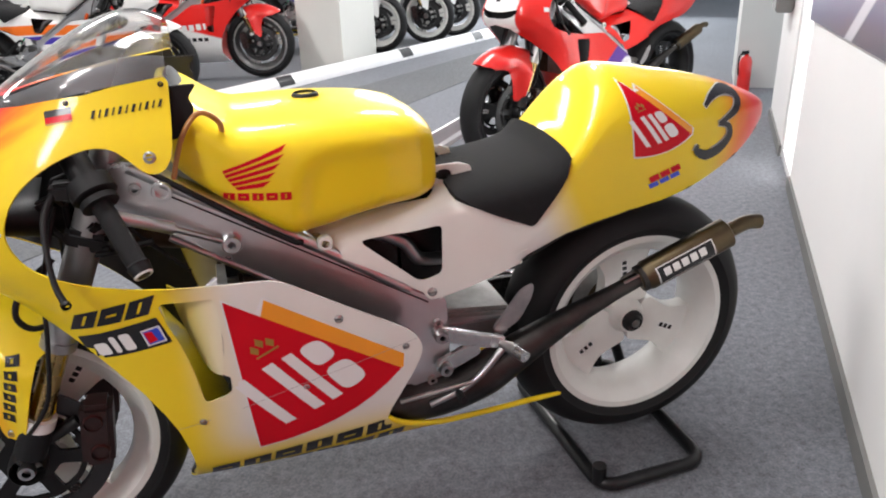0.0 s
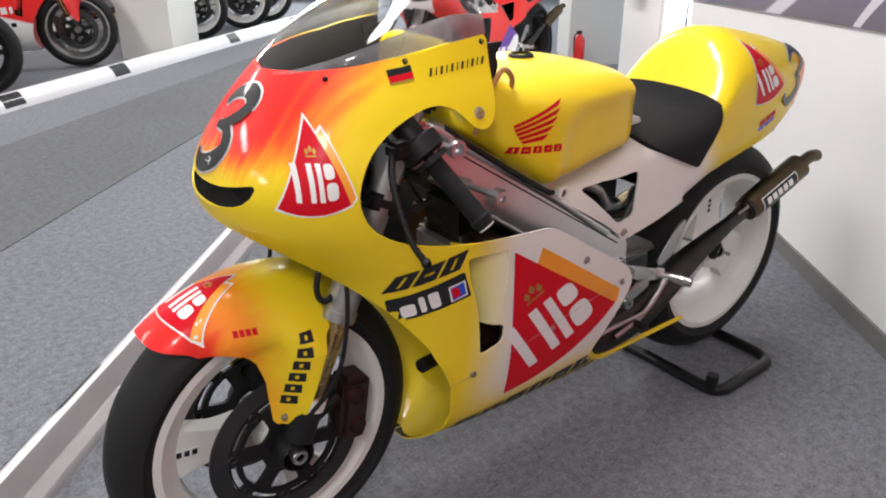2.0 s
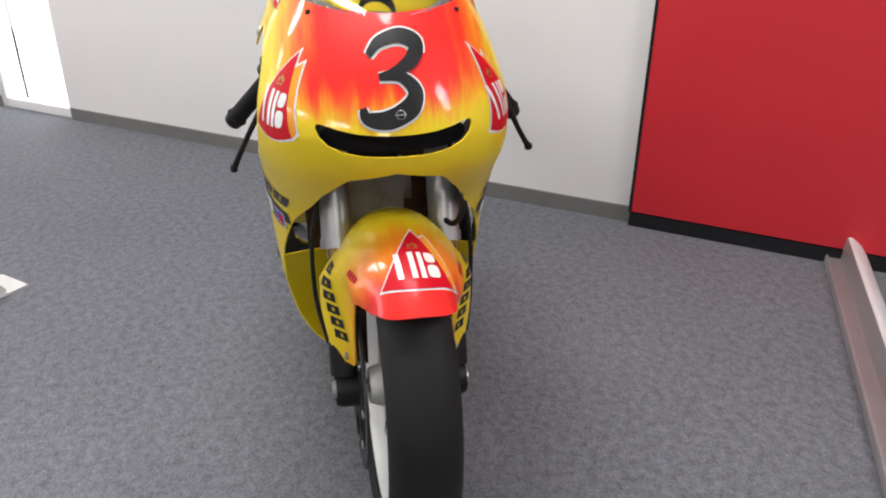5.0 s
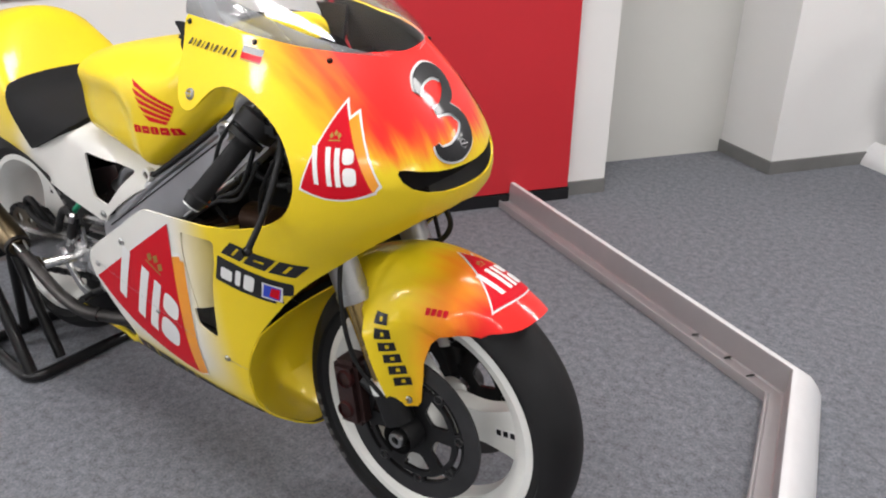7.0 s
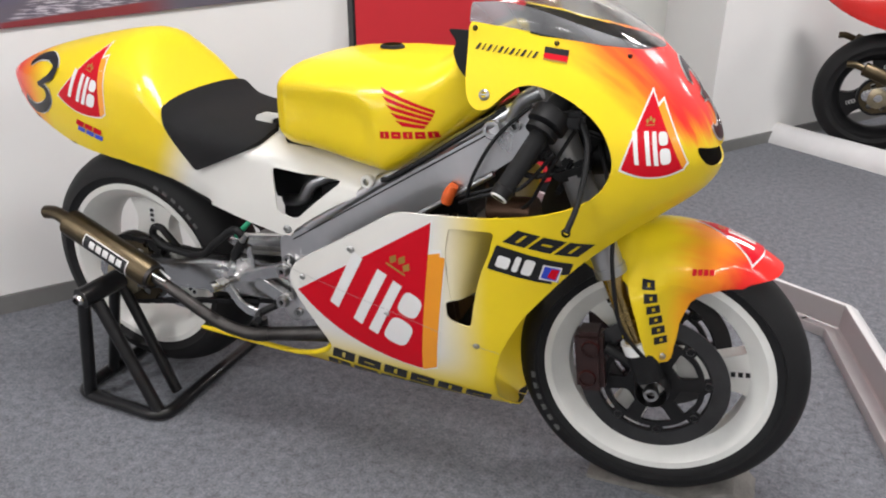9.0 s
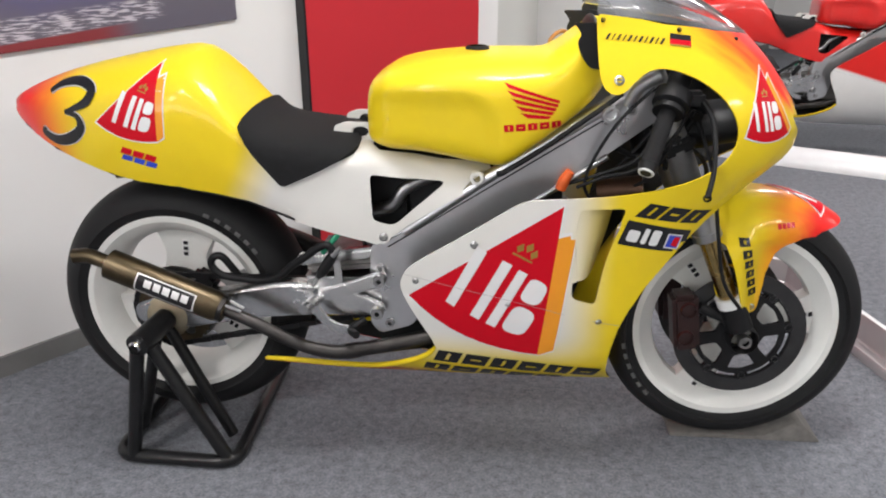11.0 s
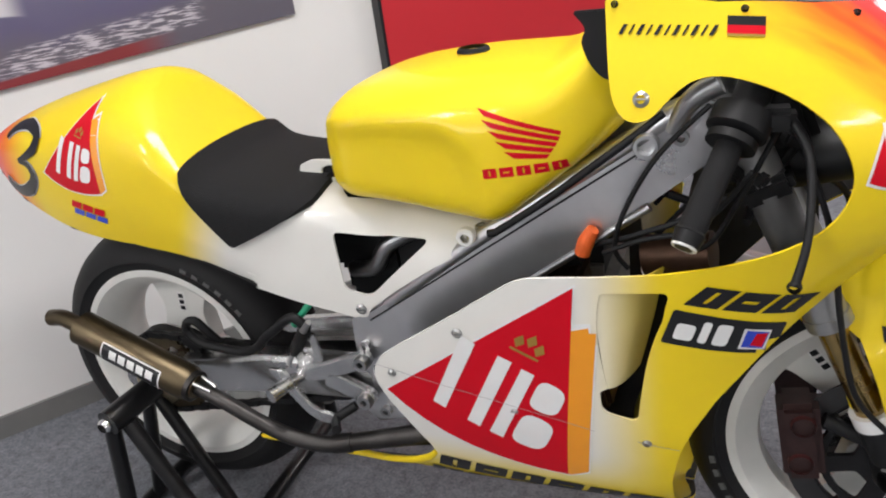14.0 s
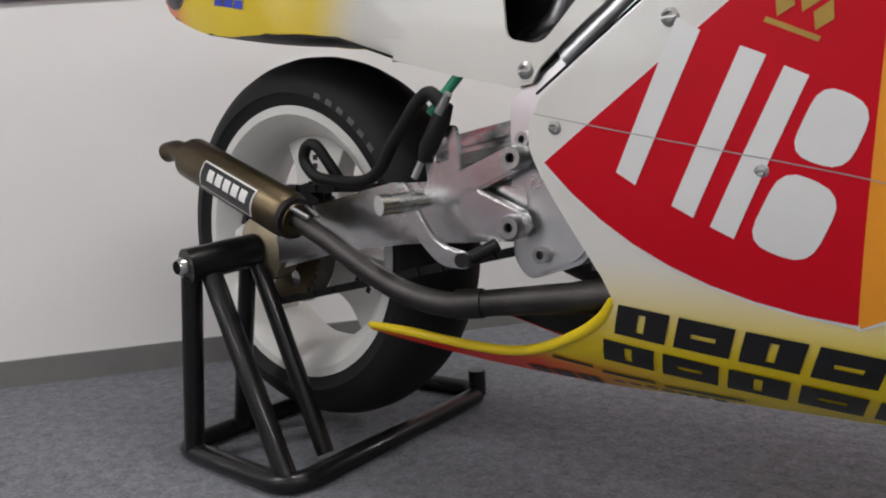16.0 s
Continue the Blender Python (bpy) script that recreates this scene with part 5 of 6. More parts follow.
for side in (1, -1):
    brake_disc(AXLE_F, side * 0.078, 0.148, front_wheel, 10)
    cal = bmesh.new()
    m = Matrix.Translation((AXLE_F.x - 0.128, side * 0.080, AXLE_F.z + 0.035)) @ Matrix.Rotation(radians(-8), 4, "Y")
    box((0.058, 0.062, 0.135), bm=cal, m=m, bevel=0.010)
    cal_ob = part("brake_caliper", cal, CALIPER, bike, "dark red-brown four-piston brake caliper")
    for dz in (-0.032, 0.036):
        part("piston_cap", lathe([(0, 0.0), (0.016, 0.0), (0.018, -side * 0.006), (0.018, -side * 0.012)], 20, (AXLE_F.x - 0.128, side * 0.117, AXLE_F.z + 0.035 + dz)), RED_DULL, cal_ob)
    rod("caliper_bracket", (AXLE_F.x - 0.005, side * 0.098, AXLE_F.z + 0.03), (AXLE_F.x - 0.10, side * 0.090, AXLE_F.z + 0.07), 0.012, BLACK_METAL, bike)
    # fork: grey upper tube, gold slider, black foot
    lean = Vector((-0.407, 0, 0.914))
    foot = Vector((1.318, side * 0.100, 0.338))
    leg = part("fork_tube", tube([foot + lean * 0.23, foot + lean * 0.62], 0.0285, 24), FORK_GREY, bike, "grey upper fork tube")
    part("slider", tube([foot + lean * 0.02, foot + lean * 0.24], 0.0215, 20), GOLD, leg, "gold coloured fork slider")
    part("seal_ring", tube([foot + lean * 0.222, foot + lean * 0.24], 0.0310, 24), FORK_GREY, leg)
    part("fork_foot", join(tube([foot - lean * 0.01, foot + lean * 0.065], 0.029, 20), lathe([(0, side * 0.026), (0.030, side * 0.026), (0.034, side * 0.016), (0.034, -side * 0.02)], 24, (AXLE_F.x, side * 0.095, AXLE_F.z))), BLACK_METAL, leg)
    part("axle_nut", lathe([(0.008, side * 0.034), (0.014, side * 0.034), (0.016, side * 0.028), (0.016, side * 0.02)], 18, (AXLE_F.x, side * 0.093, AXLE_F.z)), STEEL, leg)
    part("clamp_band", tube([foot + lean * 0.052, foot + lean * 0.075], 0.0300, 24), DECAL_WHITE, leg, "white band with bars")
    hose = [foot + Vector((-0.012, side * 0.028, 0.05)), foot + Vector((-0.060, side * 0.045, 0.12)), foot + Vector((-0.085, side * 0.045, 0.23)), foot + Vector((-0.10, side * 0.02, 0.34)), foot + Vector((-0.14, -side * 0.01, 0.46))]
    part("brake_hose", tube(hose, 0.0042, 8), BLACK_PLASTIC, bike)
for z_, x_ in ((0.742, 1.138), (0.905, 1.066)):
    part("fork_clamp", box((0.07, 0.27, 0.030), m=pose(x_, 0, z_, 0, -24, 0), bevel=0.008), BLACK_METAL, bike)
part("steering_head", tube([(1.115, 0, 0.70), (1.02, 0, 0.915)], 0.038, 20), BLACK_METAL, bike)
rod("front_axle", (AXLE_F.x, -0.11, AXLE_F.z), (AXLE_F.x, 0.11, AXLE_F.z), 0.011, STEEL, bike)
part("dash", box((0.03, 0.11, 0.05), m=pose(1.125, 0, 0.915, 0, -40, 0), bevel=0.010), BLACK_PLASTIC, bike, "black instrument panel")
part("gauge", lathe([(0, 0.004), (0.030, 0.004), (0.033, 0.0), (0.033, -0.02)], 28, axis="x"), BLACK_METAL, bike).matrix_world = pose(1.106, 0, 0.930, 0, 40, 180)

# front fender
bm = fender_mesh()
FENDER = tree_of(bm)
fender = thick(part("front_fender", bm, FENDER_PAINT, bike, "yellow front fender with a red tip"), 0.003)
on_fender = lambda u, v: ((FENDER_MID.x + 0.5 * math.cos(v / 0.33), u, FENDER_MID.z + 0.5 * math.sin(v / 0.33)), (-math.cos(v / 0.33), 0, -math.sin(v / 0.33)))  # noqa: E731
f_arc = lambda deg: 0.33 * radians(deg)  # noqa: E731
badge(fender, FENDER, on_fender, (0.008, f_arc(84.5)), (-0.052, f_arc(63.5)), (0.060, f_arc(63.5)), step=0.01)
for side in (1, -1):
    to = from_side(side)
    for k in range(6):
        x, z = 1.300 + 0.0068 * k, 0.546 - 0.0235 * k
        stick("black_bar", [[(x - 0.011, z - 0.017), (x + 0.012, z - 0.017), (x + 0.009, z), (x - 0.013, z)], [(x - 0.002, z - 0.012), (x + 0.003, z - 0.012), (x + 0.002, z - 0.005), (x - 0.003, z - 0.005)]], to, FENDER, DECAL_BLACK, fender, 0.0016, 0.02)
    bars_row("red_bar", fender, FENDER, to, (1.372, 0.560), (1.412, 0.562), 0.010, 4, DECAL_RED, 0.25)

# the narrow guard behind each fork leg, its bolt, and the bolt of the front guard
for side in (1, -1):
    strip = plate([round_poly([(1.205, 0.575), (1.245, 0.560), (1.266, 0.500), (1.292, 0.412, 0.008), (1.284, 0.392, 0.008), (1.264, 0.400, 0.008), (1.240, 0.470)], 0.006)], 0.096, 0.0995, 0.001)
    part("rear_guard", strip if side > 0 else mirror_y(strip), TANK_PAINT, fender)
    for x, z in ((1.277, 0.408), (1.340, 0.380)):
        hit = FENDER.ray_cast(Vector((x, side * 0.6, z)), Vector((0, -side, 0)))
        screw(fender, hit[0] if hit[0] else Vector((x, side * 0.100, z)), (0, side, 0), 0.008)
    if side > 0:
        part("hose_loop", tube([(1.20, side * 0.09, 0.70), (1.25, side * 0.118, 0.665), (1.270, side * 0.128, 0.620), (1.25, side * 0.115, 0.585), (1.20, side * 0.09, 0.59)], 0.0055, 10), BLACK_PLASTIC, bike, "black hose loop under the nose")

# handlebars
for side in (1, -1):
    a, b = Vector((1.105, side * 0.175, 0.850)), Vector((1.048, side * 0.270, 0.735))
    d = (b - a).normalized()
    bar = part("handlebar", tube([a - d * 0.08, b], 0.0105, 14), BLACK_METAL, bike)
    grip = part("grip", tube([a + d * 0.035, a + d * 0.045, b - d * 0.012, b - d * 0.008], [0.016, 0.0165, 0.0165, 0.020], 20, rounded=False), RUBBER_GRIP, bar, "black rubber grip")
    part("grip_flange", tube([a + d * 0.026, a + d * 0.036], 0.030, 22), BLACK_PLASTIC, bar)
    part("switch_housing", tube([a - d * 0.012, a - d * 0.008, a + d * 0.018, a + d * 0.022], [0.026, 0.036, 0.036, 0.028], 24, rounded=False), BLACK_PLASTIC, bar)
    part("bar_end", tube([b - d * 0.008, b + d * 0.008], [0.019, 0.016], 18), BLACK_METAL, bar)
    part("bar_plug", tube([b + d * 0.004, b + d * 0.0105], [0.0165, 0.0150], 18), WHEEL_WHITE, bar, "pale bar end ring")
    part("bar_bore", tube([b + d * 0.006, b + d * 0.0112], [0.0108, 0.0108], 14), BLACK_PLASTIC, bar)
    part("bar_clamp", tube([a - d * 0.06, a - d * 0.01], 0.022, 18), BLACK_METAL, bar)
    lever = [a + d * 0.0 + Vector((0.050, 0, 0.002)), a + d * 0.05 + Vector((0.090, 0, -0.002)), a + d * 0.12 + Vector((0.115, 0, -0.028)), a + d * 0.150 + Vector((0.112, side * 0.008, -0.045 if side > 0 else -0.062))]
    part("lever", tube(lever, [0.0065, 0.0055, 0.0048, 0.0058], 12), BLACK_METAL, bar, "black brake lever" if side < 0 else "black clutch lever")
    part("lever_tip", lathe([(0, 0.0085), (0.006, 0.006), (0.0085, 0), (0.006, -0.006), (0, -0.0085)], 14, tuple(lever[-1])), BLACK_METAL, bar)
    part("lever_mount", box((0.06, 0.035, 0.028), m=Matrix.Translation(a + Vector((0.028, 0, 0.0))), bevel=0.007), BLACK_METAL, bar)
    part("cable", tube([a + Vector((0.05, -side * 0.01, 0.01)), a + Vector((0.02, -side * 0.05, 0.0)), Vector((1.085, side * 0.12, 0.775)), Vector((1.03, side * 0.10, 0.70)), Vector((0.98, side * 0.09, 0.64))], 0.0038, 8), BLACK_PLASTIC, bike)
part("steering_damper", tube([(0.905, 0.150, 0.708), (0.985, 0.168, 0.752), (0.99, 0.168, 0.755), (1.09, 0.185, 0.800)], [0.0055, 0.0055, 0.011, 0.011], 14, rounded=False), STEEL, bike, "steel steering damper rod")
part("damper_joint", lathe([(0.007, 0.160), (0.015, 0.160), (0.018, 0.155), (0.018, 0.138)], 24, (0.900, 0, 0.705)), FRAME_ALLOY, bike)
# black blocks added to close the bright view through the cockpit openings
part("electronics_tray", join(box((0.13, 0.15, 0.10), m=pose(1.13, 0, 0.815, 0, -20, 0), bevel=0.012), box((0.07, 0.20, 0.05), m=pose(1.165, 0, 0.875, 0, -30, 0), bevel=0.010)), BLACK_PLASTIC, bike, "added black blocks for the dark clutter inside the nose")
for run_ in ([(1.075, -0.165, 0.870), (1.015, -0.172, 0.810), (0.972, -0.166, 0.735), (0.955, -0.158, 0.675), (0.970, -0.148, 0.640)],
             [(1.125, -0.190, 0.795), (1.065, -0.186, 0.722), (0.990, -0.174, 0.694), (0.940, -0.160, 0.668)],
             [(1.150, -0.150, 0.830), (1.110, -0.172, 0.750), (1.080, -0.160, 0.690), (1.050, -0.130, 0.660)]):
    part("cable", tube(run_, 0.0036, 8), BLACK_PLASTIC, bike)
part("spar_bracket", tube([(1.030, -0.142, 0.832), (1.052, -0.150, 0.872), (1.085, -0.150, 0.893)], [0.010, 0.013, 0.015], 14), FORK_GREY, bike, "grey cast bracket on the frame spar")
part("throttle_cable", tube([(1.10, -0.165, 0.83), (1.06, -0.175, 0.74), (0.99, -0.165, 0.70), (0.90, -0.13, 0.66)], 0.004, 8), BLACK_PLASTIC, bike)
part("plug", tube([(0.908, -0.149, 0.660), (0.915, -0.150, 0.680), (0.926, -0.152, 0.699)], [0.011, 0.012, 0.009], 12), ORANGE_RUBBER, bike, "orange rubber plug")
part("breather_hose", tube([(0.888, 0.150, 0.892), (0.890, 0.160, 0.925), (0.918, 0.168, 0.944), (0.945, 0.172, 0.918), (0.962, 0.172, 0.880), (0.974, 0.165, 0.840)], 0.0048, 10), BROWN_HOSE, bike, "amber breather hose")
part("expansion_can", tube([(0.99, -0.105, 0.640), (1.08, -0.12, 0.655)], 0.030, 20), CARBON, bike, "copper coloured header tank")
for k, (p0, p1) in enumerate((((1.16, 0.09, 0.80), (1.10, 0.13, 0.72)), ((1.18, -0.08, 0.80), (1.12, -0.12, 0.70)), ((1.15, 0.05, 0.86), (1.05, 0.12, 0.78)), ((1.17, -0.1, 0.76), (1.02, -0.12, 0.74)), ((1.19, 0.10, 0.76), (1.03, 0.12, 0.72)))):
    mid_ = (Vector(p0) + Vector(p1)) / 2 + Vector((0.02 * (-1) ** k, 0.01, -0.03))
    part("wiring", tube([p0, mid_, p1], 0.006, 8), BLACK_PLASTIC, bike)
for k in range(6):
    part("connector", box((0.03, 0.022, 0.02), m=pose(1.19 - 0.018 * k, (-1) ** k * (0.09 + 0.008 * k), 0.80 - 0.014 * k + 0.02 * (k % 3), 10 * k, 20, 25 * k), bevel=0.004), BLACK_PLASTIC, bike)

# exhaust
def silencer(tip, front_, y_turn, side, name="silencer"):
    a, b = Vector(tip), Vector(front_)
    d = (b - a).normalized()
    body_a, body_b = a + d * 0.055, b
    can = part(name, tube([body_a, body_a + d * 0.004, body_b - d * 0.02, body_b], [0.026, 0.0335, 0.0335, 0.022], 28, rounded=False), SILENCER, bike, "bronze coloured titanium silencer")
    bend = a + Vector((-0.026, 0, -0.006))
    part("tail_pipe", tube([body_a + d * 0.01, a + d * 0.035, a + Vector((0.004, 0, -0.004)), bend], [0.0165, 0.0165, 0.0165, 0.0165], 18), SILENCER, can)
    part("bore", tube([bend + Vector((0.004, 0, 0)), bend + Vector((-0.001, 0, 0))], 0.0135, 16), BLACK_PLASTIC, can)
    up = Vector((0, 0, 1)) - d * d.z
    up.normalize()
    out = d.cross(up) * (1 if d.cross(up).y * side > 0 else -1)
    m = Matrix((d, up, out)).transposed().to_4x4()
    m.translation = (body_a + body_b) / 2 + d * 0.01
    for w, h, lift, mat_ in ((0.138, 0.042, 0.0346, DECAL_WHITE), (0.132, 0.037, 0.0350, DECAL_BLACK)):
        bm2 = bmesh.new()
        rows_ = []
        for i in range(2):
            rows_.append([bm2.verts.new(m @ Vector(((i - 0.5) * w, lift * math.sin(t), lift * math.cos(t)))) for t in [h / 0.034 * (k / 8 - 0.5) + 0.12 for k in range(9)]])
        for k in range(8):
            bm2.faces.new((rows_[0][k], rows_[0][k + 1], rows_[1][k + 1], rows_[1][k]))
        part("maker_plate", bm2, mat_, can, "black maker's plate with white bars" if mat_ is DECAL_BLACK else "")
    for k in range(5):
        bm2 = bmesh.new()
        lift = 0.0354
        x0 = (-0.052 + 0.0215 * k)
        vs = [[bm2.verts.new(m @ Vector((x, lift * math.sin(t), lift * math.cos(t)))) for t in (-0.02, 0.16, 0.34, 0.48)] for x in (x0 + 0.004, x0 + 0.020)]
        for j in range(3):
            bm2.faces.new((vs[0][j], vs[0][j + 1], vs[1][j + 1], vs[1][j]))
        part("plate_bar", bm2, DECAL_WHITE, can)
    part("end_ring", tube([body_b - d * 0.012, body_b - d * 0.002], 0.0300, 24), PIPE, can)
    for s in (-1, 1):
        part("spring_hook", tube([body_b + out * 0.012 * s + up * 0.018, body_b + d * 0.035 + out * 0.008 * s + up * 0.016], 0.0035, 6), STEEL, can)
    return can


silencer((-0.123, -0.178, 0.498), (0.190, -0.200, 0.383), 0, -1)
silencer((-0.180, 0.160, 0.594), (0.078, 0.152, 0.492), 0, 1)
part("exhaust_pipe", tube([(0.18, -0.199, 0.386), (0.25, -0.201, 0.356), (0.32, -0.200, 0.318), (0.38, -0.195, 0.292), (0.44, -0.185, 0.280), (0.50, -0.168, 0.284), (0.58, -0.145, 0.290), (0.70, -0.11, 0.297), (0.85, -0.07, 0.29)], [0.0135, 0.014, 0.0145, 0.015, 0.0155, 0.016, 0.018, 0.026, 0.036], 20), PIPE, bike, "heat tinted expansion pipe")
part("exhaust_pipe", tube([(0.075, 0.152, 0.494), (0.14, 0.150, 0.468), (0.24, 0.146, 0.425), (0.34, 0.140, 0.372), (0.43, 0.130, 0.318), (0.54, 0.12, 0.290), (0.66, 0.10, 0.285), (0.85, 0.07, 0.29)], [0.016, 0.018, 0.026, 0.038, 0.048, 0.052, 0.050, 0.045], 20), PIPE, bike, "heat tinted expansion pipe")
part("pipe_collar", tube([(0.448, -0.183, 0.2805), (0.480, -0.174, 0.2825)], 0.0180, 18), PIPE, bike)
# footrests and pedals
for side in (1, -1):
    y0 = side * 0.150
    hanger = [(0.525, 0.466, 0.012), (0.545, 0.462, 0.012), (0.540, 0.440, 0.012), (0.450, 0.405, 0.01), (0.400, 0.395, 0.01), (0.385, 0.420, 0.012), (0.425, 0.430, 0.01)]
    hanger2 = [(0.455, 0.424, 0.01), (0.440, 0.392, 0.01), (0.518, 0.360, 0.012), (0.540, 0.366, 0.012), (0.536, 0.388, 0.012)]
    for shape in (hanger, hanger2):
        b2 = plate([round_poly(shape, 0.008)], 0.148, 0.164, 0.003)
        if side < 0:
            mirror_y(b2)
        part("footrest_hanger", b2, ALLOY_BRIGHT, bike, "alloy footrest hanger")
    for x, z in ((0.528, 0.450), (0.521, 0.372)):
        part("hanger_bolt", lathe([(0, side * 0.172), (0.005, side * 0.172), (0.006, side * 0.1755), (0.0125, side * 0.1755), (0.0145, side * 0.170), (0.0145, side * 0.150)], 22, (x, 0, z)), STEEL, bike)
    part("footrest", tube([(0.398, side * 0.160, 0.405), (0.384, side * 0.185, 0.404), (0.371, side * 0.225, 0.403)], [0.008, 0.0125, 0.0125], 12, rounded=False), ALLOY_BRIGHT, bike, "knurled alloy footrest")
    heel = plate([round_poly([(0.400, 0.425, 0.01), (0.415, 0.440, 0.01), (0.352, 0.520, 0.02), (0.322, 0.530, 0.015), (0.325, 0.500, 0.015), (0.355, 0.445, 0.02)], 0.008)], 0.150, 0.156, 0.002)
    if side < 0:
        mirror_y(heel)
        bmesh.ops.scale(heel, vec=(1, 1, 0.9), space=Matrix.Translation((0, 0, -0.43)), verts=heel.verts)
        part("pedal", mirror_y(plate([round_poly([(0.340, 0.428, 0.008), (0.375, 0.427, 0.008), (0.392, 0.392, 0.02), (0.420, 0.352, 0.02), (0.462, 0.342, 0.008), (0.464, 0.322, 0.008), (0.425, 0.325, 0.02), (0.402, 0.342, 0.02), (0.365, 0.392, 0.02)], 0.006)], 0.172, 0.181, 0.002)), ALLOY_BRIGHT, bike, "alloy brake pedal")
        part("pedal_tip", tube([(0.492, -0.155, 0.350), (0.462, -0.176, 0.334), (0.481, -0.212, 0.339)], 0.0085, 14), BLACK_METAL, bike)
        part("master_cylinder", tube([(0.392, -0.164, 0.452), (0.402, -0.164, 0.466), (0.425, -0.164, 0.500), (0.436, -0.164, 0.518)], [0.006, 0.012, 0.012, 0.008], 14, rounded=False), BLACK_METAL, bike, "black rear master cylinder")
        part("push_rod", tube([(0.380, -0.168, 0.432), (0.394, -0.165, 0.456)], 0.0045, 10), STEEL, bike)
        part("union_bolt", tube([(0.430, -0.172, 0.508), (0.448, -0.176, 0.528)], [0.007, 0.005], 12), STEEL, bike)
        prong = plate([round_poly([(0.392, 0.420), (0.432, 0.430), (0.446, 0.440), (0.440, 0.492, 0.008), (0.426, 0.494, 0.008), (0.428, 0.452), (0.408, 0.448), (0.400, 0.476, 0.008), (0.388, 0.474, 0.008)], 0.005)], 0.150, 0.158, 0.0015)
        part("cylinder_bracket", mirror_y(prong), ALLOY_BRIGHT, bike, "alloy bracket with two prongs")
        part("brake_hose", tube([(0.434, -0.168, 0.512), (0.418, -0.172, 0.532), (0.394, -0.170, 0.522), (0.370, -0.165, 0.502), (0.335, -0.155, 0.476), (0.300, -0.145, 0.444), (0.262, -0.140, 0.430), (0.205, -0.138, 0.432), (0.165, -0.138, 0.440), (0.144, -0.138, 0.462), (0.150, -0.138, 0.482), (0.168, -0.136, 0.484), (0.184, -0.130, 0.460), (0.196, -0.120, 0.432)], 0.0085, 12), BLACK_PLASTIC, bike, "black brake hose")
        part("green_hose", tube([(0.404, -0.158, 0.508), (0.428, -0.150, 0.536), (0.456, -0.138, 0.568)], 0.0062, 10), GREEN_HOSE, bike, "green hose")
    else:
        part("heel_guard", heel, ALLOY, bike)
        part("pedal", tube([(0.400, 0.175, 0.400), (0.47, 0.178, 0.335), (0.56, 0.175, 0.300)], [0.008, 0.007, 0.007], 12), ALLOY, bike, "alloy gear pedal")
        part("pedal_tip", tube([(0.50, 0.165, 0.318), (0.50, 0.215, 0.322)], 0.0085, 14), BLACK_METAL, bike)
        part("shift_rod", tube([(0.47, 0.182, 0.34), (0.62, 0.165, 0.315)], 0.005, 10), STEEL, bike)
# rear sprocket, chain, disc and hub parts
teeth = []
for k in range(76):
    a, r = math.tau * k / 76, 0.094 if k % 2 else 0.087
    teeth.append((AXLE_R.x + r * math.cos(a), AXLE_R.z + r * math.sin(a)))
holes = [[(AXLE_R.x + 0.060 * math.cos(h) + 0.014 * math.cos(a), AXLE_R.z + 0.060 * math.sin(h) + 0.014 * math.sin(a)) for a in [math.tau * j / 14 for j in range(14)]] for h in [math.tau * k / 6 for k in range(6)]]
part("sprocket", plate([teeth] + holes, -0.102, -0.096), SILENCER, bike, "anodised rear sprocket")
chain = bmesh.new()
run = [(AXLE_R.x + 0.092 * math.cos(a), AXLE_R.z + 0.092 * math.sin(a)) for a in [radians(95 + 170 * k / 16) for k in range(17)]]
top_run = [(0.58 - (0.58 - run[0][0]) * k / 26, 0.415 + (run[0][1] - 0.415) * k / 26) for k in range(27)]
low_run = [(run[-1][0] + (0.58 - run[-1][0]) * k / 26, run[-1][1] + (0.355 - run[-1][1]) * k / 26) for k in range(1, 27)]
loop_ = top_run + run[1:] + low_run
for k in range(len(loop_) - 1):
    p, q = Vector(loop_[k]), Vector(loop_[k + 1])
    m = Matrix.Translation(((p.x + q.x) / 2, -0.099, (p.y + q.y) / 2)) @ Matrix.Rotation(-math.atan2(q.y - p.y, q.x - p.x), 4, "Y")
    box(((q - p).length * (1.12 if k % 2 else 0.85), 0.014 if k % 2 else 0.009, 0.012), bm=chain, m=m)
part("chain", chain, BLACK_METAL, bike, "dark greasy drive chain")
part("rear_brake_disc", lathe([(0.060, -0.002), (0.098, -0.002), (0.098, 0.002), (0.060, 0.002)], 48, (AXLE_R.x, -0.068, AXLE_R.z), closed=True), STEEL, rear_wheel, "steel rear brake disc")
part("rear_caliper", box((0.06, 0.035, 0.04), m=pose(0.105, -0.085, 0.405, 0, 30, 0), bevel=0.01), BLACK_METAL, bike)
part("hub_carrier", lathe([(0.020, -0.150), (0.030, -0.150), (0.052, -0.140), (0.052, -0.104), (0.030, -0.096)], 36, (AXLE_R.x, 0, AXLE_R.z)), GOLD_DULL, bike, "bronze hub carrier")
part("axle_nut", lathe([(0.010, 0.070), (0.016, 0.070), (0.019, 0.062), (0.026, 0.058), (0.028, 0.046)], 30, (AXLE_R.x, 0, AXLE_R.z)), BLACK_METAL, rear_wheel, "dark wheel nut")
# plain black block for the dark piece under the tail
part("mudguard", tube([(0.455, -0.11, 0.575), (0.440, -0.11, 0.556)], 0.022, 14), BLACK_PLASTIC, bike)

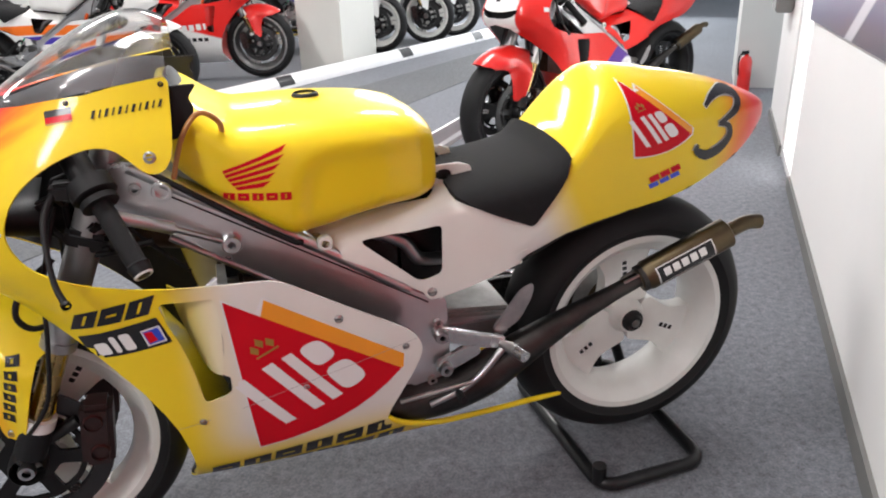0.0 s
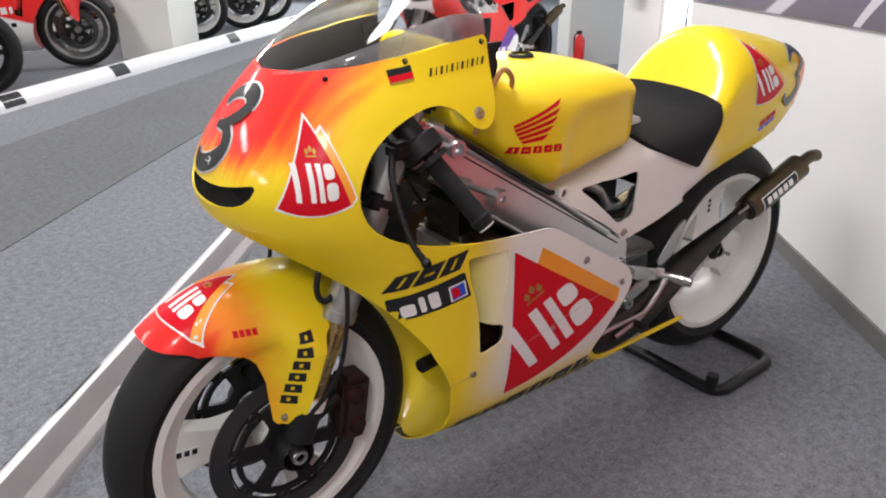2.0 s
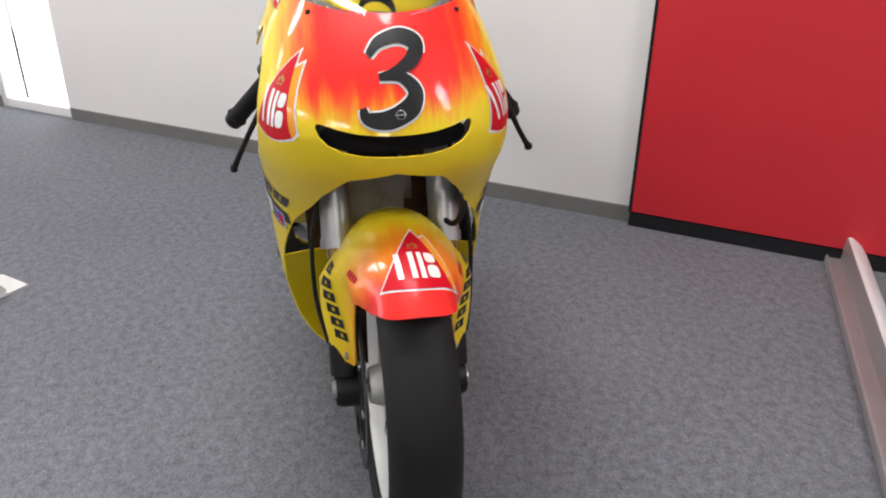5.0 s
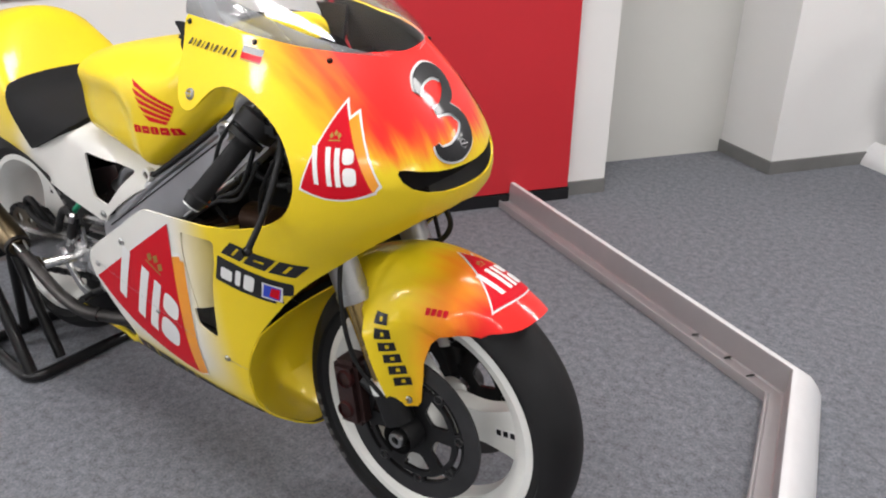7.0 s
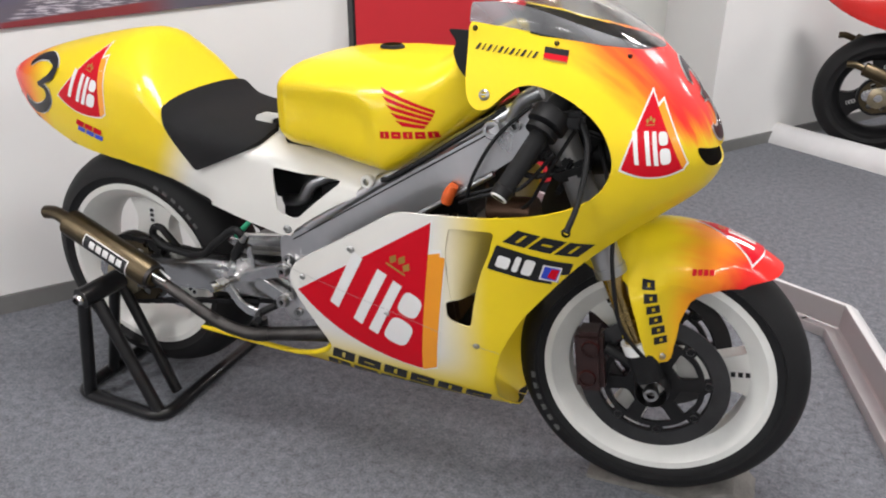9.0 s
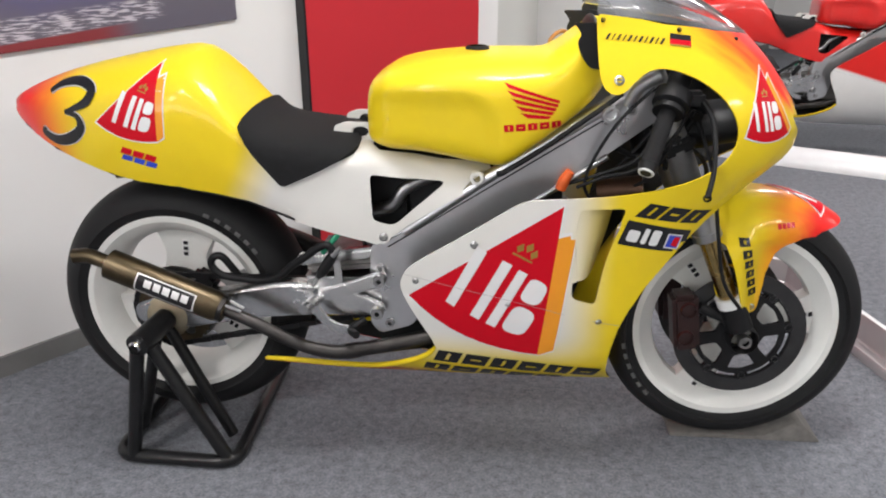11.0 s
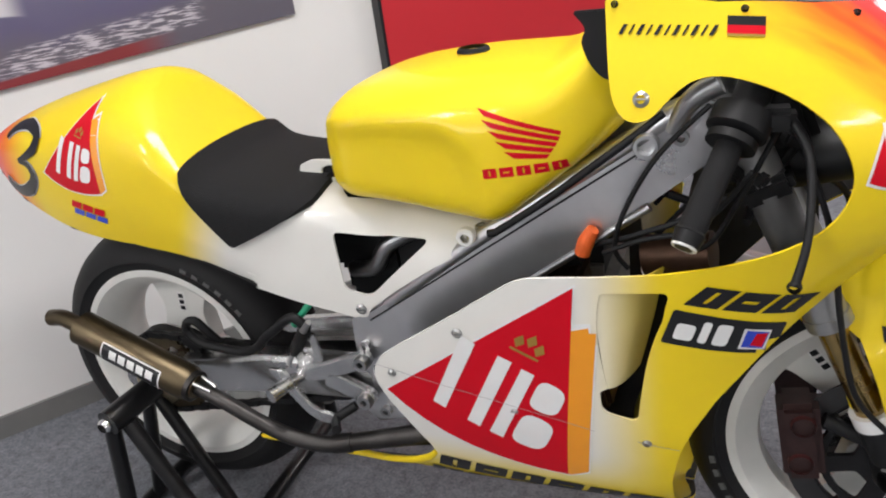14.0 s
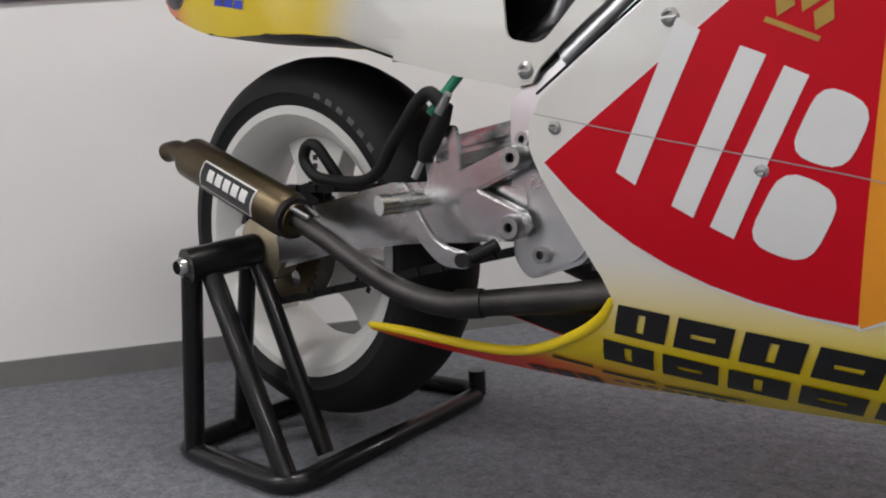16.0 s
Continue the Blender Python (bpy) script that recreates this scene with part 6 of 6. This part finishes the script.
# the bars are turned a little to the left
LEAN = Vector((-0.407, 0, 0.914))
PIVOT = Vector((1.30, 0, 0.303))
STEER = Matrix.Translation((0, 0.005, 0)) @ Matrix.Translation(PIVOT) @ Matrix.Rotation(radians(2.0), 4, LEAN) @ Matrix.Translation(-PIVOT)
for ob in bike.children:
    if ob.name.split(".")[0] in ("front_wheel", "brake_caliper", "caliper_bracket", "fork_tube", "fork_clamp", "front_axle", "front_fender", "handlebar", "brake_hose") and (ob.name.split(".")[0] != "brake_hose" or max(v.co.x for v in ob.data.vertices) > 0.9):
        ob.matrix_basis = STEER


# ---- paddock stand and wheel chock ----
stand = tagged(empty("paddock_stand", pose(0, 0, 0)), "black tubular single-sided paddock stand under the rear wheel", "stand")
pin_top = Vector((0.010, -0.250, 0.320))
base = [(-0.098, -0.242, 0.016), (0.190, -0.252, 0.016), (0.178, 0.228, 0.016), (-0.090, 0.218, 0.016)]


def hoop(points, r, radius=0.05, steps=6):
    """A closed pipe with rounded corners."""
    pts = [Vector(p) for p in points]
    out = []
    n = len(pts)
    for k in range(n):
        p, a, b = pts[k], pts[k - 1], pts[(k + 1) % n]
        p0, p2 = p + (a - p).normalized() * radius, p + (b - p).normalized() * radius
        out += [p0 * (1 - t) ** 2 + p * 2 * t * (1 - t) + p2 * t * t for t in [j / steps for j in range(steps + 1)]]
    return tube(out, r, 12, closed=True, rounded=False)


part("base_frame", hoop(base, 0.016), STAND_BLACK, stand)
rod("upright", (-0.055, -0.243, 0.020), pin_top + Vector((-0.012, 0, -0.02)), 0.016, STAND_BLACK, stand)
rod("upright", (0.168, -0.240, 0.022), pin_top + Vector((0.012, 0.02, -0.02)), 0.016, STAND_BLACK, stand)
rod("brace", (0.150, -0.150, 0.022), pin_top + Vector((0.012, 0.10, 0.0)), 0.014, STAND_BLACK, stand)
rod("brace", (-0.085, -0.130, 0.022), pin_top + Vector((-0.006, 0.10, 0.0)), 0.014, STAND_BLACK, stand)
part("head", tube([pin_top + Vector((-0.004, -0.012, 0)), (AXLE_R.x, -0.150, AXLE_R.z)], 0.026, 20), STAND_BLACK, stand)
part("pin_cap", lathe([(0, -0.016), (0.010, -0.016), (0.014, -0.010), (0.014, 0)], 18, tuple(pin_top + Vector((-0.004, -0.012, 0)))), CHROME, stand, "bright pin end")
part("handle_stub", tube([(0.176, 0.205, 0.016), (0.176, 0.205, 0.062)], 0.016, 14), STAND_BLACK, stand)

chock = tagged(part("wheel_chock", plate([[(1.575, 0.0), (1.525, 0.050), (1.508, 0.050), (1.44, 0.012), (1.215, 0.010), (1.215, 0.0)]], -0.045, 0.098, 0.002), CHOCK_WOOD, None), "grey wooden wheel chock under the front tyre", "chock")

# ---- the room ----
def slab(name, u0, v0, u1, v1, z0, z1, mat, label="", kind="structure", category=""):
    bm = bmesh.new()
    lo = [bm.verts.new(room(u, v, z0)) for u, v in ((u0, v0), (u1, v0), (u1, v1), (u0, v1))]
    hi = [bm.verts.new(room(u, v, z1)) for u, v in ((u0, v0), (u1, v0), (u1, v1), (u0, v1))]
    bm.faces.new(lo), bm.faces.new(hi)
    for k in range(4):
        bm.faces.new((lo[k], lo[(k + 1) % 4], hi[(k + 1) % 4], hi[k]))
    return tagged(part(name, bm, mat, None, label, smooth=False), kind=kind, category=category)


WALL_V = -0.554
floor = slab("floor", -13, -2.2, 9, 9, -0.10, 0.0, CARPET, "blue-grey speckled office carpet")
slab("ceiling", -13, -2.2, 9, 9, CEILING, CEILING + 0.1, CEILING_WHITE, "white suspended ceiling")
slab("wall_a", -2.04, WALL_V - 0.15, 2.05, WALL_V, 0, CEILING, WALL_WHITE, "white painted wall")
slab("wall_b", -3.48, WALL_V - 0.15, -2.58, WALL_V, 0, CEILING, WALL_WHITE, "white painted wall")
slab("wall_recess", 1.90, -1.0, 2.915, -0.90, 0, CEILING, DOOR_GREY, "pale grey lift door in a recess")
slab("wall_recess_side", 1.90, -0.90, 2.05, WALL_V - 0.15, 0, CEILING, WALL_WHITE, "white wall return")
slab("pillar", 2.905, -1.5, 4.90, -0.527, 0, CEILING, WALL_WHITE, "white painted pillar")
slab("wall_c", 4.90, -1.65, 9, -1.5, 0, CEILING, WALL_WHITE, "white painted wall")
slab("wall_d", 8.9, -1.5, 9.0, 9, 0, CEILING, WALL_WHITE, "white painted wall")
slab("wall_e", -13, 8.9, 9, 9.0, 0, CEILING, WALL_WHITE, "white painted wall")
slab("wall_f", -13, -2.2, -12.9, 9, 0, CEILING, WALL_GREY, "grey painted end wall")
slab("pillar_grey", -5.0, -1.3, -4.4, -0.35, 0, CEILING, WALL_GREY, "grey concrete pillar")
slab("pillar_aisle", -5.37, 2.98, -4.62, 3.42, 0, CEILING, WALL_CREAM, "cream painted pillar")
slab("wall_back", -6.0, 6.6, 9, 6.75, 0, CEILING, WALL_GREY, "grey back wall behind the display")
# the tall window beside the pillar
win = tagged(empty("window_1", room_pose(-2.31, WALL_V - 0.035)), "tall bright window in the white wall", "window", kind="structure")


def local(name, size, at, mat, parent, bevel=0.0, label=""):
    ob = part(name, box(size, at, bevel), mat, parent, label)
    return ob


for x in (-0.255, 0.255):
    local("window_frame", (0.03, 0.06, CEILING), (x, 0, CEILING / 2), FRAME_WHITE, win, 0.004)
local("window_sill", (0.48, 0.06, 0.05), (0, 0, 0.025), FRAME_WHITE, win, 0.004)
pane = local("pane", (0.48, 0.006, CEILING - 0.06), (0, 0.012, CEILING / 2 + 0.025), PANE, win)
pane.visible_shadow = False
slab("backdrop", -2.58, -0.75, -2.04, -0.72, 0.0, 2.75, DAYLIGHT, "bright daylight outside the window")
# skirting boards
for k, (u0, v0, u1, v1) in enumerate(((-2.04, WALL_V, 0.87, WALL_V + 0.012), (1.87, WALL_V, 2.05, WALL_V + 0.012), (2.893, -0.527, 4.90, -0.515), (2.893, -0.90, 2.905, -0.527), (-3.48, WALL_V, -2.58, WALL_V + 0.012), (4.90, -1.5, 8.9, -1.488))):
    slab("baseboard_%d" % (k + 1), u0, v0, u1, v1, 0, 0.06, SKIRTING, "dark grey skirting strip")
# the red board against the wall
board = tagged(empty("display_board", room_pose(1.368, WALL_V + 0.022)), "large red display board with black edge and plinth", "board")
local("panel", (0.975, 0.036, 2.1), (0, 0, 0.055 + 1.05), BOARD_RED, board, 0.002)
local("edge_strip", (0.010, 0.040, 2.1), (-0.4925, 0, 1.105), DECAL_BLACK, board)
local("plinth", (0.985, 0.044, 0.052), (0, 0, 0.026), DECAL_BLACK, board, 0.002)
# poster on the wall
poster = tagged(empty("poster", room_pose(-0.70, WALL_V + 0.008, 0.0)), "large dark racing photograph print on the wall", "poster")
pm = bmesh.new()
vs = [pm.verts.new(p) for p in ((-1.40, 0, 0.765), (1.32, 0, 0.915), (1.32, 0, 1.9), (-1.38, 0, 1.9))]
pm.faces.new(vs)
thick(part("print_sheet", pm, POSTER, poster), 0.006, 0)

# ceiling lamps
lamp0 = None
for u, v in LAMPS:
    if lamp0 is None:
        lamp0 = tagged(empty("ceiling_lamp", room_pose(u, v, CEILING)), "white fluorescent ceiling lamp", "lamp", "ceiling lamps")
        local("housing", (1.3, 0.34, 0.06), (0, 0, -0.03), FRAME_WHITE, lamp0, 0.006)
        local("diffuser", (1.25, 0.30, 0.012), (0, 0, -0.066), LAMP_GLOW, lamp0)
    else:
        copy_thing(lamp0, room_pose(u, v, CEILING))


# barrier sills round the displays
def sill(points, inner=1, label="white metal display barrier sill", stickers=()):
    """A low hollow profile along a line of floor points; the rounded face looks away from inner."""
    prof = [(0.064, 0.0), (0.064, 0.026), (0.062, 0.029), (0.057, 0.029), (0.055, 0.026), (0.053, 0.021), (0.022, 0.021), (0.018, 0.025), (0.015, 0.094), (0.012, 0.100), (0.004, 0.102), (-0.006, 0.099), (-0.032, 0.080), (-0.054, 0.050), (-0.068, 0.022), (-0.072, 0.0)]
    top = tagged(empty("barrier_sill"), label, "barrier")
    pts = [Vector((*p, 0)) for p in points]
    for k in range(len(pts) - 1):
        a, b = pts[k], pts[k + 1]
        d = (b - a).normalized()
        bm = bmesh.new()
        rings = []
        for p, other in ((a, pts[k - 1] if k else None), (b, pts[k + 2] if k + 2 < len(pts) else None)):
            n = Vector((-d.y, d.x, 0)) * inner
            # mitre towards the next length
            m = n
            if other is not None:
                d2 = (p - other).normalized() if p is a else (other - p).normalized()
                n2 = Vector((-d2.y, d2.x, 0)) * inner
                m = (n + n2).normalized()
                m = m / m.dot(n)
            rings.append([bm.verts.new(p + m * h + Vector((0, 0, z))) for h, z in prof])
        for j in range(len(prof) - 1):
            bm.faces.new((rings[0][j], rings[0][j + 1], rings[1][j + 1], rings[1][j]))
        bm.faces.new(rings[0]), bm.faces.new(rings[1])
        ob = part("sill_length", bm, SILL, top)
        ob.data.materials.append(SILL_OUTER)
        for face in list(ob.data.polygons)[9:len(prof) - 1]:
            face.material_index = 1
    return top


def on_sill(parent, a, b, start, length, mat, inner=1, drop=0.0, high=0.075, name="sill_label"):
    """A flat label on the rounded face."""
    a, b = Vector((*a, 0)), Vector((*b, 0))
    d = (b - a).normalized()
    n = Vector((-d.y, d.x, 0)) * inner
    bm = bmesh.new()
    prof = [(-0.010, 0.0975), (-0.0335, 0.0805), (-0.0555, 0.0505), (-0.0695, 0.0225)]
    k0, k1 = (0, 4) if high > 0.06 else (1, 3)
    rows_ = [[bm.verts.new(a + d * (start + s * length) + n * h + Vector((0, 0, z + 0.001))) for h, z in prof[k0:k1]] for s in (0, 1)]
    for j in range(k1 - k0 - 1):
        bm.faces.new((rows_[0][j], rows_[0][j + 1], rows_[1][j + 1], rows_[1][j]))
    return part(name, bm, mat, parent)


corner_a, corner_b = (1.805, 0.892), (2.005, -0.146)
far_l = (-3.70, -6.49)
first = sill([(0.468, 1.630), corner_a, corner_b, far_l], -1)
for s, ln, mt, hi in ((0.60, 0.19, DECAL_BLACK, 0.08), (0.36, 0.16, TEXT_GREY, 0.04), (1.13, 0.13, DECAL_RED_FADED, 0.04), (2.10, 0.16, DECAL_BLACK, 0.08), (2.75, 0.10, DECAL_RED_FADED, 0.04), (3.48, 0.15, DECAL_BLACK, 0.08)):
    on_sill(first, corner_b, far_l, s, ln, mt, -1, high=hi)
for s in (1.20, 1.33, 1.42):
    d_ = (Vector((*corner_a, 0)) - Vector((0.468, 1.630, 0))).normalized()
    side_ = Vector((d_.y, -d_.x, 0))
    at_ = Vector((0.468, 1.630, 0)) + d_ * s + side_ * (0.026 if s < 1.35 else 0.036)
    part("clip", box((0.034, 0.006, 0.006), m=Matrix.Translation(at_ + Vector((0, 0, 0.024))) @ Matrix.Rotation(math.atan2(d_.y, d_.x) + s, 4, "Z"), bevel=0.003), SKIRTING, first)
e0, e1 = (3.20, -2.86), (-4.15, -8.33)
second = sill([e0, e1], 1)
for s in (0.98, 2.43, 3.46, 5.05, 6.3):
    on_sill(second, e0, e1, s, 0.17, DECAL_BLACK, 1)
sill([(1.60, 3.16), (2.20, 2.70), (3.4, 2.05)], 1)
# a thin rail and a framed print on the wall past the recess
rail = tagged(empty("wall_rail", room_pose(3.27, -0.527 + 0.006, 0.905)), "thin grey hanging rail on the white wall", "rail")
part("strip", box((0.70, 0.010, 0.014), (0, 0, 0), 0.002), SKIRTING, rail)
picture = tagged(empty("wall_print", room_pose(4.10, -0.527 + 0.012, 0.85)), "pale purple print in a dark frame on the wall", "poster")
part("print_sheet", box((0.86, 0.008, 0.75), (0, 0, 0.40)), PURPLE_PRINT, picture)
part("lower_frame", box((0.90, 0.020, 0.030), (0, 0, 0.012), 0.003), SKIRTING, picture)
part("upper_frame", box((0.90, 0.020, 0.030), (0, 0, 0.79), 0.003), SKIRTING, picture)
# darker carpet strip along the aisle
strip = bmesh.new()
low = [strip.verts.new((x, y, z)) for z in (0.0, 0.004) for x, y in ((3.0, -0.54), (3.0, -2.15), (-4.5, -8.08), (-4.5, -7.86))]
for quad in ((0, 1, 2, 3), (4, 5, 6, 7), (0, 1, 5, 4), (1, 2, 6, 5), (2, 3, 7, 6), (3, 0, 4, 7)):
    strip.faces.new([low[k] for k in quad])
tagged(part("carpet_strip", strip, CARPET_DARK, None, "darker grey carpet strip", smooth=False), kind="structure")

# small cards and signs on the floor
card = tagged(part("info_card", join(plate([[(-0.08, 0.0), (0.08, 0.0), (0.085, 0.02), (0.02, 0.10), (-0.03, 0.10)]], -0.06, 0.06, 0.002), box((0.10, 0.13, 0.006), (0.10, 0, 0.003))), CARD_WHITE, None), "white folded information card on the carpet", "sign")
card.matrix_world = pose(0.31, -1.17, 0, 0, 0, 140)
card2 = tagged(part("info_card", plate([[(-0.03, 0.0), (0.03, 0.0), (0.0, 0.05)]], -0.025, 0.025, 0.001), CARD_WHITE, None), "small folded white card on the carpet", "sign")
card2.matrix_world = pose(-0.10, -1.83, 0, 0, 0, 40)
ext = tagged(empty("fire_extinguisher"), "red fire extinguisher standing by the pillar", "extinguisher")
part("cylinder", lathe([(0, 0), (0.075, 0), (0.08, 0.01), (0.08, 0.38), (0.06, 0.44), (0.025, 0.46), (0.025, 0.48)], 28, axis="z"), RED_PLASTIC, ext)
part("valve", box((0.10, 0.03, 0.05), (0.02, 0, 0.50), 0.008), BLACK_METAL, ext)
part("hose", tube([(0.05, 0, 0.50), (0.11, 0, 0.44), (0.10, 0, 0.22)], 0.010, 10), BLACK_PLASTIC, ext)
ext.matrix_world = Matrix.Translation((-2.80, -3.22, 0)) @ Matrix.Scale(0.56, 4)


# ---- other motorcycles in the room ----
SKIP = {"white_bar", "gold_mark", "sticker_edge", "orange_sticker", "red_sticker", "race_number", "black_bar", "red_bar", "blue_bar", "name_bar", "flag_stripe", "mark", "black_plate_sticker", "thin_bar", "tyre_mark", "screw", "maker_plate", "plate_bar", "connector", "wiring", "weld_line"}


def sister(m, label, swap, without=()):
    """Another racing motorcycle of the same build in other colours."""
    top = tagged(empty("racing_motorcycle", m), label, "motorcycle")
    made = {bike: top}
    for o in bike.children_recursive:
        kind_ = o.name.split(".")[0]
        if kind_ in SKIP or kind_ in without or o.parent not in made:
            continue
        c = o.copy()
        scene.collection.objects.link(c)
        c.parent = made[o.parent]
        made[o] = c
        mat = swap.get(kind_) or (swap.get("front_fender") if kind_ in ("wheel_scoop", "rear_guard") else None)
        if mat:
            c.material_slots[0].link = "OBJECT"
            c.material_slots[0].material = mat
        if "label" in c:
            del c["label"]
    return top, {o.name.split(".")[0]: c for o, c in made.items()}


PAINT_RED = sprayed("red_white_blue_lacquer", (0.70, 0.016, 0.012), [
    ((0.80, 0.80, 0.78), lambda t, x, y, z, w: math_node(t, "MULTIPLY", fade(t, x, 1.325, 1.345), fade(t, y, 0.12, 0.11))),
    ((0.10, 0.03, 0.28), lambda t, x, y, z, w: math_node(t, "MULTIPLY", fade(t, math_node(t, "ADD", x, z), 1.30, 1.28), fade(t, z, 0.62, 0.60))),
    ((0.80, 0.80, 0.78), lambda t, x, y, z, w: math_node(t, "MULTIPLY", fade(t, math_node(t, "ADD", x, z), 1.16, 1.14), fade(t, z, 0.52, 0.50)))])
PAINT_RED_TAIL = sprayed("red_tail_lacquer", (0.78, 0.77, 0.75), [((0.70, 0.016, 0.012), lambda t, x, y, z, w: fade(t, z, 0.80, 0.79))])
PAINT_STRIPE = sprayed("white_striped_lacquer", (0.80, 0.80, 0.78), [
    ((0.80, 0.16, 0.012), lambda t, x, y, z, w: math_node(t, "MULTIPLY", fade(t, z, 0.56, 0.57), fade(t, z, 0.64, 0.63))),
    ((0.06, 0.04, 0.35), lambda t, x, y, z, w: math_node(t, "MULTIPLY", fade(t, z, 0.50, 0.51), fade(t, z, 0.56, 0.55)))])
PAINT_SCARLET = sprayed("scarlet_white_lacquer", (0.74, 0.018, 0.014), [((0.80, 0.80, 0.78), lambda t, x, y, z, w: fade(t, math_node(t, "ADD", z, math_node(t, "MULTIPLY", x, 0.3)), 0.70, 0.68))])
red_bike, kit = sister(pose(-1.774, -2.721, 0, 0, 0, 22), "red racing motorcycle with white and purple panels", {"fairing": PAINT_RED, "tail_unit": PAINT_RED_TAIL, "fuel_tank": RED_PLASTIC, "front_fender": RED_PLASTIC, "front_wheel": BLACK_METAL, "rear_wheel": BLACK_METAL, "spoke": BLACK_METAL, "hub": BLACK_METAL, "duct_ramp": BLACK_PLASTIC})
tagged(red_bike, group="racing motorcycles")
tagged(bike, group="racing motorcycles")
one_to = lambda u, v: ((1.9, u, v), (-1, 0, 0))  # noqa: E731
stick("race_number", [rect(-0.014, 0.845, 0.014, 0.935)], one_to, FAIR, DECAL_BLACK, kit["fairing"], 0.0026, 0.02, "black figure 1")
for side in (1, -1):
    bars_row("white_bar", kit["fairing"], FAIR, from_side(side), (0.95, 0.42), (0.66, 0.40), 0.05, 4, DECAL_WHITE, 0.3)
    bars_row("white_bar", kit["fairing"], FAIR, from_side(side), (1.26, 0.80), (1.16, 0.79), 0.02, 3, DECAL_WHITE, 0.2)
other, kit2 = sister(pose(2.556, -5.145, 0, 0, 0, 165), "white racing motorcycle with orange and purple stripes", {"fairing": PAINT_STRIPE, "tail_unit": PAINT_STRIPE, "fuel_tank": PAINT_STRIPE, "front_fender": DECAL_WHITE, "front_wheel": BLACK_METAL, "rear_wheel": BLACK_METAL, "spoke": BLACK_METAL, "hub": BLACK_METAL, "duct_ramp": DECAL_WHITE})
tagged(other, group="racing motorcycles")
other3, kit3 = sister(pose(1.736, -5.895, 0, 0, 0, 165), "red and white racing motorcycle", {"fairing": PAINT_SCARLET, "tail_unit": PAINT_SCARLET, "fuel_tank": RED_PLASTIC, "front_fender": RED_PLASTIC, "front_wheel": STEEL, "rear_wheel": STEEL, "spoke": STEEL, "hub": STEEL, "duct_ramp": RED_PLASTIC})
tagged(other3, group="racing motorcycles")
for kk in (kit2, kit3):
    bars_row("red_bar" if kk is kit2 else "white_bar", kk["fairing"], FAIR, from_side(-1), (0.66, 0.44), (0.96, 0.46), 0.05, 5, DECAL_RED if kk is kit2 else DECAL_WHITE, 0.3)
    bars_row("black_bar", kk["fairing"], FAIR, from_side(-1), (0.64, 0.36), (0.94, 0.36), 0.03, 6, DECAL_BLACK, 0.3)
for p, paint in ((pose(0.36, -7.03, 0, 0, 0, 150), PAINT_STRIPE), (pose(-0.27, -7.42, 0, 0, 0, 150), PAINT_STRIPE), (pose(-0.70, -7.80, 0, 0, 0, 150), PAINT_SCARLET)):
    far, _ = sister(p, "white-wheeled racing motorcycle far down the aisle", {"fairing": paint, "tail_unit": paint, "fuel_tank": paint, "front_fender": DECAL_WHITE})
    tagged(far, group="racing motorcycles")
last, kit5 = sister(Matrix.Translation((2.02, 3.04, 0)) @ Matrix.Rotation(radians(-4), 4, "Z"), "red and white racing motorcycle with black wheels behind a barrier", {"fairing": PAINT_SCARLET, "tail_unit": RED_PLASTIC, "fuel_tank": RED_PLASTIC, "front_fender": DECAL_WHITE, "front_wheel": BLACK_METAL, "rear_wheel": BLACK_METAL, "spoke": BLACK_METAL, "hub": OLIVE_HUB}, ())
tagged(last, group="racing motorcycles")

for side in (1, -1):
    stick("number_field", [[(-0.05 + 0.16 * math.cos(math.tau * k / 24), 0.825 + 0.055 * math.sin(math.tau * k / 24)) for k in range(24)]], from_side(side), TAIL, DECAL_WHITE, kit5["tail_unit"], 0.002, 0.02, "white oval number field")
    stick("number_field", [round_poly([(-0.075, 0.83), (0.075, 0.83), (0.09, 0.95), (-0.09, 0.95)], 0.01)], front, FAIR, DECAL_WHITE, kit["fairing"], 0.0012, 0.01, "white number field") if side > 0 else None
# strips of white tape across the far carpet
tape = tagged(empty("floor_tape", pose(-1.72, -4.25, 0, 0, 0, 98)), "white adhesive tape strip on the carpet", "tape")
part("strip", box((0.85, 0.03, 0.003), (0, 0, 0.0015)), CARD_WHITE, tape)
# dark box high on the wall beside the window
meter = tagged(empty("wall_box", room_pose(-3.05, WALL_V + 0.05, 0.70)), "dark grey electrical box on the wall", "box")
part("case", box((0.26, 0.09, 0.20), (0, 0, 0.1), 0.008), SKIRTING, meter)
part("door", box((0.22, 0.012, 0.16), (0, 0.05, 0.1), 0.003), SKIRTING, meter)
